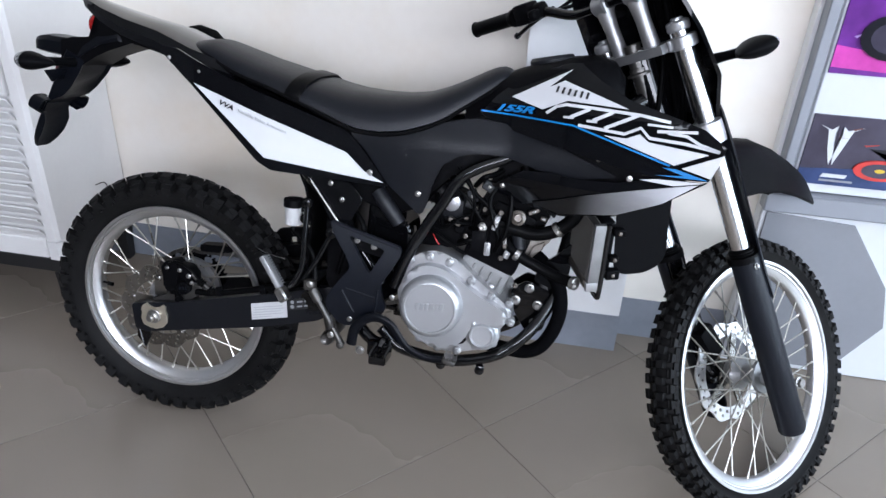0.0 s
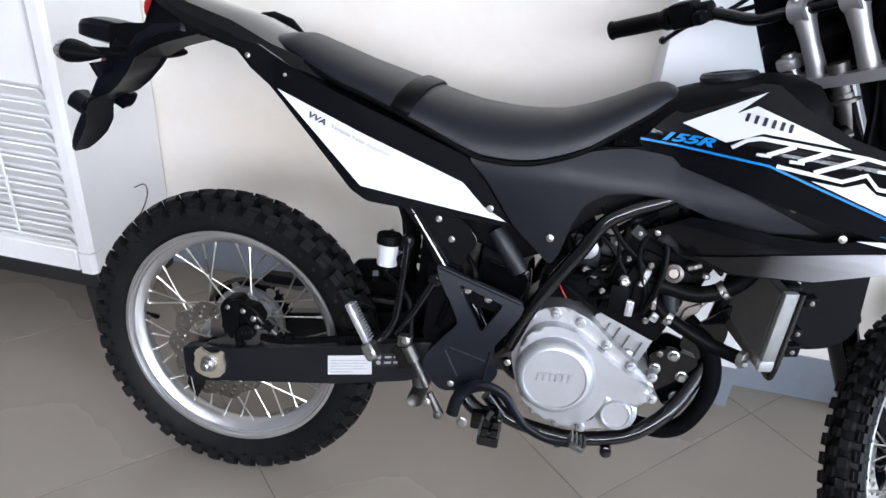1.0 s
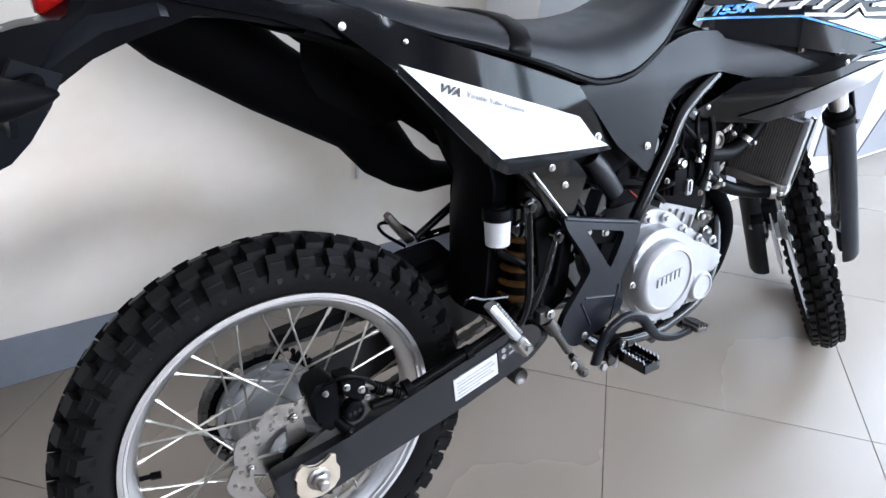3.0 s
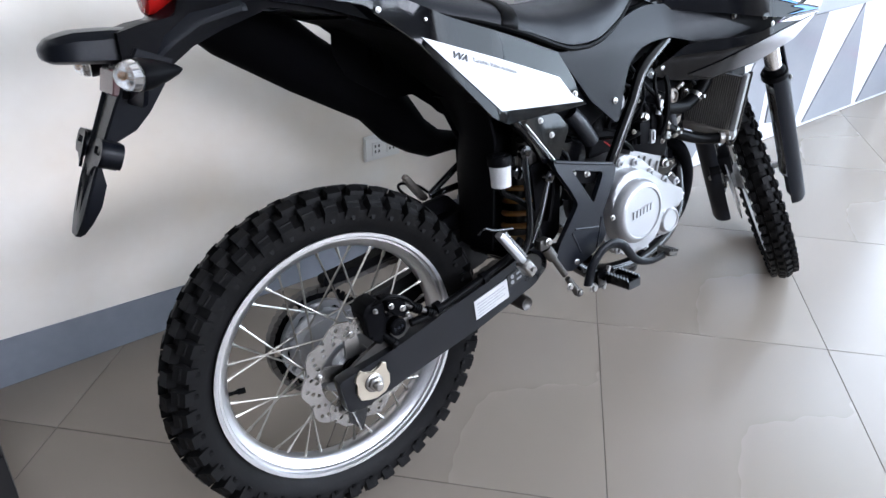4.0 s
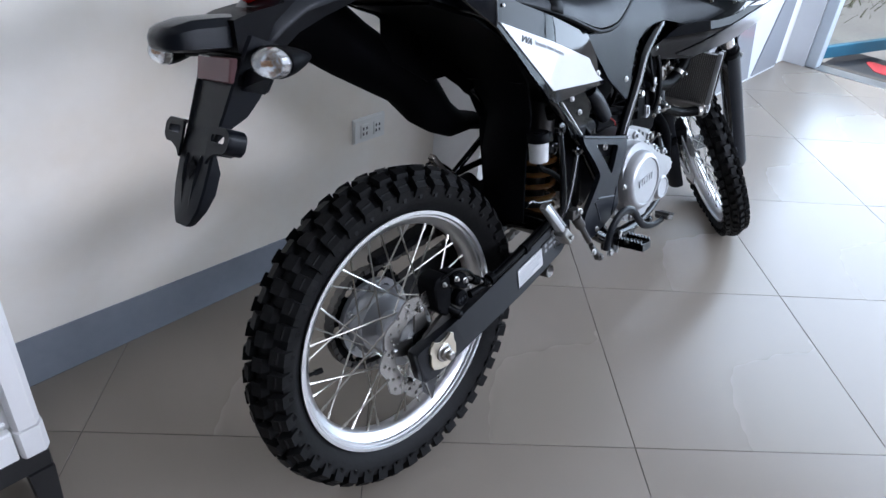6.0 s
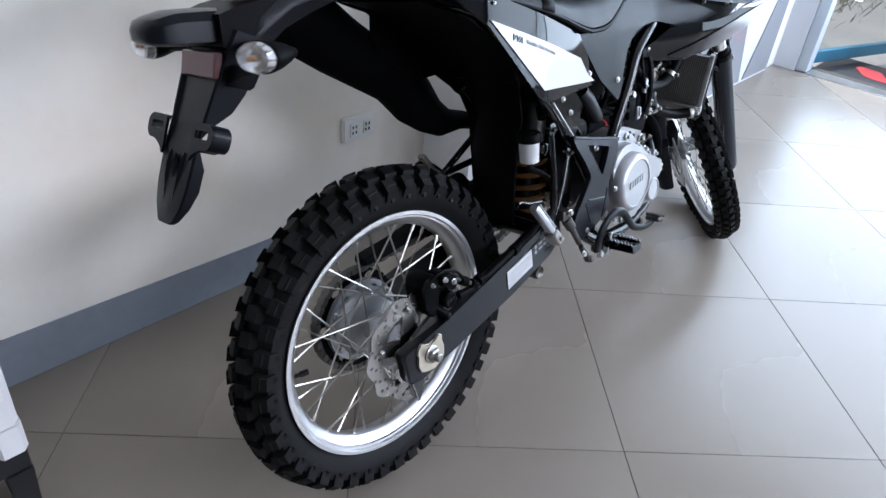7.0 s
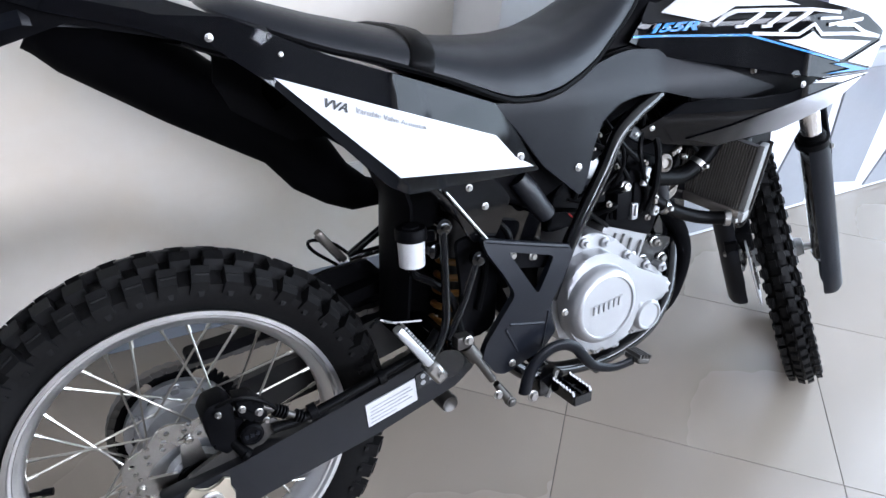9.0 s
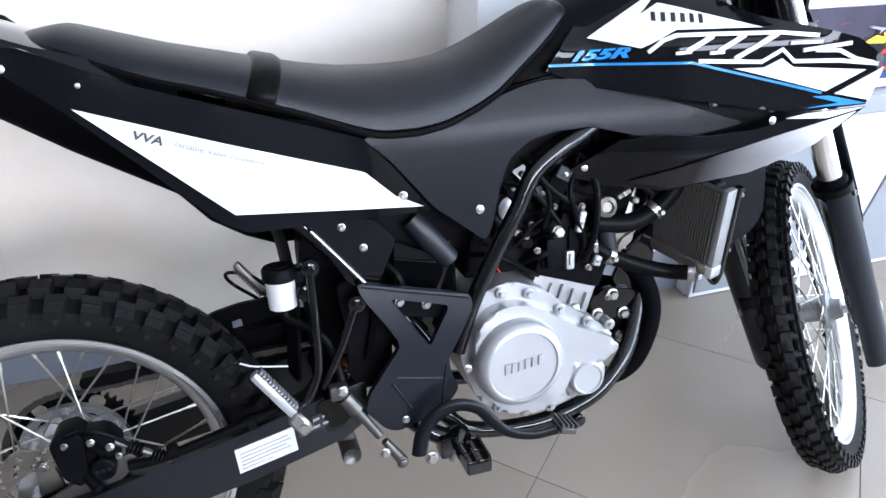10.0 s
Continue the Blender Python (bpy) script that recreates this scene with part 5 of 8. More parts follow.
def tail():
    # glossy cover from the seat to the tail tip
    bm = mesh()
    line = [(0.20, 0.925, 0.115, 0.045), (0.10, 0.955, 0.125, 0.05), (0.02, 0.985, 0.115, 0.05), (-0.07, 1.003, 0.095, 0.045), (-0.14, 1.020, 0.07, 0.035), (-0.19, 1.034, 0.045, 0.022), (-0.215, 1.042, 0.02, 0.008)]
    secs = []
    for x, zt, w, h in line:
        prof = [(1.0, -1.0), (1.02, -0.6), (0.9, -0.2), (0.55, -0.03), (0.0, 0.0)]
        secs.append([(x, -w * a, zt + h * b) for a, b in prof] + [(x, w * a, zt + h * b) for a, b in prof[-2::-1]])
    rings(bm, secs)
    part("tail_cover", bm, M["gloss_black"], motorcycle, "glossy black tail cover")
    # inner fender that carries the lamp, the signals and the plate bracket
    bm = mesh()
    secs = []
    for x, z, nx, nz, w, t in (
        (0.24, 0.86, 0.2, 1.0, 0.06, 0.03), (0.12, 0.91, 0.2, 1.0, 0.044, 0.03), (0.0, 0.945, 0.1, 1.0, 0.056, 0.032), (-0.09, 0.955, -0.1, 1.0, 0.082, 0.030),
        (-0.15, 0.942, -0.45, 0.9, 0.066, 0.030), (-0.19, 0.920, -0.6, 0.75, 0.062, 0.028), (-0.215, 0.899, -0.75, 0.6, 0.056, 0.020),
    ):
        d = math.hypot(nx, nz)
        nx, nz = nx / d, nz / d
        prof = [(1.0, -0.35), (1.0, -0.1), (0.82, 0.7), (0.4, 1.0), (-0.4, 1.0), (-0.82, 0.7), (-1.0, -0.1), (-1.0, -0.35), (-0.5, -0.15), (0.5, -0.15)]
        secs.append([(x + nx * t * b, w * a, z + nz * t * b) for a, b in prof])
    rings(bm, secs)
    fender = part("rear_fender", bm, M["side_plastic"], motorcycle, "matt black rear fender with a plate bracket", angle=28)
    # plate bracket: a channel with raised sides that runs out in a pointed blade
    bm = mesh()
    secs = []
    for x, z, w, d, lip in (
        (-0.236, 0.915, 0.058, 0.050, 0.002), (-0.256, 0.884, 0.055, 0.052, 0.004), (-0.277, 0.848, 0.050, 0.046, 0.005), (-0.291, 0.823, 0.047, 0.036, 0.005), (-0.302, 0.803, 0.044, 0.016, 0.004), (-0.312, 0.787, 0.042, 0.006, 0.002),
        (-0.320, 0.771, 0.043, 0.007, 0.0), (-0.331, 0.750, 0.043, 0.019, 0.0), (-0.345, 0.722, 0.0405, 0.020, -0.001), (-0.356, 0.699, 0.034, 0.015, -0.001), (-0.365, 0.681, 0.022, 0.010, 0.0), (-0.368, 0.676, 0.015, 0.007, 0.0),
    ):
        prof = [(-1, -d), (-1, -0.003), (-0.94, 0.0), (-0.88, 0.0), (-0.82, -lip), (0.0, -lip * 0.8), (0.82, -lip), (0.88, 0.0), (0.94, 0.0), (1, -0.003), (1, -d), (0.8, -d * 0.9), (-0.8, -d * 0.9)]
        secs.append([(x - 0.905 * b, w * a, z + 0.425 * b) for a, b in prof])
    rings(bm, secs)
    bracket = part("plate_bracket", bm, M["side_plastic"], motorcycle, "matt black plate bracket with a pointed lower blade", angle=24)
    mm = basis((-0.315, 0, 0.787), (-0.905, 0, 0.425), (0, 1, 0))
    lift = 1.0 if mm.col[1].z > 0 else -1.0  # the plane's second axis, turned upwards
    for side in (-1, 1):
        bm = mesh()
        poly = rounded([(0.036, 0.019), (0.036, -0.034), (0.044, -0.022), (0.062, -0.013), (0.079, -0.013), (0.088, -0.004), (0.088, 0.014), (0.078, 0.022), (0.050, 0.022)], 0.008, 4)
        hole = rounded([(0.044, 0.001), (0.077, 0.001), (0.077, 0.012), (0.044, 0.012)], 0.004, 3)
        put = lambda px, pz, py: mm @ V((side * px, lift * pz, py))
        shell(bm, poly, lambda x, z: 0.004, -0.004, [hole], 0.03, put=put)
        # the rim folds forwards round the wing
        n = len(poly)
        cx, cz = 0.060, 0.004
        outer = [[put(px, pz, dep) for px, pz in poly] for dep in (0.0035, -0.024)]
        inner = [[put(px + (cx - px) * 0.08, pz + (cz - pz) * 0.16, dep) for px, pz in poly] for dep in (-0.024, 0.0015)]
        loops = [[bm.verts.new(p) for p in ring] for ring in outer + inner]
        for a, b in ((0, 1), (1, 2), (2, 3)):
            for i in range(n):
                k = (i + 1) % n
                if poly[i][0] < 0.056 and poly[k][0] < 0.056:
                    continue
                bm.faces.new((loops[a][i], loops[a][k], loops[b][k], loops[b][i]))
        bmesh.ops.recalc_face_normals(bm, faces=bm.faces)
        part("plate_wing", bm, M["side_plastic"], bracket, "slotted wing of the plate bracket")
        if side > 0:
            continue
        bm = mesh()
        tri = [(-0.248, 0.045, 0.872), (-0.250, 0.116, 0.868), (-0.252, 0.092, 0.842), (-0.262, 0.045, 0.846)]
        deep = [(x + 0.007, y, z + 0.002) for x, y, z in tri]
        rings(bm, [[(x, side * y, z) for x, y, z in q] for q in (tri, deep)])
        part("signal_gusset", bm, M["side_plastic"], bracket, "triangular gusset under the turn signal")
    bm = mesh()
    mid = [bm.verts.new(mm @ V((x, lift * z, h))) for x, z, h in ((0.0, -0.024, 0.0005), (0.013, -0.040, 0.0005), (0.0, -0.060, 0.0005), (-0.013, -0.040, 0.0005), (0.0, -0.039, 0.005))]
    for i in range(4):
        bm.faces.new((mid[i], mid[(i + 1) % 4], mid[4]))
    bm.faces.new(mid[:4][::-1])
    part("bracket_diamond", bm, M["matt_black"], bracket, "raised diamond on the blade")
    for side in (-1, 1):
        bm = mesh()
        rings(bm, [[mm @ V((side * x + dx, lift * z, h)) for dx, h in ((-0.0035, -0.001), (0.0, top), (0.0035, -0.001))] for x, z, top in ((0.019, -0.022, 0.0), (0.018, -0.040, 0.003), (0.016, -0.060, 0.003), (0.009, -0.104, 0.0))])
        part("bracket_rib", bm, M["side_plastic"], bracket)
    mm = basis((-0.256, -0.006, 0.870), (-0.96, 0, 0.28), (0, 1, 0))
    bm = mesh()
    box(bm, (0, 0, -0.004), (0.094, 0.040, 0.020), mm, 0.003, 2)
    hold = part("reflector_holder", bm, M["matt_black"], fender)
    bm = mesh()
    box(bm, (0, 0, 0.010), (0.088, 0.034, 0.014), mm, 0.002)
    part("reflector", bm, M["reflector"], hold, "dull red reflector")
    bm = mesh()
    secs = []
    for x, w, zc, h in ((-0.14, 0.030, 0.985, 0.024), (-0.170, 0.031, 0.980, 0.027), (-0.186, 0.031, 0.977, 0.027), (-0.196, 0.028, 0.975, 0.025), (-0.200, 0.022, 0.974, 0.020)):
        secs.append([(x, w * math.cos(tau * k / 16), zc + h * math.sin(tau * k / 16)) for k in range(16)])
    rings(bm, secs)
    part("tail_light", bm, M["red_lens"], motorcycle, "red tail light lens")
    # solid tail piece between the cover and the fender
    bm = mesh()
    prism(bm, [(-0.150, 1.012), (-0.150, 0.962), (-0.176, 0.948), (-0.218, 0.944), (-0.252, 0.936), (-0.254, 0.895), (-0.225, 0.874), (-0.195, 0.884), (-0.160, 0.906), (-0.12, 0.922), (-0.05, 0.944), (0.08, 0.915), (0.15, 0.90), (0.15, 0.925), (0.05, 0.955), (-0.03, 0.985), (-0.09, 0.998)], -1, 1)
    for v in bm.verts:
        v.co.y *= interp(v.co.x, [-0.26, -0.215, -0.15, -0.1, 0.0, 0.15], [0.050, 0.056, 0.060, 0.075, 0.10, 0.108])
    part("tail_piece", bm, M["matt_black"], motorcycle, "matt black tail piece under the cover", angle=28)
    bm = mesh()
    secs = []
    for x, w, zc, h in ((-0.225, 0.038, 0.918, 0.022), (-0.262, 0.040, 0.921, 0.023), (-0.300, 0.040, 0.924, 0.022), (-0.320, 0.038, 0.924, 0.019), (-0.332, 0.032, 0.923, 0.016), (-0.340, 0.022, 0.922, 0.010), (-0.343, 0.010, 0.922, 0.005)):
        secs.append([(x, w * a, zc + h * b) for a, b in ((-1, -0.8), (-1, 0.35), (-0.8, 0.85), (-0.3, 1.0), (0.3, 1.0), (0.8, 0.85), (1, 0.35), (1, -0.8), (0.7, -1), (-0.7, -1))])
    rings(bm, secs)
    part("plate_lamp_hood", bm, M["side_plastic"], fender, "black hood over the plate lamp", angle=30)
    for side in (-1, 1):
        signal((-0.215, side * 0.040, 0.888), (-0.250, side * 0.145, 0.889), "rear_signal", None, (-1.0, side * 0.12, 0.04), 1.7)
    # side panels with the white film
    out = [(-0.02, 0.955), (0.06, 0.935), (0.082, 0.916), (0.139, 0.870), (0.21, 0.797), (0.276, 0.728), (0.306, 0.711), (0.361, 0.707), (0.555, 0.693), (0.50, 0.765), (0.461, 0.808), (0.344, 0.85), (0.20, 0.90), (0.10, 0.945)]
    for flip in (False, True):
        p = sheet("tail_side_panel", rounded(out if not flip else out[:3] + [(0.30, 0.83), (0.42, 0.80)] + out[10:], 0.006, 2), panel_y, M["gloss_black"], "glossy black tail side panel", 0.006, 0.02, flip=flip)
        if flip:
            continue
        white = sheet("white_film", [(0.141, 0.879), (0.461, 0.763), (0.500, 0.725), (0.542, 0.702), (0.293, 0.737)], on(panel_y, 0.0025), M["white"], "white film on the tail panel", 0.003, 0.02, p, flip)
        if not flip:
            bm = mesh()
            bolt(bm, (0.512, panel_y(0.512, 0) - 0.001, 0.722), r=0.005, h=0.005)
            part("panel_bolt", bm, M["steel"], p)
            # lettering along the upper edge of the film
            along, up = (0.945, -0.345), (0.25, 0.95)
            part("film_lettering", lettering("VVA", 0.0145, (0.195, 0.8455), (1.2 * along[0], 1.2 * along[1]), up, panel_y, 0.0036, 0.0005, 0.25, 0.0004), M["ink"], white, "dark lettering on the film")
            part("film_lettering", lettering("Variable Valve Actuation", 0.0108, (0.236, 0.8315), along, up, panel_y, 0.0036, 0.0005), M["print"], white, "fine grey lettering on the film")
    for x, z, big in ((0.080, 0.925, 1), (0.152, 0.903, 0)):
        bm = mesh()
        bolt(bm, (x, panel_y(x, z) - 0.002, z), r=0.0036 if big else 0.0024, h=0.0025)
        part("tail_bolt", bm, M["steel"], motorcycle)


tail()


def tank_and_shrouds():
    # tank cover between the shrouds
    bm = mesh()
    secs = []
    for x, zt, w, zb in ((0.70, 0.90, 0.06, 0.84), (0.76, 0.945, 0.078, 0.84), (0.80, 0.963, 0.088, 0.83), (0.86, 0.985, 0.098, 0.82), (0.92, 1.0, 0.108, 0.82), (0.965, 1.005, 0.108, 0.84), (1.0, 0.995, 0.10, 0.87), (1.02, 0.97, 0.085, 0.90)):
        prof = [(1.0, 0.0), (1.02, 0.5), (0.86, 0.86), (0.5, 0.97), (0.0, 1.0)]
        h = zt - zb
        secs.append([(x, -w * a, zb + h * b) for a, b in prof] + [(x, w * a, zb + h * b) for a, b in prof[-2::-1]])
    rings(bm, secs)
    tank = part("tank_cover", bm, M["matt_black"], motorcycle, "matt black tank cover", angle=50)
    bm = mesh()
    lathe(bm, [(0.046, -0.012), (0.048, 0.0), (0.044, 0.006), (0.036, 0.007), (0.034, 0.004), (0.02, 0.005), (0.0, 0.006)], basis((0.868, 0, 0.988), (-0.22, 0, 1)), 32)
    part("fuel_cap", bm, M["grey_plastic"], tank, "dark fuel cap")
    upper = [(0.735, 0.868), (0.765, 0.907), (0.80, 0.938), (0.905, 0.985), (0.930, 0.986), (0.968, 0.958), (1.03, 0.926), (1.115, 0.904), (1.165, 0.889), (1.207, 0.860), (1.186, 0.795), (1.09, 0.790), (1.02, 0.800), (0.96, 0.812), (0.88, 0.826), (0.80, 0.842)]
    lower = [(0.775, 0.722), (0.79, 0.705), (0.835, 0.690), (0.92, 0.680), (1.03, 0.700), (1.11, 0.742), (1.184, 0.793), (1.09, 0.789), (1.02, 0.770), (0.955, 0.765), (0.90, 0.770), (0.84, 0.765)]
    for flip in (False, True):
        sh = sheet("shroud", upper, shroud_y, M["gloss_black"], "glossy black radiator shroud with white and blue film", 0.005, 0.011, flip=flip)
        low = sheet("lower_shroud", lower, on(shroud_y, 0.004), M["gloss_black"], "glossy black lower shroud", 0.005, 0.011, flip=flip)
        lift = on(shroud_y, 0.0036)
        lift2 = on(shroud_y, 0.0056)

        def film(name, poly, mt, label="", surf=lift, host=sh):
            return sheet(name, poly, surf, M[mt], label, 0.0022, 0.011, host, flip)

        film("white_film", [(0.797, 0.909), (0.914, 0.974), (0.872, 0.936), (0.900, 0.951), (1.027, 0.911), (0.910, 0.914), (0.862, 0.892)], "white", "white film")
        film("white_film", [(0.985, 0.858), (1.027, 0.857), (1.051, 0.868), (1.069, 0.855), (1.178, 0.845), (1.120, 0.818)], "white", "white film")
        film("white_film", [(1.204, 0.847), (1.188, 0.801), (1.134, 0.814)], "white", "white film")
        film("white_film", [(1.062, 0.7835), (1.092, 0.789), (1.180, 0.7925), (1.124, 0.780)], "white", "white film", on(shroud_y, 0.0076), low)

        def stroke(pts, w):
            """A band of even width along the points."""
            left, right = [], []
            for i, p in enumerate(pts):
                a, b = V(pts[max(i - 1, 0)]), V(pts[min(i + 1, len(pts) - 1)])
                d = (b - a).normalized()
                nn = V((-d.y, d.x)) * (w / 2)
                left.append(tuple(V(p) + nn))
                right.append(tuple(V(p) - nn))
            return left + right[::-1]

        emblem = [
            ([(0.871, 0.886), (0.889, 0.901), (0.908, 0.907), (0.959, 0.906), (1.048, 0.903), (1.102, 0.896)], 0.0056), ([(0.954, 0.904), (0.919, 0.885)], 0.0066), ([(0.905, 0.883), (0.925, 0.884)], 0.0048),
            ([(0.998, 0.903), (0.962, 0.883)], 0.0066), ([(0.950, 0.881), (0.970, 0.8815)], 0.0048), ([(1.043, 0.902), (0.985, 0.871)], 0.0066),
            ([(0.935, 0.871), (0.964, 0.869), (1.023, 0.865), (1.051, 0.880), (1.069, 0.863), (1.135, 0.860), (1.195, 0.852)], 0.0058),
            ([(1.081, 0.877), (1.117, 0.880), (1.152, 0.883)], 0.0056), ([(1.100, 0.876), (1.135, 0.874), (1.160, 0.861), (1.195, 0.852)], 0.0056), ([(1.062, 0.888), (1.108, 0.887)], 0.0044),
        ]
        for pts, w in emblem:
            film("emblem_stroke", stroke(pts, w), "white", "white stroke of the emblem")
        film("blue_film", stroke([(0.737, 0.8755), (0.925, 0.8695), (1.113, 0.8165)], 0.0036), "blue", "blue stripe", lift2)
        film("blue_film", [(1.089, 0.796), (1.184, 0.7975), (1.125, 0.812), (1.10, 0.812), (1.14, 0.801)], "blue", "blue stripe", lift2)
        film("silver_film", [(0.862, 0.698), (0.972, 0.738), (1.06, 0.762), (1.168, 0.7875), (1.112, 0.745), (1.030, 0.703), (0.92, 0.684)], "carbon", "silver-grey film", on(shroud_y, 0.0076), low)
        for i in range(6):
            x, z = 0.8835 + 0.0118 * i, 0.9275 - 0.0012 * i
            film("brand_bar", [(x, z), (x + 0.0046, z - 0.0004), (x + 0.0080, z + 0.0115), (x + 0.0034, z + 0.012)], "ink", "dark bar of the maker's mark", on(shroud_y, 0.0054))
        if not flip:
            part("blue_lettering", lettering("155R", 0.026, (0.765, 0.8850), (1.42, 0.04), (0.0, 0.70), shroud_y, 0.0078, 0.0008, 0.4, 0.0012), M["blue"], sh, "blue lettering")
            for x, z in ((0.797, 0.724), (1.045, 0.782)):
                bm = mesh()
                bolt(bm, (x, shroud_y(x, z) - 0.004, z), r=0.0045, h=0.003)
                part("shroud_bolt", bm, M["steel"], low)
    bm = mesh()
    shell(bm, [(0.86, 0.745), (0.93, 0.735), (1.02, 0.745), (1.10, 0.765), (1.165, 0.790), (1.165, 0.815), (1.09, 0.830), (1.0, 0.845), (0.92, 0.850), (0.86, 0.845)], on(cover_y, -0.012), 0.003, [], grid=0.015)
    inner = part("shroud_inner", bm, M["matt_black"], motorcycle, "black inner panel behind the shroud seam")
    for x, z in ((0.985, 0.806), (1.075, 0.793), (1.105, 0.792)):
        bm = mesh()
        bolt(bm, (x, cover_y(x, z) + 0.011, z), r=0.005, h=0.006)
        part("inner_bolt", bm, M["dull"], inner)
    # side cover below the seat
    cov = [(0.462, 0.806), (0.50, 0.802), (0.56, 0.806), (0.61, 0.818), (0.66, 0.842), (0.70, 0.853), (0.736, 0.858), (0.807, 0.852), (0.861, 0.838), (0.93, 0.81), (1.028, 0.776), (0.955, 0.762), (0.87, 0.768), (0.797, 0.787), (0.742, 0.787), (0.70, 0.778), (0.668, 0.755), (0.652, 0.715), (0.640, 0.662), (0.629, 0.640), (0.590, 0.672), (0.555, 0.700), (0.50, 0.770)]
    for flip in (False, True):
        c = sheet("side_cover", rounded(cov, 0.01, 2), cover_y, M["side_plastic"], "grained dark grey side cover", 0.005, 0.016, flip=flip)
        if not flip:
            bm = mesh()
            bolt(bm, (0.621, cover_y(0.621, 0.69) - 0.001, 0.689), r=0.005, h=0.004)
            part("cover_bolt", bm, M["steel"], c)
    # dark inner body behind the panels: air box and tank underside
    bm = mesh()
    prism(bm, [(0.30, 0.86), (0.46, 0.81), (0.66, 0.845), (0.74, 0.86), (0.95, 0.90), (0.98, 0.82), (0.90, 0.78), (0.76, 0.775), (0.68, 0.74), (0.63, 0.655), (0.56, 0.62), (0.47, 0.66), (0.40, 0.70), (0.31, 0.74)], -0.082, 0.082, 0.012, 2)
    part("air_box", bm, M["matt_black"], motorcycle, "black air box")
    bm = mesh()
    tube(bm, [(0.526, -0.088, 0.680), (0.545, -0.092, 0.656), (0.580, -0.092, 0.612)], [0.016, 0.018, 0.016], 14, 4)
    part("air_box_drain", bm, M["grey_plastic"], motorcycle, "dark grey breather canister")


tank_and_shrouds()


# ---- chassis ----
def swingarm():
    poly = [(-0.062, 0.338), (-0.053, 0.272), (-0.02, 0.270), (0.08, 0.288), (0.26, 0.319), (0.40, 0.354), (0.44, 0.378), (0.44, 0.444), (0.36, 0.425), (0.258, 0.400), (0.045, 0.354)]
    root = None
    for side in (-1, 1):
        bm = mesh()
        prism(bm, rounded(poly, 0.008, 2), 0.0, 0.028, 0.004, 2)
        for v in bm.verts:
            v.co.y = side * (0.085 - 0.04 * v.co.x + v.co.y)
        arm = part("swingarm", bm, M["arm"], motorcycle, "black box-section swingarm")
        root = root or arm
    bm = mesh()
    tube(bm, [(0.385, -0.105, 0.405), (0.395, -0.06, 0.41), (0.395, 0.06, 0.41), (0.385, 0.105, 0.405)], 0.026, 14, 4)
    part("swingarm_bridge", bm, M["frame"], motorcycle)
    bm = mesh()
    tube(bm, [(0.10, -0.100, 0.385), (0.15, -0.102, 0.389), (0.25, -0.102, 0.413), (0.34, -0.102, 0.440), (0.37, -0.10, 0.465)], 0.0075, 10, 6)
    hose = part("rear_brake_hose", bm, M["hose"], motorcycle, "black rear brake hose")
    for x, z in ((0.16, 0.407), (0.27, 0.428)):
        bm = mesh()
        lathe(bm, [(0.008, -0.007), (0.012, -0.006), (0.012, 0.006), (0.008, 0.007)], basis((x, -0.102, z - 0.012), (1, 0, 0.2)), 12)
        part("hose_clip", bm, M["matt_black"], hose)
    # axle and adjuster plates
    bm = mesh()
    rod(bm, (0, -0.12, 0.315), (0, 0.12, 0.315), 0.0095, 14)
    ax = part("rear_axle", bm, M["steel"], motorcycle)
    for side in (-1, 1):
        bm = mesh()
        plate = [(-0.030, 0.338), (-0.034, 0.328), (-0.030, 0.322), (-0.034, 0.305), (-0.028, 0.290), (-0.012, 0.284), (0.004, 0.282), (0.022, 0.288), (0.032, 0.300), (0.034, 0.318), (0.028, 0.330), (0.030, 0.342), (0.022, 0.346), (0.014, 0.338), (0.0, 0.334), (-0.012, 0.338), (-0.020, 0.346)]
        y = side * 0.1165
        prism(bm, plate, y - 0.003, y + 0.003, 0.0008)
        part("adjuster_plate", bm, M["brass"], ax, "yellowish plated chain adjuster plate")
        bm = mesh()
        bolt(bm, (0, side * 0.119, 0.315), (0, side, 0), 0.0135, 0.013)
        lathe(bm, [(0.0085, 0), (0.0085, 0.021), (0.006, 0.023)], basis((0, side * 0.119, 0.315), (0, side, 0)), 14)
        part("axle_nut", bm, M["steel"], ax, "plated axle nut")
    # white label and small warning label, flat on the tapering outer face
    def stick(poly, lift, thick):
        bm = mesh()
        prism(bm, poly, -lift, -lift + thick)
        for v in bm.verts:
            v.co.y += -0.113 + 0.04 * v.co.x
        return bm

    l = part("white_label", stick([(0.243, 0.337), (0.329, 0.3545), (0.326, 0.3945), (0.240, 0.377)], 0.002, 0.003), M["label_white"], root, "white paper label")
    for i in range(5):
        z, w = 0.3675 - 0.0062 * i, (0.07, 0.074, 0.066, 0.072, 0.045)[i]
        part("print_bar", stick([(0.247, z), (0.247 + w, z + w * 0.205), (0.247 + w, z + w * 0.205 + 0.0016), (0.247, z + 0.0016)], 0.0028, 0.002), M["print"], l)
    l = part("warning_label", stick([(0.331, 0.372), (0.387, 0.385), (0.384, 0.411), (0.328, 0.398)], 0.002, 0.003), M["ink"], root, "black warning label with pale marks")
    for i in range(3):
        for j in range(2):
            x, z = 0.3345 + 0.0175 * i, 0.3765 + 0.0175 * i * 0.23 + 0.0115 * j
            if i == 0:
                pts = circle(x + 0.006, z + 0.006, 0.0045, 10)
            else:
                pts = [(x, z + 0.002), (x + 0.013, z + 0.005), (x + 0.0125, z + 0.009), (x - 0.0005, z + 0.006)]
            part("print_mark", stick(pts, 0.0028, 0.002), M["label_grey"], l)


swingarm()


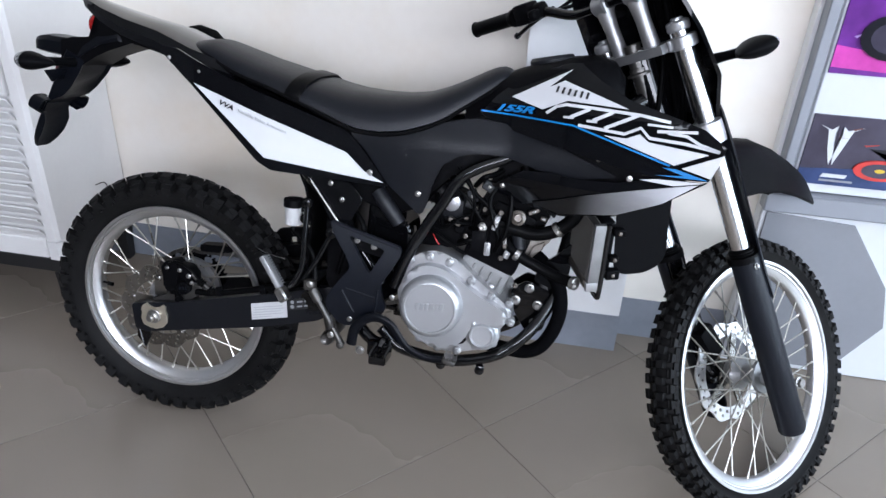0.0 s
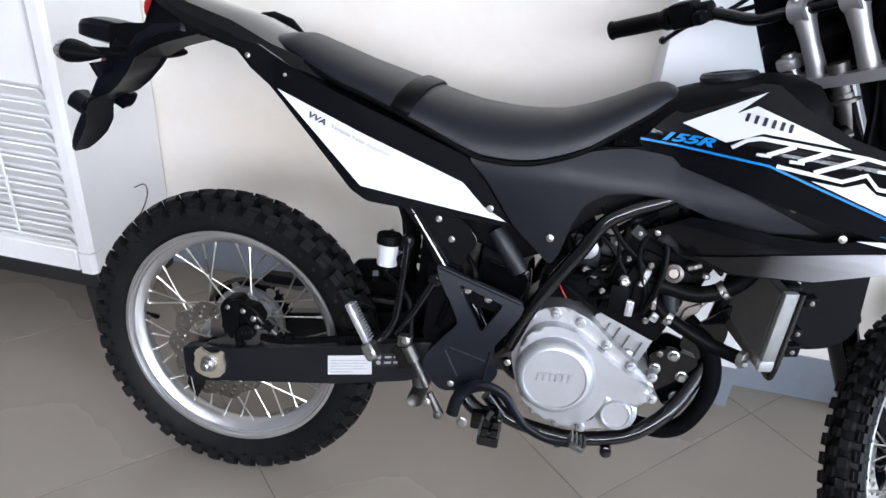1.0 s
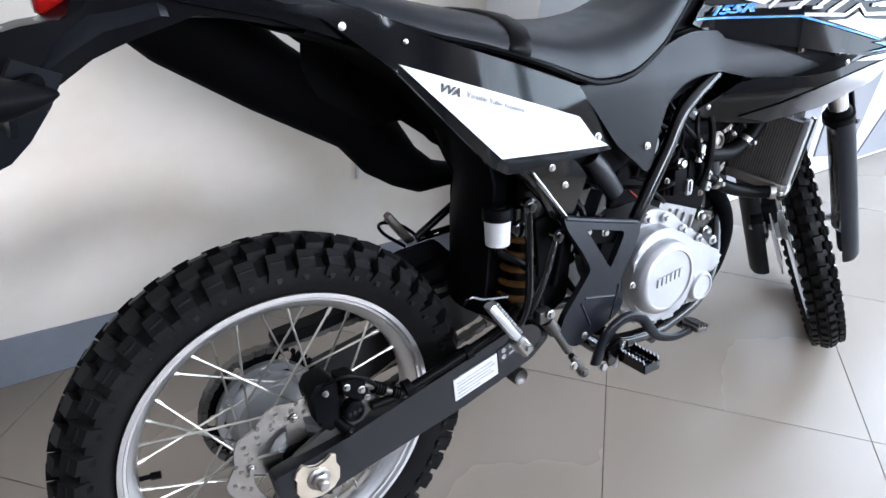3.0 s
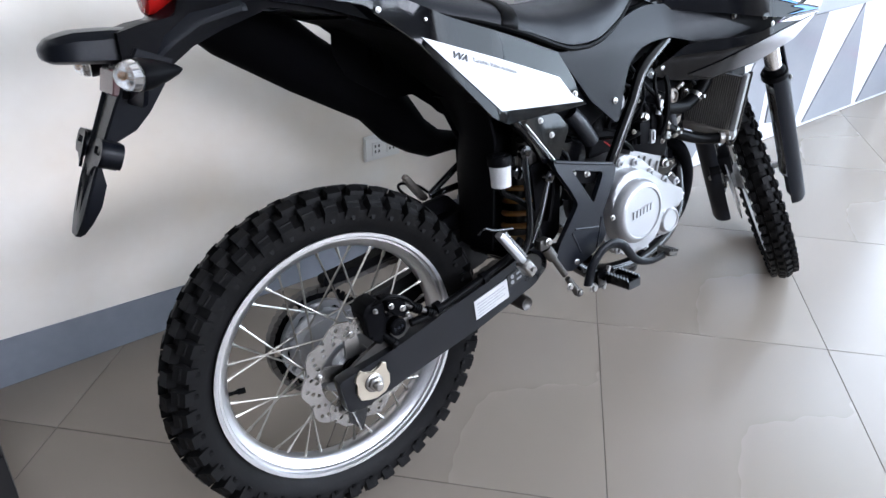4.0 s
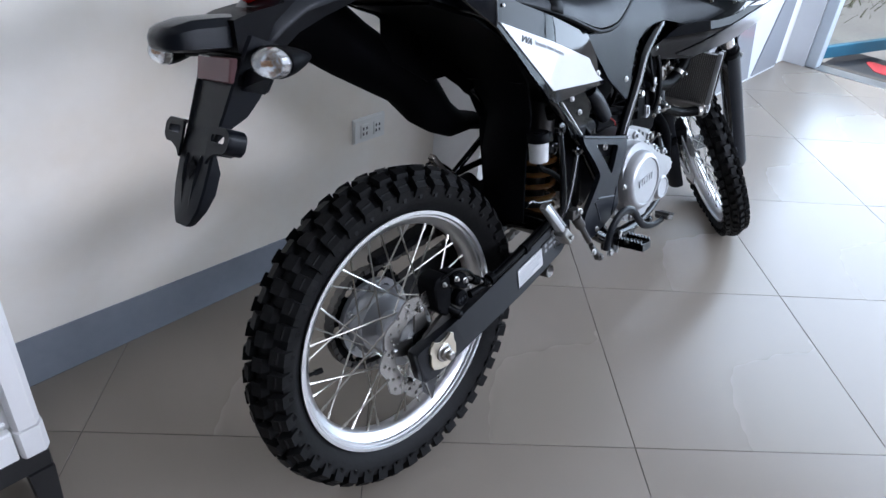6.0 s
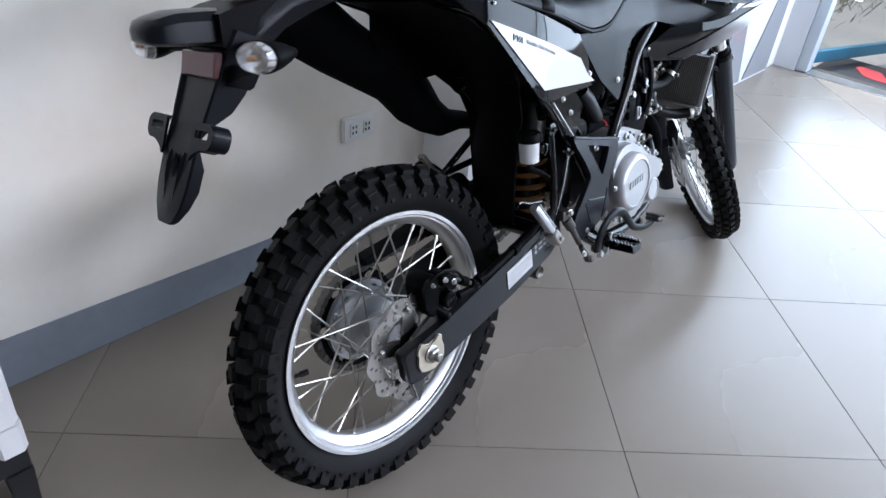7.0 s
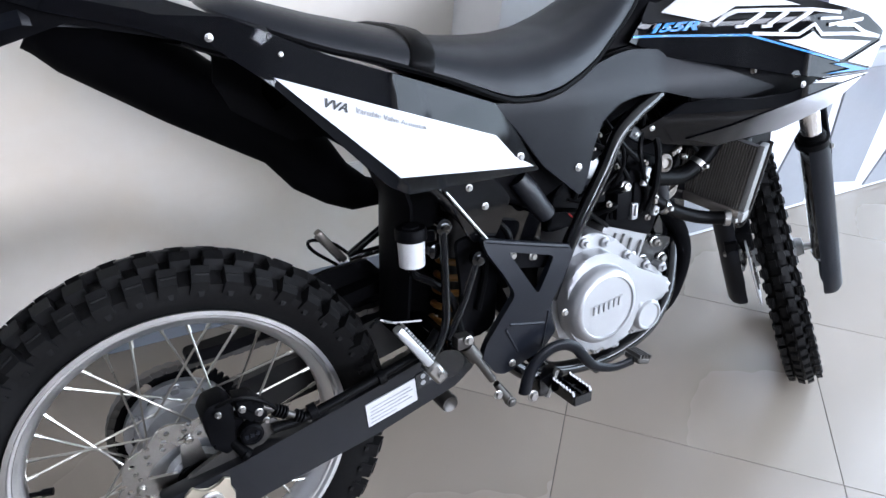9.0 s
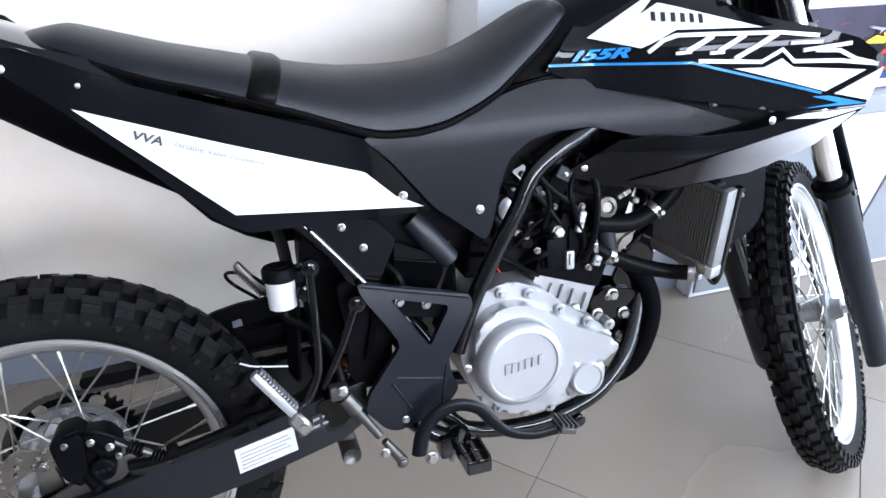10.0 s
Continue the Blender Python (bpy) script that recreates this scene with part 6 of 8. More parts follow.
def rear_brake():
    # housing that straddles the disc, with a flat back towards the tail
    bm = mesh()
    prism(bm, rounded([(0.008, 0.434), (0.018, 0.450), (0.042, 0.454), (0.054, 0.440), (0.050, 0.410), (0.052, 0.374), (0.034, 0.366), (0.016, 0.386)], 0.004, 2), -0.100, -0.054, 0.006, 2)
    cal = part("rear_caliper", bm, M["matt_black"], motorcycle, "black rear brake caliper", angle=32)
    bm = mesh()
    prism(bm, rounded([(0.054, 0.448), (0.080, 0.444), (0.097, 0.424), (0.094, 0.404), (0.074, 0.410), (0.056, 0.424)], 0.004, 2), -0.107, -0.066, 0.005, 2)
    prism(bm, rounded([(0.046, 0.420), (0.064, 0.414), (0.064, 0.384), (0.046, 0.384)], 0.003, 2), -0.094, -0.070, 0.003)
    part("caliper_bridge", bm, M["matt_black"], cal)
    for x, z, r in ((0.070, 0.392, 0.0165),):
        bm = mesh()
        lathe(bm, [(r, -0.012), (r, 0.004), (r - 0.003, 0.007), (r - 0.006, 0.007), (r - 0.007, 0.005), (0.0, 0.005)], basis((x, -0.104, z), (0, -1, 0)), 28)
        pot = part("piston_cover", bm, M["matt_black"], cal, "round piston cover")
    bm = mesh()
    for k in range(3):
        box(bm, (0.062 + 0.008 * k, -0.1095, 0.391 + 0.001 * k), (0.005, 0.0015, 0.006))
    part("raised_mark", bm, M["guard_plastic"], pot)
    for x, z, r in ((0.062, 0.436, 0.0042), (0.084, 0.424, 0.0046), (0.030, 0.438, 0.0035), (0.092, 0.408, 0.0036)):
        bm = mesh()
        bolt(bm, (x, -0.106, z), (0, -1, 0), r, 0.006)
        part("caliper_bolt", bm, M["steel"], cal)
    bm = mesh()
    rod(bm, (0.090, -0.102, 0.428), (0.156, -0.102, 0.382), 0.0050, 12)
    pin = part("slide_pin", bm, M["iron"], cal)
    for at_x, at_z, n in ((0.106, 0.417, 4), (0.134, 0.3975, 3)):
        bm = mesh()
        prof = [(0.0055, -0.002)]
        for k in range(n):
            prof += [(0.0098, 0.0052 * k), (0.0098, 0.0022 + 0.0052 * k), (0.0062, 0.0036 + 0.0052 * k)]
        lathe(bm, prof, basis((at_x, -0.102, at_z), (0.82, 0, -0.57)), 14)
        part("slide_boot", bm, M["hose"], pin, "ribbed black rubber boot")
    bm = mesh()
    rod(bm, (0.040, -0.088, 0.388), (0.060, -0.108, 0.362), 0.0085, 12)
    lathe(bm, [(0.0085, 0), (0.0098, 0.001), (0.0098, 0.008), (0.007, 0.009)], basis((0.056, -0.105, 0.366), (0.6, -0.35, -0.65)), 12)
    part("pad_pin", bm, M["hose"], cal)
    bm = mesh()
    tube(bm, [(0.030, -0.100, 0.446), (0.060, -0.108, 0.456), (0.090, -0.110, 0.442), (0.110, -0.106, 0.418)], 0.003, 6, 5)
    part("bleed_line", bm, M["hose"], cal)
    bm = mesh()
    prism(bm, rounded([(-0.032, 0.338), (-0.020, 0.312), (0.020, 0.300), (0.045, 0.330), (0.085, 0.362), (0.115, 0.385), (0.105, 0.402), (0.050, 0.380), (-0.01, 0.352)], 0.01, 3), -0.094, -0.086, 0.003, 2)
    part("caliper_bracket", bm, M["iron"], cal, "dark steel caliper bracket")
    bm = mesh()
    prism(bm, [(-0.050, 0.302), (-0.052, 0.252), (-0.030, 0.225), (-0.014, 0.262), (-0.030, 0.305)], -0.109, -0.106)
    part("disc_guard", bm, M["frame"], cal, "black disc guard with a bright edge")
    bm = mesh()
    rod(bm, (-0.052, -0.1095, 0.300), (-0.034, -0.1095, 0.228), 0.0016, 6)
    part("guard_edge", bm, M["chrome"], cal)


rear_brake()


def chain():
    bm = mesh()
    y = 0.0810
    path = []
    for a in np.linspace(radians(78), radians(282), 44):
        path.append(V((0.1025 * math.cos(a) - 0.005, y, 0.3245 + 0.1025 * math.sin(a))))
    n1 = path[-1].copy()
    front = V((0.585, y, 0.41))
    low, up = front + V((0.01, 0, -0.036)), front + V((0.0, 0, 0.036))
    down = [n1.lerp(low, i / 46) for i in range(1, 47)]
    turn = [front + V((0.037 * math.cos(a), 0, 0.037 * math.sin(a))) for a in np.linspace(radians(-80), radians(90), 8)]
    back = [up.lerp(path[0], i / 44) for i in range(1, 44)]
    loop = path + down + turn + back
    for i, p in enumerate(loop):
        q = loop[(i + 1) % len(loop)]
        d = (q - p)
        if d.length < 1e-5:
            continue
        mm = basis((p + q) / 2, (0, 1, 0), d)
        w = 0.007 if i % 2 else 0.0095
        box(bm, (0, 0, 0), (d.length * 1.25, 0.010, 2 * w), mm)
    part("chain", bm, M["iron"], motorcycle, "dark steel drive chain")["kind"] = "stuff"
    bm = mesh()
    prism(bm, rounded([(0.02, 0.448), (0.10, 0.452), (0.34, 0.49), (0.40, 0.50), (0.40, 0.475), (0.30, 0.462), (0.08, 0.432), (0.02, 0.428)], 0.008, 2), 0.066, 0.100, 0.004)
    part("chain_guard", bm, M["matt_black"], motorcycle, "black chain guard")


chain()


def frame_tubes():
    for side in (-1, 1):
        bm = mesh()
        tube(bm, [(0.86, side * 0.075, 0.815), (0.80, side * 0.098, 0.782), (0.745, side * 0.108, 0.757), (0.705, side * 0.112, 0.727), (0.678, side * 0.114, 0.677), (0.640, side * 0.114, 0.612), (0.606, side * 0.112, 0.545), (0.58, side * 0.108, 0.47)], 0.0125, 14, 6)
        part("main_frame_tube", bm, M["frame"], motorcycle, "glossy black frame tube")
        bm = mesh()
        tube(bm, [(0.953, side * 0.004, 0.535), (0.944, side * 0.020, 0.49), (0.917, side * 0.05, 0.43), (0.883, side * 0.075, 0.382), (0.832, side * 0.088, 0.337), (0.77, side * 0.09, 0.312), (0.70, side * 0.09, 0.302), (0.60, side * 0.092, 0.318), (0.555, side * 0.095, 0.36)], 0.0135, 14, 6)
        part("cradle_tube", bm, M["frame"], motorcycle, "glossy black cradle tube")
        bm = mesh()
        tube(bm, [(0.60, side * 0.085, 0.80), (0.45, side * 0.09, 0.80), (0.28, side * 0.095, 0.855), (0.10, side * 0.09, 0.915)], 0.011, 10, 5)
        part("subframe_tube", bm, M["frame"], motorcycle)
        bm = mesh()
        tube(bm, [(0.36, side * 0.1, 0.71), (0.42, side * 0.102, 0.64), (0.50, side * 0.10, 0.54), (0.55, side * 0.098, 0.47)], 0.011, 10, 5)
        part("rear_stay", bm, M["frame"], motorcycle)
        # engine mounts
        bm = mesh()
        prism(bm, rounded([(0.838, 0.475), (0.870, 0.500), (0.925, 0.485), (0.930, 0.440), (0.920, 0.385), (0.880, 0.380), (0.850, 0.425)], 0.008, 2), min(side * 0.030, side * 0.038), max(side * 0.030, side * 0.038), 0.001)
        mount = part("engine_mount", bm, M["frame"], motorcycle)
        if side < 0:
            for x, z in ((0.852, 0.452), (0.902, 0.446), (0.899, 0.403), (0.880, 0.484)):
                bm = mesh()
                bolt(bm, (x, -0.038, z), r=0.0085, h=0.011)
                part("mount_bolt", bm, M["steel"], mount)
    bm = mesh()
    tube(bm, [(0.988, 0, 0.80), (0.966, 0, 0.66), (0.954, 0, 0.58), (0.943, 0, 0.515)], 0.020, 16, 5, flat=0.85)
    down = part("down_tube", bm, M["frame"], motorcycle, "glossy black frame down tube")
    bm = mesh()
    prism(bm, rounded([(0.885, 0.505), (0.905, 0.545), (0.935, 0.570), (0.962, 0.600), (0.965, 0.530), (0.945, 0.470), (0.915, 0.470)], 0.008, 2), -0.028, -0.020, 0.001)
    part("gusset_plate", bm, M["frame"], down)
    bm = mesh()
    rod(bm, steered(0.60), steered(0.80), 0.030, 20)
    part("head_tube", bm, M["frame"], motorcycle, "black steering head")
    bm = mesh()
    for s in (-1, 1):
        tube(bm, [steered(0.70, -0.02, s * 0.02), (0.96, s * 0.06, 0.85), (0.86, s * 0.075, 0.815)], 0.017, 12, 5)
    part("head_braces", bm, M["frame"], motorcycle)
    # side stand, folded up along the far side
    bm = mesh()
    tube(bm, [(0.545, 0.112, 0.335), (0.42, 0.124, 0.345), (0.30, 0.128, 0.348)], [0.013, 0.011, 0.010], 12, 4)
    box(bm, (0.285, 0.130, 0.348), (0.045, 0.008, 0.026), None, 0.002)
    part("side_stand", bm, M["frame"], motorcycle, "black side stand folded up")


frame_tubes()


def heel_guard():
    out = [(0.434, 0.612), (0.50, 0.594), (0.596, 0.570), (0.598, 0.552), (0.578, 0.515), (0.556, 0.478), (0.562, 0.445), (0.572, 0.425), (0.556, 0.400), (0.530, 0.386), (0.478, 0.366), (0.458, 0.374), (0.430, 0.414), (0.436, 0.440), (0.462, 0.478), (0.488, 0.512), (0.470, 0.545), (0.440, 0.590)]
    hole = [(0.478, 0.583), (0.563, 0.560), (0.530, 0.502)]
    y = lambda x, z: -0.128 - 0.014 * math.sin(max(0.0, min(1.0, (z - 0.37) / 0.26)) * pi)
    bm = mesh()
    shell(bm, rounded(out, 0.010, 3), y, 0.012, [rounded(hole, 0.008, 3)], 0.012)
    g = part("heel_guard", bm, M["guard_plastic"], motorcycle, "dark grey heel guard with a triangular window", angle=30)
    bm = mesh()
    prism(bm, rounded([(0.410, 0.600), (0.470, 0.610), (0.490, 0.56), (0.480, 0.44), (0.440, 0.425), (0.416, 0.45), (0.420, 0.52)], 0.012, 3), -0.092, -0.084, 0.002)
    part("guard_bracket", bm, M["matt_black"], g, "black bracket behind the heel guard")
    # raised rim along the upper edge
    bm = mesh()
    tube(bm, [(x, y(x, z) + 0.003, z) for x, z in ((0.440, 0.607), (0.50, 0.591), (0.592, 0.568))], 0.0045, 8, 4)
    part("guard_rim", bm, M["guard_plastic"], g)
    bm = mesh()
    prism(bm, [(0.470, 0.592), (0.574, 0.564), (0.556, 0.535), (0.492, 0.548)], -0.122, -0.114, 0.001)
    part("guard_back", bm, M["matt_black"], g)
    for x, z in ((0.494, 0.570), (0.533, 0.560)):
        bm = mesh()
        bolt(bm, (x, -0.122, z), r=0.0055, h=0.006)
        part("guard_bolt", bm, M["steel"], g)
    for a, b in (((0.478, 0.462), (0.545, 0.447)), ((0.470, 0.455), (0.497, 0.405)), ((0.552, 0.468), (0.545, 0.40))):
        bm = mesh()
        rod(bm, (a[0], y(*a) + 0.0005, a[1]), (b[0], y(*b) + 0.0005, b[1]), 0.0026, 6)
        part("guard_rib", bm, M["guard_plastic"], g)
    for x, z in ((0.488, 0.386), (0.585, 0.455)):
        bm = mesh()
        bolt(bm, (x, y(x, z) - 0.001, z), r=0.0048, h=0.005)
        part("guard_bolt", bm, M["steel"], g)


heel_guard()


def rear_shock():
    top, low = V((0.500, 0.012, 0.70)), V((0.455, 0.012, 0.385))
    d = (low - top).normalized()
    bm = mesh()
    rod(bm, top, low, 0.017, 16)
    rod(bm, top + d * 0.03, top + d * 0.175, 0.031, 18)
    rod(bm, low - d * 0.05, low, 0.026, 18)
    body = part("rear_shock", bm, M["iron"], motorcycle, "dark rear shock absorber")
    mm = basis(top + d * 0.165, d)
    pts = []
    turns, length = 4.6, 0.125
    for i in range(int(turns * 20) + 1):
        a = tau * i / 20
        pts.append(mm @ V((0.036 * math.cos(a), 0.036 * math.sin(a), length * i / (turns * 20))))
    bm = mesh()
    tube(bm, pts, 0.0062, 8, 1)
    part("spring", bm, M["spring"], body, "ochre coil spring")
    # reservoir of the rear brake
    root = mesh()
    lathe(root, [(0.014, -0.022), (0.019, -0.02), (0.0205, 0.018), (0.0205, 0.022)], basis((0.336, -0.094, 0.601), (0, 0, 1)), 24)
    res = part("brake_reservoir", root, M["tank_white"], motorcycle, "milky brake fluid reservoir with a black cap")
    bm = mesh()
    lathe(bm, [(0.021, 0.0), (0.0235, 0.001), (0.0235, 0.016), (0.0215, 0.019), (0.012, 0.019), (0.012, 0.021), (0.0, 0.0215)], basis((0.336, -0.094, 0.621), (0, 0, 1)), 24)
    part("cap", bm, M["matt_black"], res, "black cap")
    bm = mesh()
    tube(bm, [(0.336, -0.094, 0.58), (0.338, -0.097, 0.565), (0.362, -0.105, 0.55), (0.39, -0.112, 0.52), (0.40, -0.12, 0.47), (0.398, -0.126, 0.455)], 0.006, 8, 6)
    part("reservoir_hose", bm, M["hose"], res)
    bm = mesh()
    box(bm, (0.362, -0.094, 0.622), (0.03, 0.012, 0.02), None, 0.002)
    lathe(bm, [(0.006, 0), (0.012, 0.001), (0.012, 0.012), (0.006, 0.014)], basis((0.368, -0.098, 0.600), (0, -1, 0)), 14)
    part("reservoir_bracket", bm, M["frame"], res)


rear_shock()


def passenger_pegs():
    for side in (-1, 1):
        bm = mesh()
        if side > 0:
            tube(bm, [(0.425, 0.120, 0.590), (0.375, 0.126, 0.557), (0.322, 0.134, 0.521)], 0.0075, 12, 5)
            tube(bm, [(0.420, 0.118, 0.530), (0.37, 0.126, 0.524), (0.322, 0.134, 0.518)], 0.0075, 12, 5)
            br = part("peg_bracket", bm, M["frame"], motorcycle, "glossy black bent tube for the passenger peg")
        else:
            tube(bm, [(0.376, side * 0.118, 0.634), (0.374, side * 0.124, 0.56), (0.370, side * 0.128, 0.49), (0.352, side * 0.130, 0.452), (0.335, side * 0.130, 0.438)], 0.0065, 12, 5)
            tube(bm, [(0.432, side * 0.118, 0.572), (0.405, side * 0.124, 0.515), (0.374, side * 0.128, 0.462)], 0.0058, 12, 5)
            br = part("peg_bracket", bm, M["frame"], motorcycle, "glossy black bent tube for the passenger peg")
        for x, z in ((0.376, 0.640), (0.434, 0.578)) if side < 0 else ():
            bm = mesh()
            lathe(bm, [(0.006, -0.006), (0.0125, -0.005), (0.0125, 0.005), (0.006, 0.006)], basis((x, side * 0.118, z), (0, side, 0)), 14)
            bolt(bm, (x, side * 0.123, z), (0, side, 0), 0.006, 0.006)
            part("bracket_eye", bm, M["frame"], br)
        if side > 0:
            bm = mesh()
            tube(bm, [(0.328, 0.140, 0.520), (0.300, 0.146, 0.545), (0.268, 0.150, 0.557), (0.256, 0.150, 0.553), (0.268, 0.150, 0.534), (0.304, 0.146, 0.504)], 0.0032, 8, 5)
            part("wire_hook", bm, M["frame"], br, "black wire hook on the far bracket")
            base, tip = V((0.318, 0.150, 0.511)), V((0.273, 0.152, 0.573))
            mm = basis(base, (tip - base).normalized(), (0, 1, 0))
            bm = mesh()
            box(bm, (0, 0, 0.036), (0.018, 0.013, 0.076), mm, 0.004, 2)
            far_peg = part("passenger_peg", bm, M["dull"], motorcycle, "folded passenger peg on the exhaust side")
            for i in range(11):
                bm = mesh()
                box(bm, (-0.002, 0.008, 0.006 + 0.006 * i), (0.016, 0.004, 0.003), mm)
                part("tooth", bm, M["dull"], far_peg)
            continue
        base, tip = V((0.331, -0.150, 0.442)), V((0.283, -0.142, 0.512))
        d = (tip - base).normalized()
        mm = basis(base, d, (0, side, 0))
        bm = mesh()
        box(bm, (0, 0, 0.044), (0.020, 0.014, 0.082), mm, 0.005, 2)
        peg = part("passenger_peg", bm, M["alloy"], motorcycle, "folded silver passenger peg with teeth")
        for i in range(13):
            bm = mesh()
            box(bm, (0, 0.0095, 0.010 + 0.0058 * i), (0.018, 0.004, 0.003), mm)
            part("tooth", bm, M["alloy"], peg)
        bm = mesh()
        box(bm, (0, -0.002, -0.012), (0.030, 0.022, 0.034), mm, 0.004)
        rod(bm, mm @ V((-0.02, 0.0, -0.016)), mm @ V((0.02, 0.0, -0.016)), 0.005, 10)
        part("peg_clevis", bm, M["steel"], peg)
        bm = mesh()
        tube(bm, [(0.25, side * 0.125, 0.515), (0.262, side * 0.128, 0.525), (0.285, side * 0.128, 0.515), (0.33, side * 0.126, 0.505)], 0.0025, 6, 5)
        part("wire_hook", bm, M["frame"], motorcycle)
    # bright edge of the subframe plate, and black triangular gusset
    bm = mesh()
    rod(bm, (0.383, -0.118, 0.690), (0.452, -0.122, 0.602), 0.0024, 8)
    part("stay_edge", bm, M["steel"], motorcycle, "bright edge of a frame stay")
    bm = mesh()
    prism(bm, rounded([(0.375, 0.70), (0.47, 0.695), (0.50, 0.66), (0.47, 0.60), (0.43, 0.60)], 0.01, 2), -0.112, -0.104, 0.001)
    plate = part("frame_gusset", bm, M["frame"], motorcycle)
    for x, z in ((0.425, 0.688), (0.452, 0.655)):
        bm = mesh()
        bolt(bm, (x, -0.112, z), r=0.0045, h=0.005)
        part("gusset_bolt", bm, M["steel"], plate)
    bm = mesh()
    rod(bm, (0.42, -0.06, 0.665), (0.405, -0.075, 0.65), 0.009, 12)
    part("rubber_bump", bm, M["hose"], plate)


passenger_pegs()


def chain_guard():
    bm = mesh()
    out = [(0.222, 0.508), (0.270, 0.518), (0.342, 0.523), (0.366, 0.496), (0.40, 0.470), (0.41, 0.39), (0.34, 0.372), (0.262, 0.385), (0.228, 0.43), (0.205, 0.470)]
    holes = [rounded([(0.256, 0.490), (0.272, 0.493), (0.274, 0.474), (0.258, 0.472)], 0.003, 2), [(0.300, 0.462), (0.309, 0.474), (0.312, 0.457)]]
    shell(bm, rounded(out, 0.008, 2), lambda x, z: 0.098, 0.010, holes, grid=0.02)
    part("chain_guard", bm, M["matt_black"], motorcycle, "black plastic guard over the chain")


chain_guard()


def controls():
    # rear master cylinder and its rod
    bm = mesh()
    rod(bm, (0.400, -0.136, 0.446), (0.416, -0.138, 0.421), 0.0115, 14)
    rod(bm, (0.416, -0.138, 0.421), (0.445, -0.140, 0.374), 0.0068, 12)
    box(bm, (0.394, -0.134, 0.456), (0.026, 0.020, 0.022), None, 0.004, 2)
    mc = part("rear_master_cylinder", bm, M["iron"], motorcycle, "dull metal rear brake master cylinder")
    bm = mesh()
    tube(bm, [(0.452, -0.140, 0.363), (0.468, -0.142, 0.338), (0.476, -0.143, 0.324)], [0.006, 0.008, 0.009], 10, 3)
    bolt(bm, (0.474, -0.15, 0.327), r=0.007, h=0.006)
    part("push_rod", bm, M["iron"], mc)
    for x, z in ((0.398, 0.462), (0.45, 0.348)):
        bm = mesh()
        bolt(bm, (x, -0.148, z), r=0.006, h=0.006)
        part("cylinder_bolt", bm, M["steel"], mc)
    bm = mesh()
    lathe(bm, [(0.010, -0.07), (0.016, -0.068), (0.016, 0.050), (0.014, 0.054), (0.011, 0.052), (0.0, 0.046)], basis((0.411, -0.005, 0.292), (0, -1, 0)), 20)
    tube(bm, [(0.411, -0.02, 0.305), (0.405, -0.02, 0.345), (0.418, -0.025, 0.39)], 0.014, 10, 3)
    part("shock_linkage", bm, M["iron"], motorcycle, "dull metal shock linkage with a dark bearing end")
    # brake pedal
    bm = mesh()
    tube(bm, [(0.50, -0.150, 0.335), (0.508, -0.155, 0.375), (0.532, -0.158, 0.402), (0.562, -0.160, 0.410), (0.592, -0.162, 0.398), (0.613, -0.164, 0.372), (0.635, -0.165, 0.350), (0.675, -0.168, 0.336), (0.715, -0.170, 0.338)], [0.012, 0.0118, 0.0112, 0.0106, 0.0100, 0.0094, 0.0086, 0.0080, 0.009], 12, 5, flat=0.6)
    pedal = part("brake_pedal", bm, M["side_plastic"], motorcycle, "dark curved brake pedal")
    bm = mesh()
    mm = basis((0.728, -0.168, 0.340), (0.3, 0, 1), (0, 1, 0))
    box(bm, (0, 0, 0), (0.036, 0.03, 0.012), mm, 0.003)
    for i in range(4):
        box(bm, (0, -0.012 + 0.008 * i, 0.008), (0.036, 0.0035, 0.006), mm)
    part("pedal_pad", bm, M["iron"], pedal, "toothed pedal pad")
    # rider's footpegs
    for side in (-1, 1):
        bm = mesh()
        x0, x1, y0, y1, z = 0.558, 0.592, 0.148, 0.206, 0.330
        for x in (x0, (x0 + x1) / 2, x1):
            wall = [(side * y0, z - 0.010), (side * y1, z - 0.008), (side * y1, z + 0.008)]
            n = 7
            for i in range(n, 0, -1):
                ya, yb = y0 + (y1 - y0) * i / n, y0 + (y1 - y0) * (i - 0.5) / n
                wall += [(side * ya, z + 0.008), (side * yb, z + (0.016 if x != (x0 + x1) / 2 else 0.010))]
            wall += [(side * y0, z + 0.008)]
            a = [bm.verts.new((x - 0.002, p, q)) for p, q in wall]
            b = [bm.verts.new((x + 0.002, p, q)) for p, q in wall]
            bm.faces.new(a)
            bm.faces.new(b[::-1])
            for i in range(len(a)):
                k = (i + 1) % len(a)
                bm.faces.new((a[k], a[i], b[i], b[k]))
        for y in (y0, (y0 + y1) / 2, y1):
            box(bm, ((x0 + x1) / 2, side * y, z - 0.001), (x1 - x0, 0.004, 0.017))
        peg = part("footpeg", bm, M["frame"], motorcycle, "black toothed rider footpeg")
        bm = mesh()
        box(bm, (0.56, side * 0.128, 0.328), (0.05, 0.034, 0.036), None, 0.005, 2)
        tube(bm, [(0.56, side * 0.125, 0.33), (0.53, side * 0.118, 0.345), (0.50, side * 0.11, 0.37)], 0.014, 10, 4)
        part("peg_mount", bm, M["frame"], peg)
        bm = mesh()
        rod(bm, (0.552, side * 0.142, 0.305), (0.572, side * 0.142, 0.352), 0.005, 8)
        bolt(bm, (0.520, side * 0.145, 0.32), (0, side, 0), 0.008, 0.008)
        part("peg_pin", bm, M["steel"], peg)


controls()


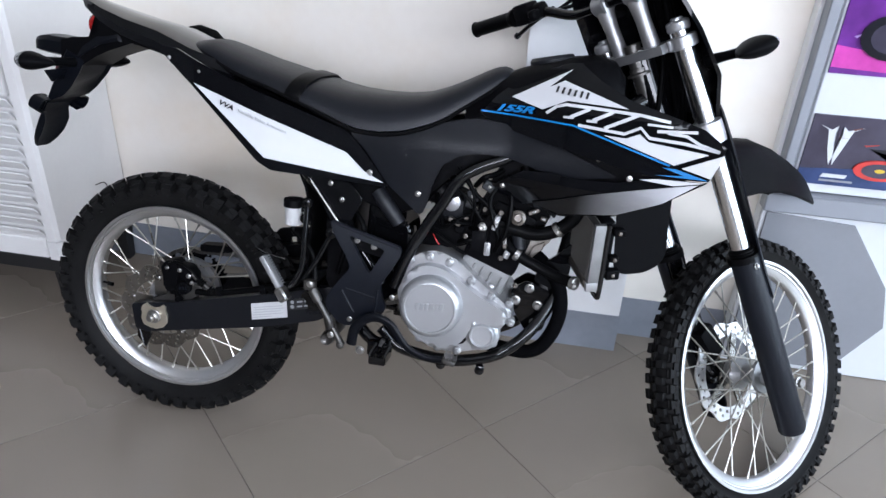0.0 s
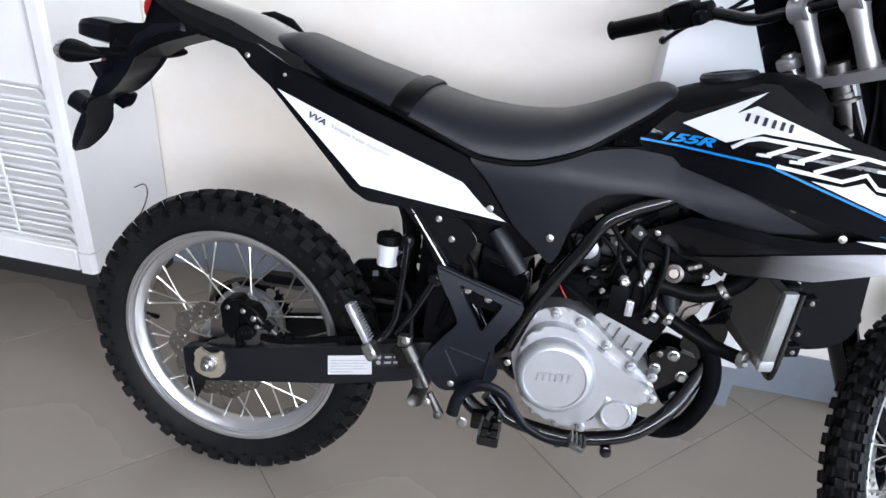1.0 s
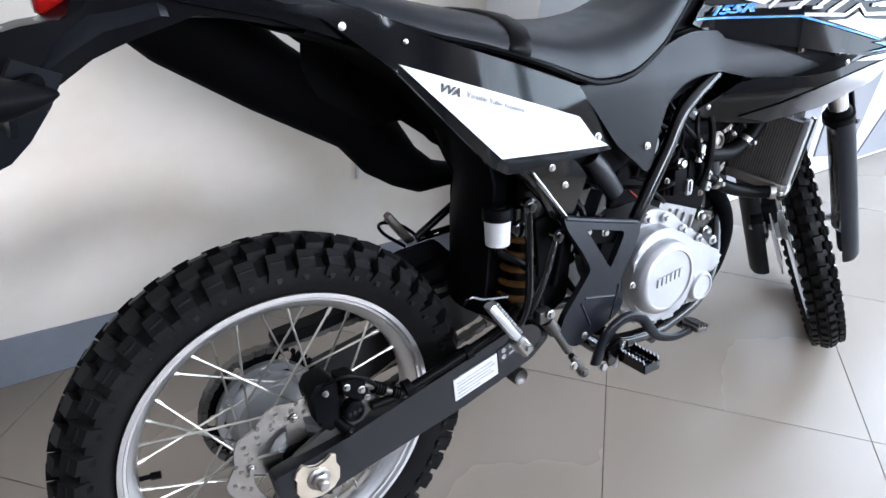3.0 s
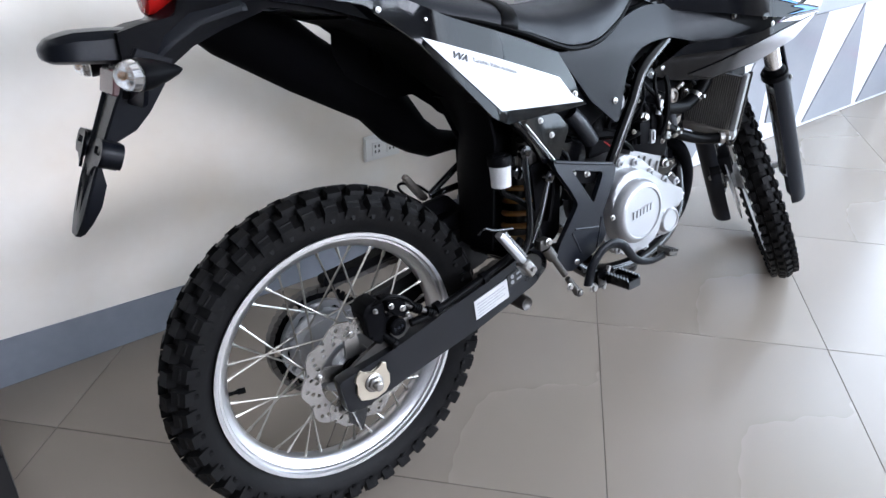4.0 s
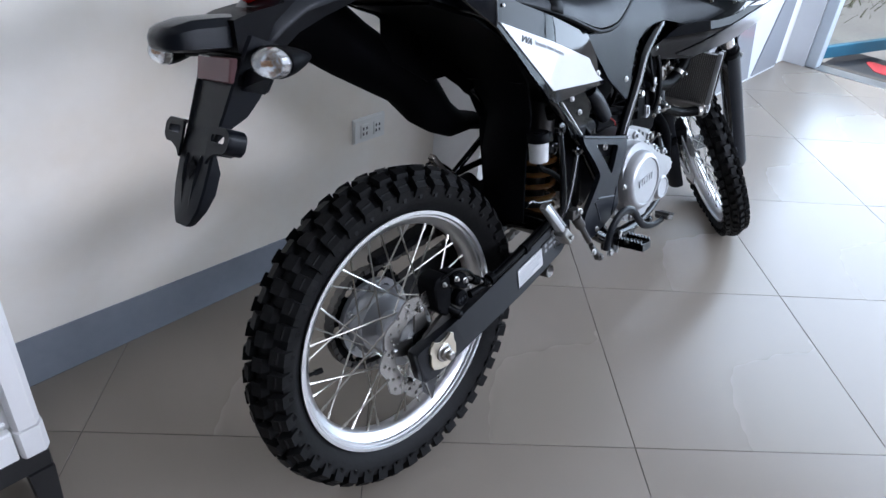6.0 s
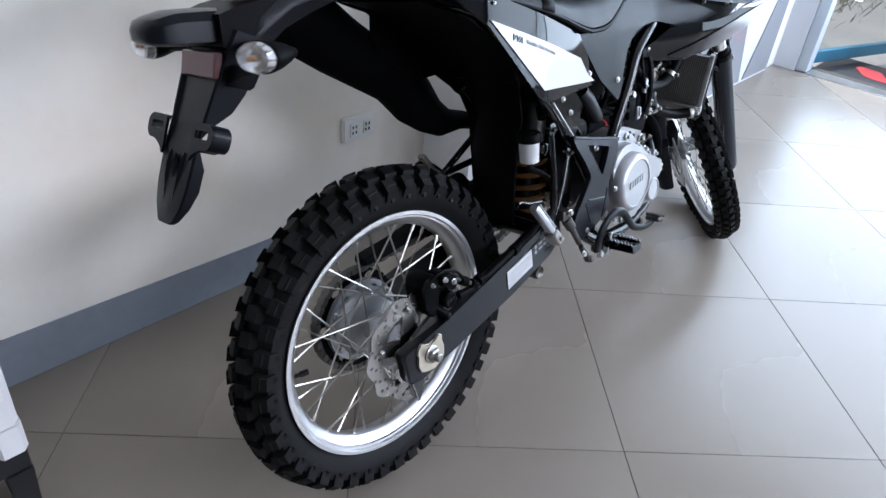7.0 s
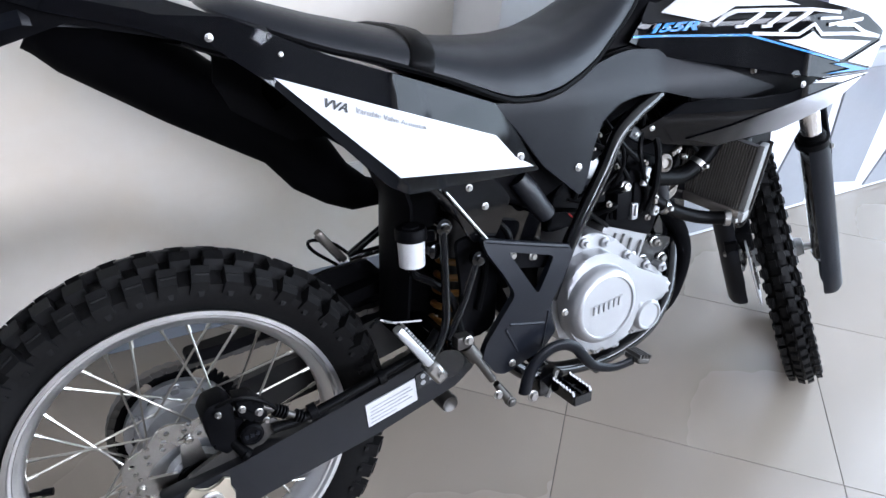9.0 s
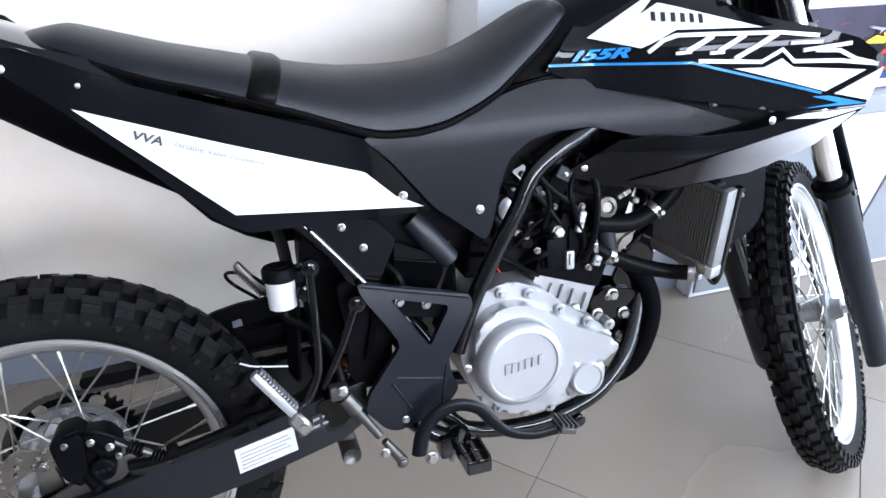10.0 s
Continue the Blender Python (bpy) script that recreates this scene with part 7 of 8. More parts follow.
def exhaust():
    bm = mesh()
    tube(bm, [(0.865, 0.0, 0.565), (0.905, -0.015, 0.540), (0.940, -0.035, 0.505), (0.954, -0.045, 0.450), (0.943, -0.045, 0.390), (0.913, -0.042, 0.342), (0.86, -0.03, 0.325), (0.74, 0.01, 0.33), (0.62, 0.06, 0.40), (0.52, 0.11, 0.52), (0.45, 0.135, 0.60)], [0.0165] * 11, 16, 6)
    part("header_pipe", bm, M["muffler"], motorcycle, "matt black exhaust header pipe")
    bm = mesh()
    secs = []
    for x, z, a, b in ((0.47, 0.592, 0.020, 0.020), (0.42, 0.610, 0.028, 0.026), (0.36, 0.618, 0.038, 0.036), (0.318, 0.645, 0.044, 0.044), (0.275, 0.690, 0.054, 0.058), (0.235, 0.745, 0.068, 0.076), (0.10, 0.838, 0.068, 0.086), (-0.03, 0.918, 0.066, 0.080), (-0.062, 0.936, 0.060, 0.070), (-0.075, 0.944, 0.050, 0.055)):
        n = V((0.56, 0, 0.83))
        top, low = (0.036 if 0.0 < x < 0.24 else 0.0), (0.022 if b > 0.06 else 0.008)
        b -= (top + low) / 2
        secs.append([V((x, 0.168, z)) + n * ((low - top) / 2) + V((0, a * math.cos(tau * k / 28), 0)) + n * (b * math.sin(tau * k / 28)) for k in range(28)])
    rings(bm, secs)
    can = part("muffler", bm, M["muffler"], motorcycle, "long matt black muffler", angle=50)
    bm = mesh()
    rod(bm, (-0.07, 0.168, 0.942), (-0.10, 0.168, 0.962), 0.018, 16)
    part("muffler_outlet", bm, M["iron"], can)
    bm = mesh()
    prism(bm, rounded([(0.20, 0.85), (0.225, 0.835), (0.235, 0.80), (0.215, 0.79), (0.195, 0.82)], 0.006, 2), 0.100, 0.107, 0.001)
    part("muffler_hanger", bm, M["frame"], can)
    # inner splash guard ahead of the rear wheel
    bm = mesh()
    secs = []
    for x, z, w in ((0.345, 0.43, 0.054), (0.352, 0.50, 0.056), (0.358, 0.58, 0.060), (0.35, 0.66, 0.056), (0.32, 0.74, 0.072), (0.25, 0.82, 0.10), (0.16, 0.88, 0.10), (0.06, 0.915, 0.098)):
        shift = 0.016 if z < 0.6 else -0.01 if z < 0.75 else 0.0
        secs.append([(x - 0.012 * (1 - t * t), shift + w * t, z) for t in np.linspace(-1, 1, 9)] + [(x + 0.005 - 0.012 * (1 - t * t), shift + w * t, z + 0.003) for t in np.linspace(1, -1, 9)])
    rings(bm, secs)
    part("splash_guard", bm, M["matt_black"], motorcycle, "black plastic splash guard ahead of the rear wheel")
    # inner skirt of the fender beside the muffler, open above the muffler's foot
    bm = mesh()
    shell(bm, [(0.074, 0.945), (0.084, 0.918), (0.132, 0.880), (0.128, 0.845), (0.15, 0.80), (0.235, 0.745), (0.287, 0.745), (0.329, 0.714), (0.343, 0.699), (0.358, 0.690), (0.381, 0.641), (0.40, 0.60), (0.42, 0.60), (0.43, 0.72), (0.40, 0.82), (0.28, 0.88), (0.15, 0.935)], lambda x, z: 0.100, 0.004, [], grid=0.03)
    part("fender_skirt", bm, M["matt_black"], motorcycle, "black inner skirt of the rear fender")


exhaust()


def radiator():
    mm = Matrix.Translation((0.985, -0.078, 0.622)) @ Matrix.Rotation(radians(18), 4, "Z") @ Matrix.Rotation(radians(11), 4, "X") @ Matrix.Rotation(radians(-4), 4, "Y")
    bm = mesh()
    box(bm, (0, 0, 0), (0.014, 0.130, 0.130), mm)
    core = part("radiator", bm, M["iron"], motorcycle, "radiator with fine upright fins and silver side tank")
    for i in range(25):
        bm = mesh()
        box(bm, (0, -0.06 + 0.005 * i, 0), (0.022, 0.0015, 0.126), mm)
        part("fin", bm, M["fin"], core)
    bm = mesh()
    box(bm, (0.0, 0.0, -0.071), (0.030, 0.136, 0.020), mm, 0.007, 3)
    part("radiator_tank", bm, M["dull"], core, "dull grey radiator end tank")
    bm = mesh()
    box(bm, (0.002, -0.070, -0.002), (0.024, 0.012, 0.146), mm, 0.003, 2)
    side_tank = part("radiator_side", bm, M["hub"], core, "silver radiator side tank")
    bm = mesh()
    box(bm, (0.0, -0.072, -0.072), (0.027, 0.013, 0.022), mm, 0.005, 2)
    part("tank_corner", bm, M["cast"], side_tank)
    # black stay of the fan that runs down outside the core and ends in a hook
    bm = mesh()
    tube(bm, [mm @ V(p) for p in ((0.019, -0.074, 0.072), (0.019, -0.074, 0.0), (0.019, -0.074, -0.060), (0.019, -0.072, -0.088), (0.020, -0.066, -0.104), (0.008, -0.060, -0.090), (0.002, -0.052, -0.076))], [0.0055, 0.0055, 0.0055, 0.0055, 0.0055, 0.0045, 0.004], 10, 5)
    part("fan_stay", bm, M["frame"], core, "black fan stay with a hooked foot")
    bm = mesh()
    box(bm, (0.034, 0.020, 0.0), (0.034, 0.110, 0.118), mm, 0.010, 3)
    part("fan_housing", bm, M["matt_black"], core, "black fan housing")
    for y, z, sx, sz in ((-0.050, -0.055, 0.030, 0.024), (-0.052, 0.045, 0.026, 0.016), (-0.046, -0.020, 0.020, 0.014)):
        bm = mesh()
        box(bm, (0.050, y, z), (sx, 0.020, sz), mm, 0.003)
        plug = part("fan_connector", bm, M["matt_black"], core)
        bm = mesh()
        bolt(bm, mm @ V((0.050, y - 0.010, z)), r=0.0032, h=0.004)
        part("connector_bolt", bm, M["dull"], plug)
    # duct blade that hangs below the shroud and guides air to the core
    bm = mesh()
    duct = rounded([(1.040, 0.700), (1.12, 0.742), (1.150, 0.758), (1.153, 0.690), (1.158, 0.605), (1.146, 0.582), (1.118, 0.564), (1.075, 0.557), (1.052, 0.566)], 0.012, 3)
    shell(bm, duct, lambda x, z: -0.088 + 0.25 * (x - 1.04), 0.004, [], grid=0.02)
    part("air_duct", bm, M["matt_black"], core, "satin black air duct blade")
    # hoses
    for pts, r in (
        ([(0.800, -0.045, 0.625), (0.815, -0.075, 0.600), (0.845, -0.088, 0.575), (0.880, -0.09, 0.558), (0.915, -0.095, 0.545), (0.945, -0.105, 0.538), (0.972, -0.125, 0.538)], 0.0125),
        ([(0.815, -0.085, 0.632), (0.88, -0.085, 0.624), (0.925, -0.085, 0.64), (0.952, -0.088, 0.665), (0.968, -0.092, 0.70)], 0.015),
    ):
        bm = mesh()
        tube(bm, pts, r, 14, 6)
        h = part("coolant_hose", bm, M["hose"], motorcycle, "black coolant hose")
        for q, q2 in ((pts[2], pts[3]), (pts[-1], pts[-2])):
            d = (V(q2) - V(q)).normalized()
            bm = mesh()
            lathe(bm, [(r, -0.006), (r + 0.0022, -0.005), (r + 0.0022, 0.005), (r, 0.006)], basis(q, d), 16)
            box(bm, (0.0, 0.0, 0.0), (0.008, 0.014, 0.008), Matrix.Translation(V(q) + V((0, -r - 0.003, 0))), 0.001)
            part("hose_clamp", bm, M["steel"], h)


radiator()


def engine():
    case = [(0.588, 0.447), (0.588, 0.50), (0.608, 0.535), (0.642, 0.558), (0.675, 0.563), (0.722, 0.545), (0.755, 0.515), (0.807, 0.478), (0.843, 0.452), (0.852, 0.43), (0.830, 0.405), (0.818, 0.375), (0.79, 0.346), (0.735, 0.328), (0.698, 0.328), (0.655, 0.336), (0.612, 0.372)]
    bm = mesh()
    prism(bm, rounded(case, 0.01, 2), -0.098, 0.10, 0.008, 2)
    e = part("engine", bm, M["cast"], motorcycle, "silver single-cylinder engine")
    # clutch cover with its flat round face
    cover = [(0.602, 0.447), (0.604, 0.495), (0.626, 0.525), (0.655, 0.535), (0.69, 0.532), (0.725, 0.512), (0.765, 0.484), (0.812, 0.462), (0.838, 0.447), (0.842, 0.43), (0.822, 0.405), (0.788, 0.418), (0.765, 0.405), (0.75, 0.372), (0.725, 0.348), (0.68, 0.345), (0.64, 0.365), (0.612, 0.40)]
    bm = mesh()
    prism(bm, rounded(cover, 0.012, 3), -0.126, -0.090, 0.009, 3)
    c = part("clutch_cover", bm, M["alloy"], e, "silver painted clutch cover")
    bm = mesh()
    lathe(bm, [(0.072, -0.004), (0.070, 0.014), (0.064, 0.0225), (0.0585, 0.0265), (0.0555, 0.0265), (0.054, 0.0235), (0.0, 0.0235)], basis((0.671, -0.124, 0.444), (0.0, -1, 0.0)), 64)
    lid = part("clutch_lid", bm, M["alloy"], c, "flat round clutch lid with a raised rim")
    for i in range(6):
        bm = mesh()
        x = 0.640 + 0.0108 * i
        z = 0.444 + 0.0014 * i
        prism(bm, [(x, z - 0.008), (x + 0.0075, z - 0.007), (x + 0.0085, z + 0.009), (x + 0.001, z + 0.008)], -0.1503, -0.147, 0.0006)
        part("raised_mark", bm, M["alloy"], lid)
    bm = mesh()
    lathe(bm, [(0.040, 0), (0.038, 0.016), (0.031, 0.021), (0.029, 0.030), (0.026, 0.033), (0.0235, 0.033), (0.022, 0.0305), (0.0, 0.0305)], basis((0.789, -0.098, 0.388), (0.0, -1, 0)), 32)
    part("oil_filter_cap", bm, M["alloy"], e, "small round oil filter cap")
    bm = mesh()
    lathe(bm, [(0.017, -0.02), (0.017, 0.0), (0.013, 0.004), (0.012, 0.010), (0.0, 0.011)], basis((0.738, -0.112, 0.372), (0, -1, 0)), 20)
    part("oil_drain_plug", bm, M["hose"], e, "dark plug beside the clutch lid")
    bm = mesh()
    tube(bm, [(0.765, -0.108, 0.43), (0.77, -0.115, 0.412), (0.778, -0.112, 0.40)], 0.013, 12, 3)
    part("filter_boss", bm, M["alloy"], e)
    for x, z in ((0.612, 0.535), (0.655, 0.548), (0.70, 0.54), (0.752, 0.505), (0.80, 0.475), (0.840, 0.462), (0.848, 0.42), (0.815, 0.365), (0.776, 0.352), (0.735, 0.335), (0.69, 0.336), (0.645, 0.352), (0.778, 0.42), (0.81, 0.392)):
        bm = mesh()
        lathe(bm, [(0.0095, -0.02), (0.0095, 0.0), (0.007, 0.002)], basis((x, -0.103, z), (0, -1, 0)), 12)
        bolt(bm, (x, -0.104, z), r=0.0048, h=0.006, washer=False)
        part("case_bolt", bm, M["cast"], e)
    bm = mesh()
    lathe(bm, [(0.0175, 0), (0.0175, 0.006), (0.014, 0.008), (0.014, 0.015), (0.009, 0.017), (0.0, 0.017)], basis((0.700, -0.052, 0.534), (0, -0.9, 0.35)), 20)
    lathe(bm, [(0.018, -0.03), (0.016, 0.0)], basis((0.700, -0.052, 0.534), (0, -0.9, 0.35)), 20)
    part("oil_filler_cap", bm, M["dull"], e, "worn oil filler cap")
    # cylinder and head, tilted forwards
    mm = Matrix.Translation((0.770, -0.005, 0.505)) @ Matrix.Rotation(radians(20), 4, "Y")
    bm = mesh()
    box(bm, (0, 0, 0.02), (0.115, 0.125, 0.085), mm, 0.010, 2)
    cyl = part("cylinder", bm, M["hub"], e, "bare aluminium cylinder")
    for dx, tall, lift in ((-0.046, 0.030, 0.002), (-0.026, 0.036, 0.006), (-0.006, 0.032, 0.010), (0.016, 0.036, 0.004), (0.042, 0.030, 0.006)):
        bm = mesh()
        box(bm, (dx, -0.062, lift), (0.0045, 0.012, tall), mm, 0.0015)
        part("cylinder_rib", bm, M["hub"], cyl)
    for dx, dz, r in ((-0.036, -0.006, 0.009), (0.005, -0.014, 0.011), (0.030, -0.010, 0.008)):
        bm = mesh()
        lathe(bm, [(r + 0.003, -0.006), (r, 0.006), (r - 0.003, 0.008), (0.0, 0.008)], basis(mm @ V((dx, -0.062, dz)), (0, -1, 0)), 16)
        part("cylinder_boss", bm, M["cast"], cyl)
    bm = mesh()
    box(bm, (0, 0, 0.080), (0.125, 0.132, 0.10), mm, 0.012, 2)
    box(bm, (0.005, 0, 0.15), (0.105, 0.11, 0.05), mm, 0.016, 2)
    box(bm, (-0.02, -0.062, 0.11), (0.06, 0.02, 0.06), mm, 0.006, 2)
    head = part("cylinder_head", bm, M["matt_black"], e, "dark cylinder head")
    bm = mesh()
    lathe(bm, [(0.0165, 0), (0.0165, 0.010), (0.010, 0.013), (0.008, 0.009), (0.0, 0.009)], basis((0.838, -0.082, 0.655), (0, -1, 0.1)), 22)
    part("thermostat_cap", bm, M["dull"], head, "round bare thermostat cap")
    for x, y, z in ((0.727, -0.075, 0.597), (0.745, -0.07, 0.66), (0.80, -0.08, 0.66), (0.81, -0.085, 0.56), (0.848, -0.08, 0.50)):
        bm = mesh()
        bolt(bm, (x, y, z), r=0.0045, h=0.006)
        part("head_bolt", bm, M["dull"], head)
    bm = mesh()
    box(bm, (0.757, -0.068, 0.590), (0.034, 0.03, 0.05), None, 0.006, 2)
    box(bm, (0.80, -0.070, 0.605), (0.045, 0.025, 0.05), None, 0.006, 2)
    block = part("sensor_block", bm, M["matt_black"], head)
    bm = mesh()
    box(bm, (0.778, -0.082, 0.577), (0.014, 0.012, 0.030), None, 0.003, 2)
    box(bm, (0.778, -0.089, 0.580), (0.006, 0.006, 0.020), None, 0.001)
    part("sensor_clip", bm, M["cast"], block, "small silver sensor clip")
    bm = mesh()
    lathe(bm, [(0.0115, 0.0), (0.0115, 0.005), (0.008, 0.007), (0.008, 0.012), (0.005, 0.013), (0.0, 0.011)], basis((0.762, -0.072, 0.622), (0, -1, 0.1)), 6)
    part("head_bolt", bm, M["steel"], head, "large bright head bolt")
    # bare casting of the head that shows between hoses
    bm = mesh()
    prism(bm, rounded([(0.850, 0.560), (0.862, 0.600), (0.905, 0.628), (0.925, 0.632), (0.912, 0.606), (0.890, 0.580), (0.872, 0.556)], 0.006, 2), -0.062, -0.050, 0.004, 2)
    prism(bm, rounded([(0.868, 0.565), (0.876, 0.590), (0.902, 0.606), (0.898, 0.585)], 0.004, 2), -0.068, -0.060, 0.002)
    part("exhaust_port", bm, M["dull"], head, "dull bare exhaust port casting")
    # throttle body, wiring and small lines between engine and frame
    bm = mesh()
    tube(bm, [(0.60, 0.0, 0.69), (0.66, 0.0, 0.675), (0.72, 0.0, 0.655), (0.76, 0.0, 0.635)], [0.034, 0.032, 0.028, 0.026], 16, 4)
    box(bm, (0.69, -0.03, 0.66), (0.05, 0.05, 0.06), None, 0.008, 2)
    part("throttle_body", bm, M["grey_plastic"], motorcycle, "dark throttle body")
    bm = mesh()
    lathe(bm, [(0.02, 0), (0.02, 0.006), (0.014, 0.009), (0.0, 0.009)], basis((0.688, -0.062, 0.668), (0, -1, 0)), 20)
    part("throttle_wheel", bm, M["cast"], motorcycle)
    for pts, r, mt in (
        ([(0.62, -0.05, 0.60), (0.66, -0.085, 0.60), (0.70, -0.085, 0.575), (0.73, -0.07, 0.555)], 0.004, "hose"),
        ([(0.652, -0.060, 0.590), (0.660, -0.068, 0.580), (0.668, -0.066, 0.568)], 0.0014, "red_wire"),
        ([(0.70, -0.08, 0.75), (0.74, -0.09, 0.70), (0.785, -0.09, 0.66), (0.80, -0.085, 0.61)], 0.005, "hose"),
        ([(0.80, -0.07, 0.74), (0.82, -0.088, 0.69), (0.815, -0.095, 0.62), (0.80, -0.09, 0.575)], 0.006, "hose"),
        ([(0.66, -0.07, 0.72), (0.72, -0.085, 0.69), (0.76, -0.085, 0.64)], 0.004, "hose"),
        ([(0.41, -0.09, 0.66), (0.45, -0.1, 0.61), (0.46, -0.1, 0.55), (0.445, -0.1, 0.48)], 0.005, "hose"),
        ([(0.47, -0.08, 0.63), (0.50, -0.10, 0.60), (0.505, -0.1, 0.55)], 0.006, "hose"),
    ):
        bm = mesh()
        tube(bm, pts, r, 8, 6)
        part("hose_line", bm, M[mt], motorcycle)
    bm = mesh()
    tube(bm, [(0.835, -0.075, 0.645), (0.842, -0.078, 0.615), (0.848, -0.080, 0.585)], [0.017, 0.0155, 0.014], 14, 4)
    part("coolant_elbow", bm, M["grey_plastic"], motorcycle)
    # pivot casting, and an added black filler block behind the heel guard
    bm = mesh()
    prism(bm, rounded([(0.50, 0.65), (0.60, 0.60), (0.60, 0.45), (0.54, 0.40), (0.495, 0.46)], 0.015, 2), -0.06, 0.06, 0.006)
    part("pivot_casting", bm, M["frame"], motorcycle, "black frame casting round the swingarm pivot")
    # block added to keep the space beyond the shock dark
    bm = mesh()
    prism(bm, rounded([(0.375, 0.44), (0.372, 0.62), (0.40, 0.68), (0.52, 0.68), (0.53, 0.46), (0.45, 0.41)], 0.02, 3), 0.030, 0.095, 0.008, 2)
    part("filler_block", bm, M["matt_black"], motorcycle, "black filler block added beyond the shock absorber")
    # black backing added to darken the space between frame and engine, and tank underside
    bm = mesh()
    prism(bm, rounded([(0.61, 0.555), (0.632, 0.635), (0.665, 0.652), (0.752, 0.640), (0.765, 0.715), (0.80, 0.79), (0.93, 0.80), (0.935, 0.71), (0.905, 0.66), (0.885, 0.60), (0.86, 0.54), (0.80, 0.60), (0.70, 0.56)], 0.02, 3), -0.05, 0.05, 0.01, 2)
    part("engine_backing", bm, M["matt_black"], motorcycle, "black backing added to fill the space above the engine")
    bm = mesh()
    prism(bm, rounded([(0.86, 0.715), (0.86, 0.83), (1.0, 0.86), (1.10, 0.82), (1.08, 0.755), (0.98, 0.71)], 0.02, 3), -0.115, 0.115, 0.012, 2)
    part("tank_underside", bm, M["matt_black"], motorcycle, "black tank underside between the shrouds")
    # small black boxes and lines round the cylinder head
    # box added to darken the gap between engine and radiator
    bm = mesh()
    box(bm, (0.930, -0.03, 0.705), (0.045, 0.11, 0.075), None, 0.012, 2)
    part("filler_box", bm, M["matt_black"], motorcycle, "black filler box added behind the radiator")
    rng = random.Random(21)
    for k in range(14):
        x, z = rng.uniform(0.66, 0.88), rng.uniform(0.58, 0.76)
        if x > 0.80 and z < 0.62:
            continue
        bm = mesh()
        a = rng.uniform(0, pi)
        dx, dz = 0.035 * math.cos(a), 0.035 * math.sin(a)
        tube(bm, [(x - dx, -0.052, z - dz), (x - 0.3 * dx, -0.068 - 0.012 * rng.random(), z - 0.2 * dz + 0.008), (x + 0.4 * dx, -0.066, z + 0.5 * dz), (x + dx, -0.052, z + dz)], rng.uniform(0.003, 0.0065), 8, 5)
        part("wiring_strand", bm, M["hose"], motorcycle)
        if k % 2:
            bm = mesh()
            box(bm, (x, -0.064, z - 0.012), (0.022, 0.02, 0.016), None, 0.003)
            part("connector", bm, M["matt_black"], motorcycle)
        if k % 3 == 0:
            bm = mesh()
            bolt(bm, (x + 0.012, -0.062, z + 0.014), (0, -1, 0), 0.0042, 0.006)
            part("small_bolt", bm, M["dull"], motorcycle)
    for x, y, z, sx, sz, turn, key in (
        (0.792, -0.092, 0.640, 0.012, 0.034, 15, "cast"), (0.815, -0.094, 0.600, 0.010, 0.028, -8, "dull"), (0.822, -0.090, 0.572, 0.014, 0.018, 20, "cast"), (0.700, -0.075, 0.628, 0.030, 0.012, 25, "dull"),
        (0.735, -0.078, 0.690, 0.022, 0.030, -20, "grey_plastic"), (0.770, -0.082, 0.715, 0.030, 0.022, 30, "grey_plastic"), (0.870, -0.082, 0.672, 0.026, 0.010, -25, "dull"), (0.892, -0.080, 0.658, 0.014, 0.010, 10, "dull"), (0.690, -0.068, 0.700, 0.024, 0.040, -30, "matt_black"),
    ):
        bm = mesh()
        box(bm, (0, 0, 0), (sx, 0.010, sz), Matrix.Translation((x, y, z)) @ Matrix.Rotation(radians(turn), 4, "Y"), 0.002)
        clip = part("clip", bm, M[key], motorcycle)
        bm = mesh()
        bolt(bm, (x, y - 0.005, z), r=0.003, h=0.004)
        part("clip_screw", bm, M["steel"], clip)
    for pts, r in (
        ([(0.705, -0.070, 0.745), (0.730, -0.088, 0.715), (0.742, -0.090, 0.675), (0.735, -0.080, 0.635)], 0.0035),
        ([(0.795, -0.075, 0.735), (0.775, -0.092, 0.690), (0.785, -0.094, 0.645), (0.800, -0.090, 0.605), (0.795, -0.080, 0.570)], 0.0045),
        ([(0.850, -0.078, 0.700), (0.885, -0.092, 0.690), (0.915, -0.090, 0.668)], 0.004),
        ([(0.640, -0.070, 0.620), (0.680, -0.086, 0.612), (0.715, -0.084, 0.640), (0.745, -0.080, 0.655)], 0.003),
    ):
        bm = mesh()
        tube(bm, pts, r, 8, 6)
        part("hose_line", bm, M["hose"], motorcycle)
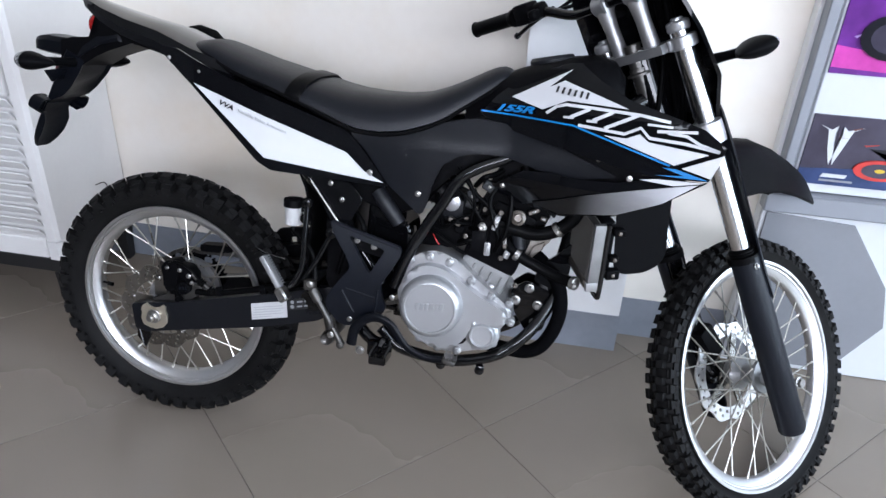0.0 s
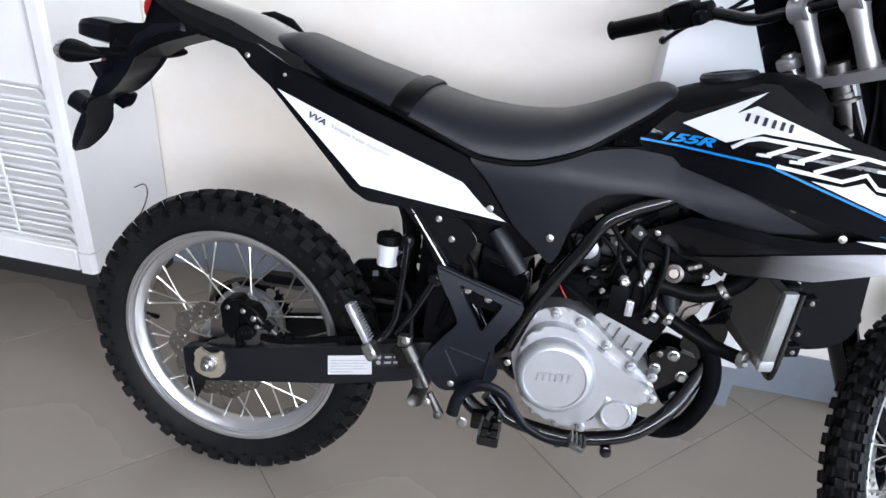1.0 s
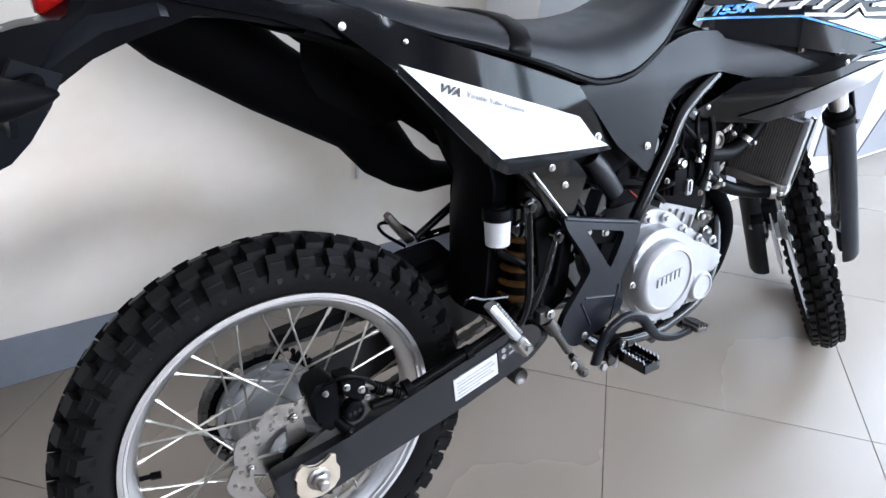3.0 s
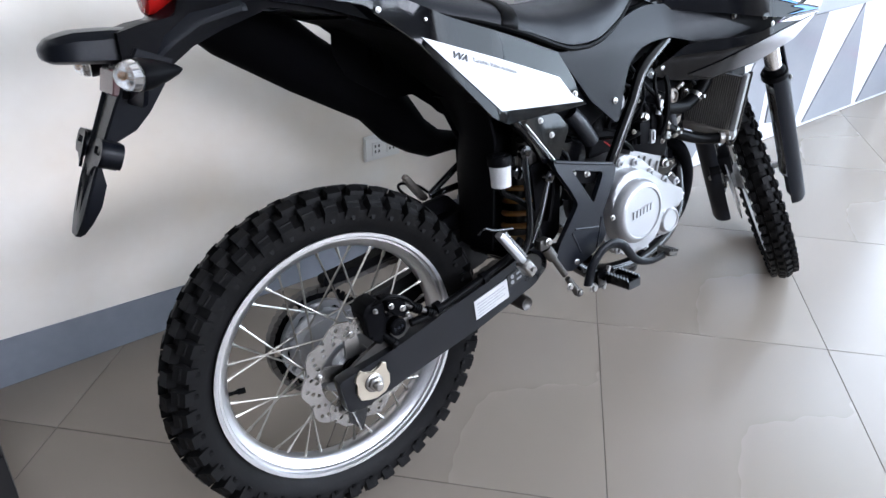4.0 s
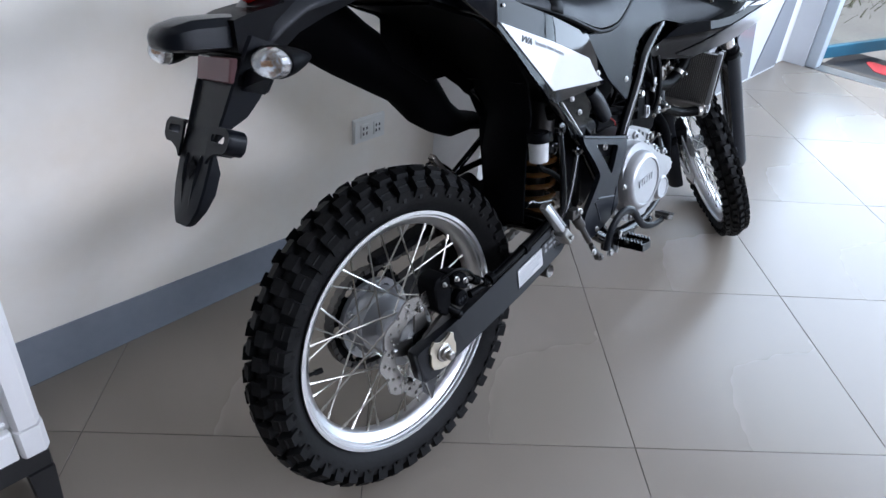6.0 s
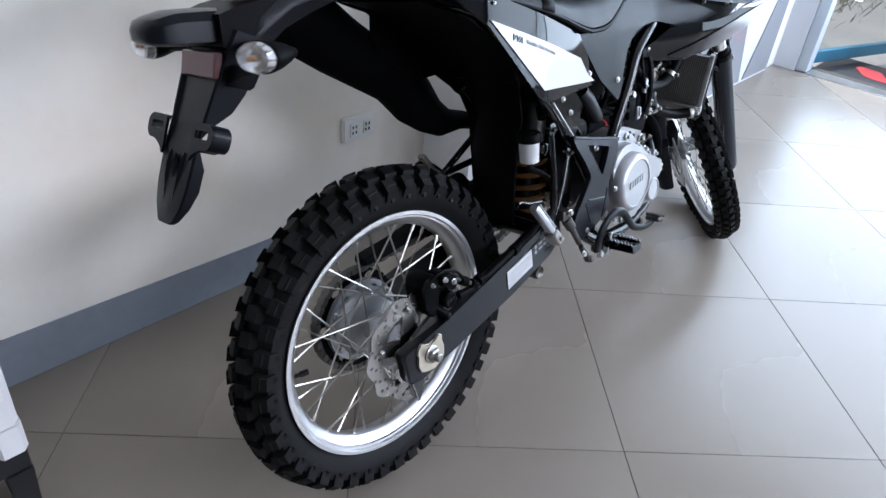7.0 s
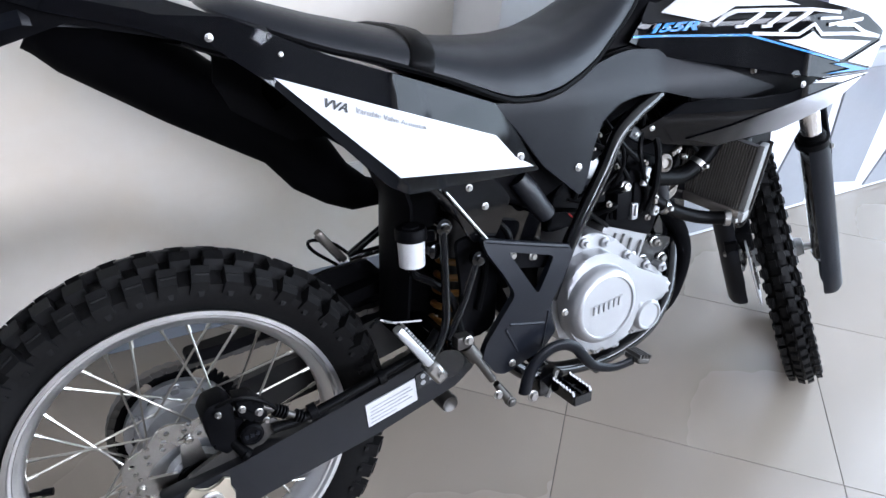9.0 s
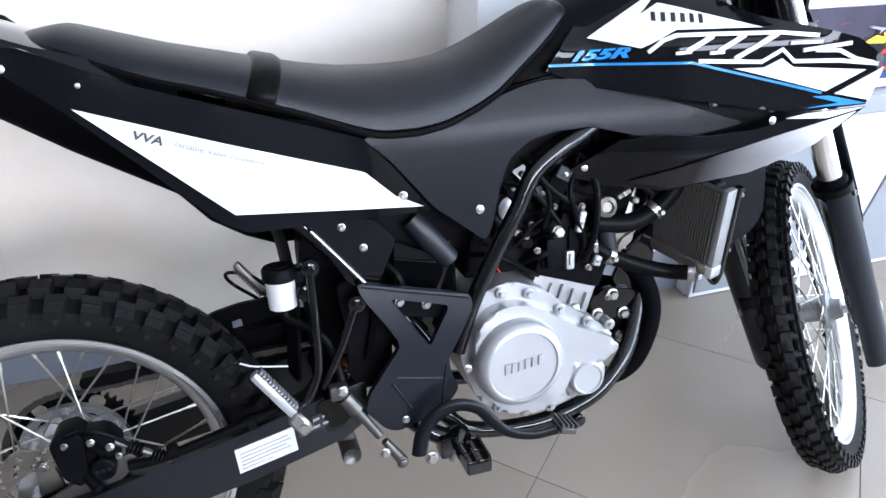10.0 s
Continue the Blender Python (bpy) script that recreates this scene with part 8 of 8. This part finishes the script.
    # skid bar bolts below
    for x in (0.70, 0.79):
        bm = mesh()
        lathe(bm, [(0.006, -0.01), (0.011, -0.008), (0.011, 0.008), (0.006, 0.01)], basis((x, -0.092, 0.292), (0, 1, 0)), 14)
        part("cradle_lug", bm, M["frame"], motorcycle)


engine()


# ---- floor tiles, laid at 45 degrees to the wall ----
def floor_tiles():
    side, joint, thick = 0.600, 0.0017, 0.010
    corner = V((0.8057, 0.1347))
    u, w = V((math.sqrt(0.5), -math.sqrt(0.5))), V((math.sqrt(0.5), math.sqrt(0.5)))
    half = (side - joint) / 2

    def tile_mesh():
        bm = mesh()
        b = 0.0005
        rings(bm, [[(sx * (half - d), sy * (half - d), z) for sx, sy in ((-1, -1), (1, -1), (1, 1), (-1, 1))] for z, d in ((-thick, 0), (-b, 0), (0, b))])
        bmesh.ops.transform(bm, matrix=Matrix.Rotation(radians(-45), 4, "Z"), verts=bm.verts)
        return bm

    whole = bpy.data.meshes.new("tile")
    bm = tile_mesh()
    bm.to_mesh(whole)
    bm.free()
    whole.materials.append(M["tile"])
    lo, hi = (WEST + 0.002, SOUTH + 0.002), (EAST - 0.002, WALL_Y - 0.005)
    for i in range(-14, 14):
        for j in range(-14, 14):
            c = corner + u * (side * (i + 0.5)) + w * (side * (j + 0.5))
            reach = half * math.sqrt(2)
            if c.x + reach < lo[0] or c.x - reach > hi[0] or c.y + reach < lo[1] or c.y - reach > hi[1]:
                continue
            if c.x - reach > lo[0] and c.x + reach < hi[0] and c.y - reach > lo[1] and c.y + reach < hi[1]:
                me = whole
            else:
                bm = tile_mesh()
                for p, n in (((lo[0] - c.x, 0, 0), (-1, 0, 0)), ((hi[0] - c.x, 0, 0), (1, 0, 0)), ((0, lo[1] - c.y, 0), (0, -1, 0)), ((0, hi[1] - c.y, 0), (0, 1, 0))):
                    bmesh.ops.bisect_plane(bm, geom=bm.verts[:] + bm.edges[:] + bm.faces[:], plane_co=p, plane_no=n, clear_outer=True)
                if len(bm.faces) < 3:
                    bm.free()
                    continue
                me = bpy.data.meshes.new("tile")
                bm.to_mesh(me)
                bm.free()
                me.materials.append(M["tile"])
            ob = new("tile", me)
            ob.location = (c.x, c.y, 0.0)
            ob.parent = floor


floor_tiles()
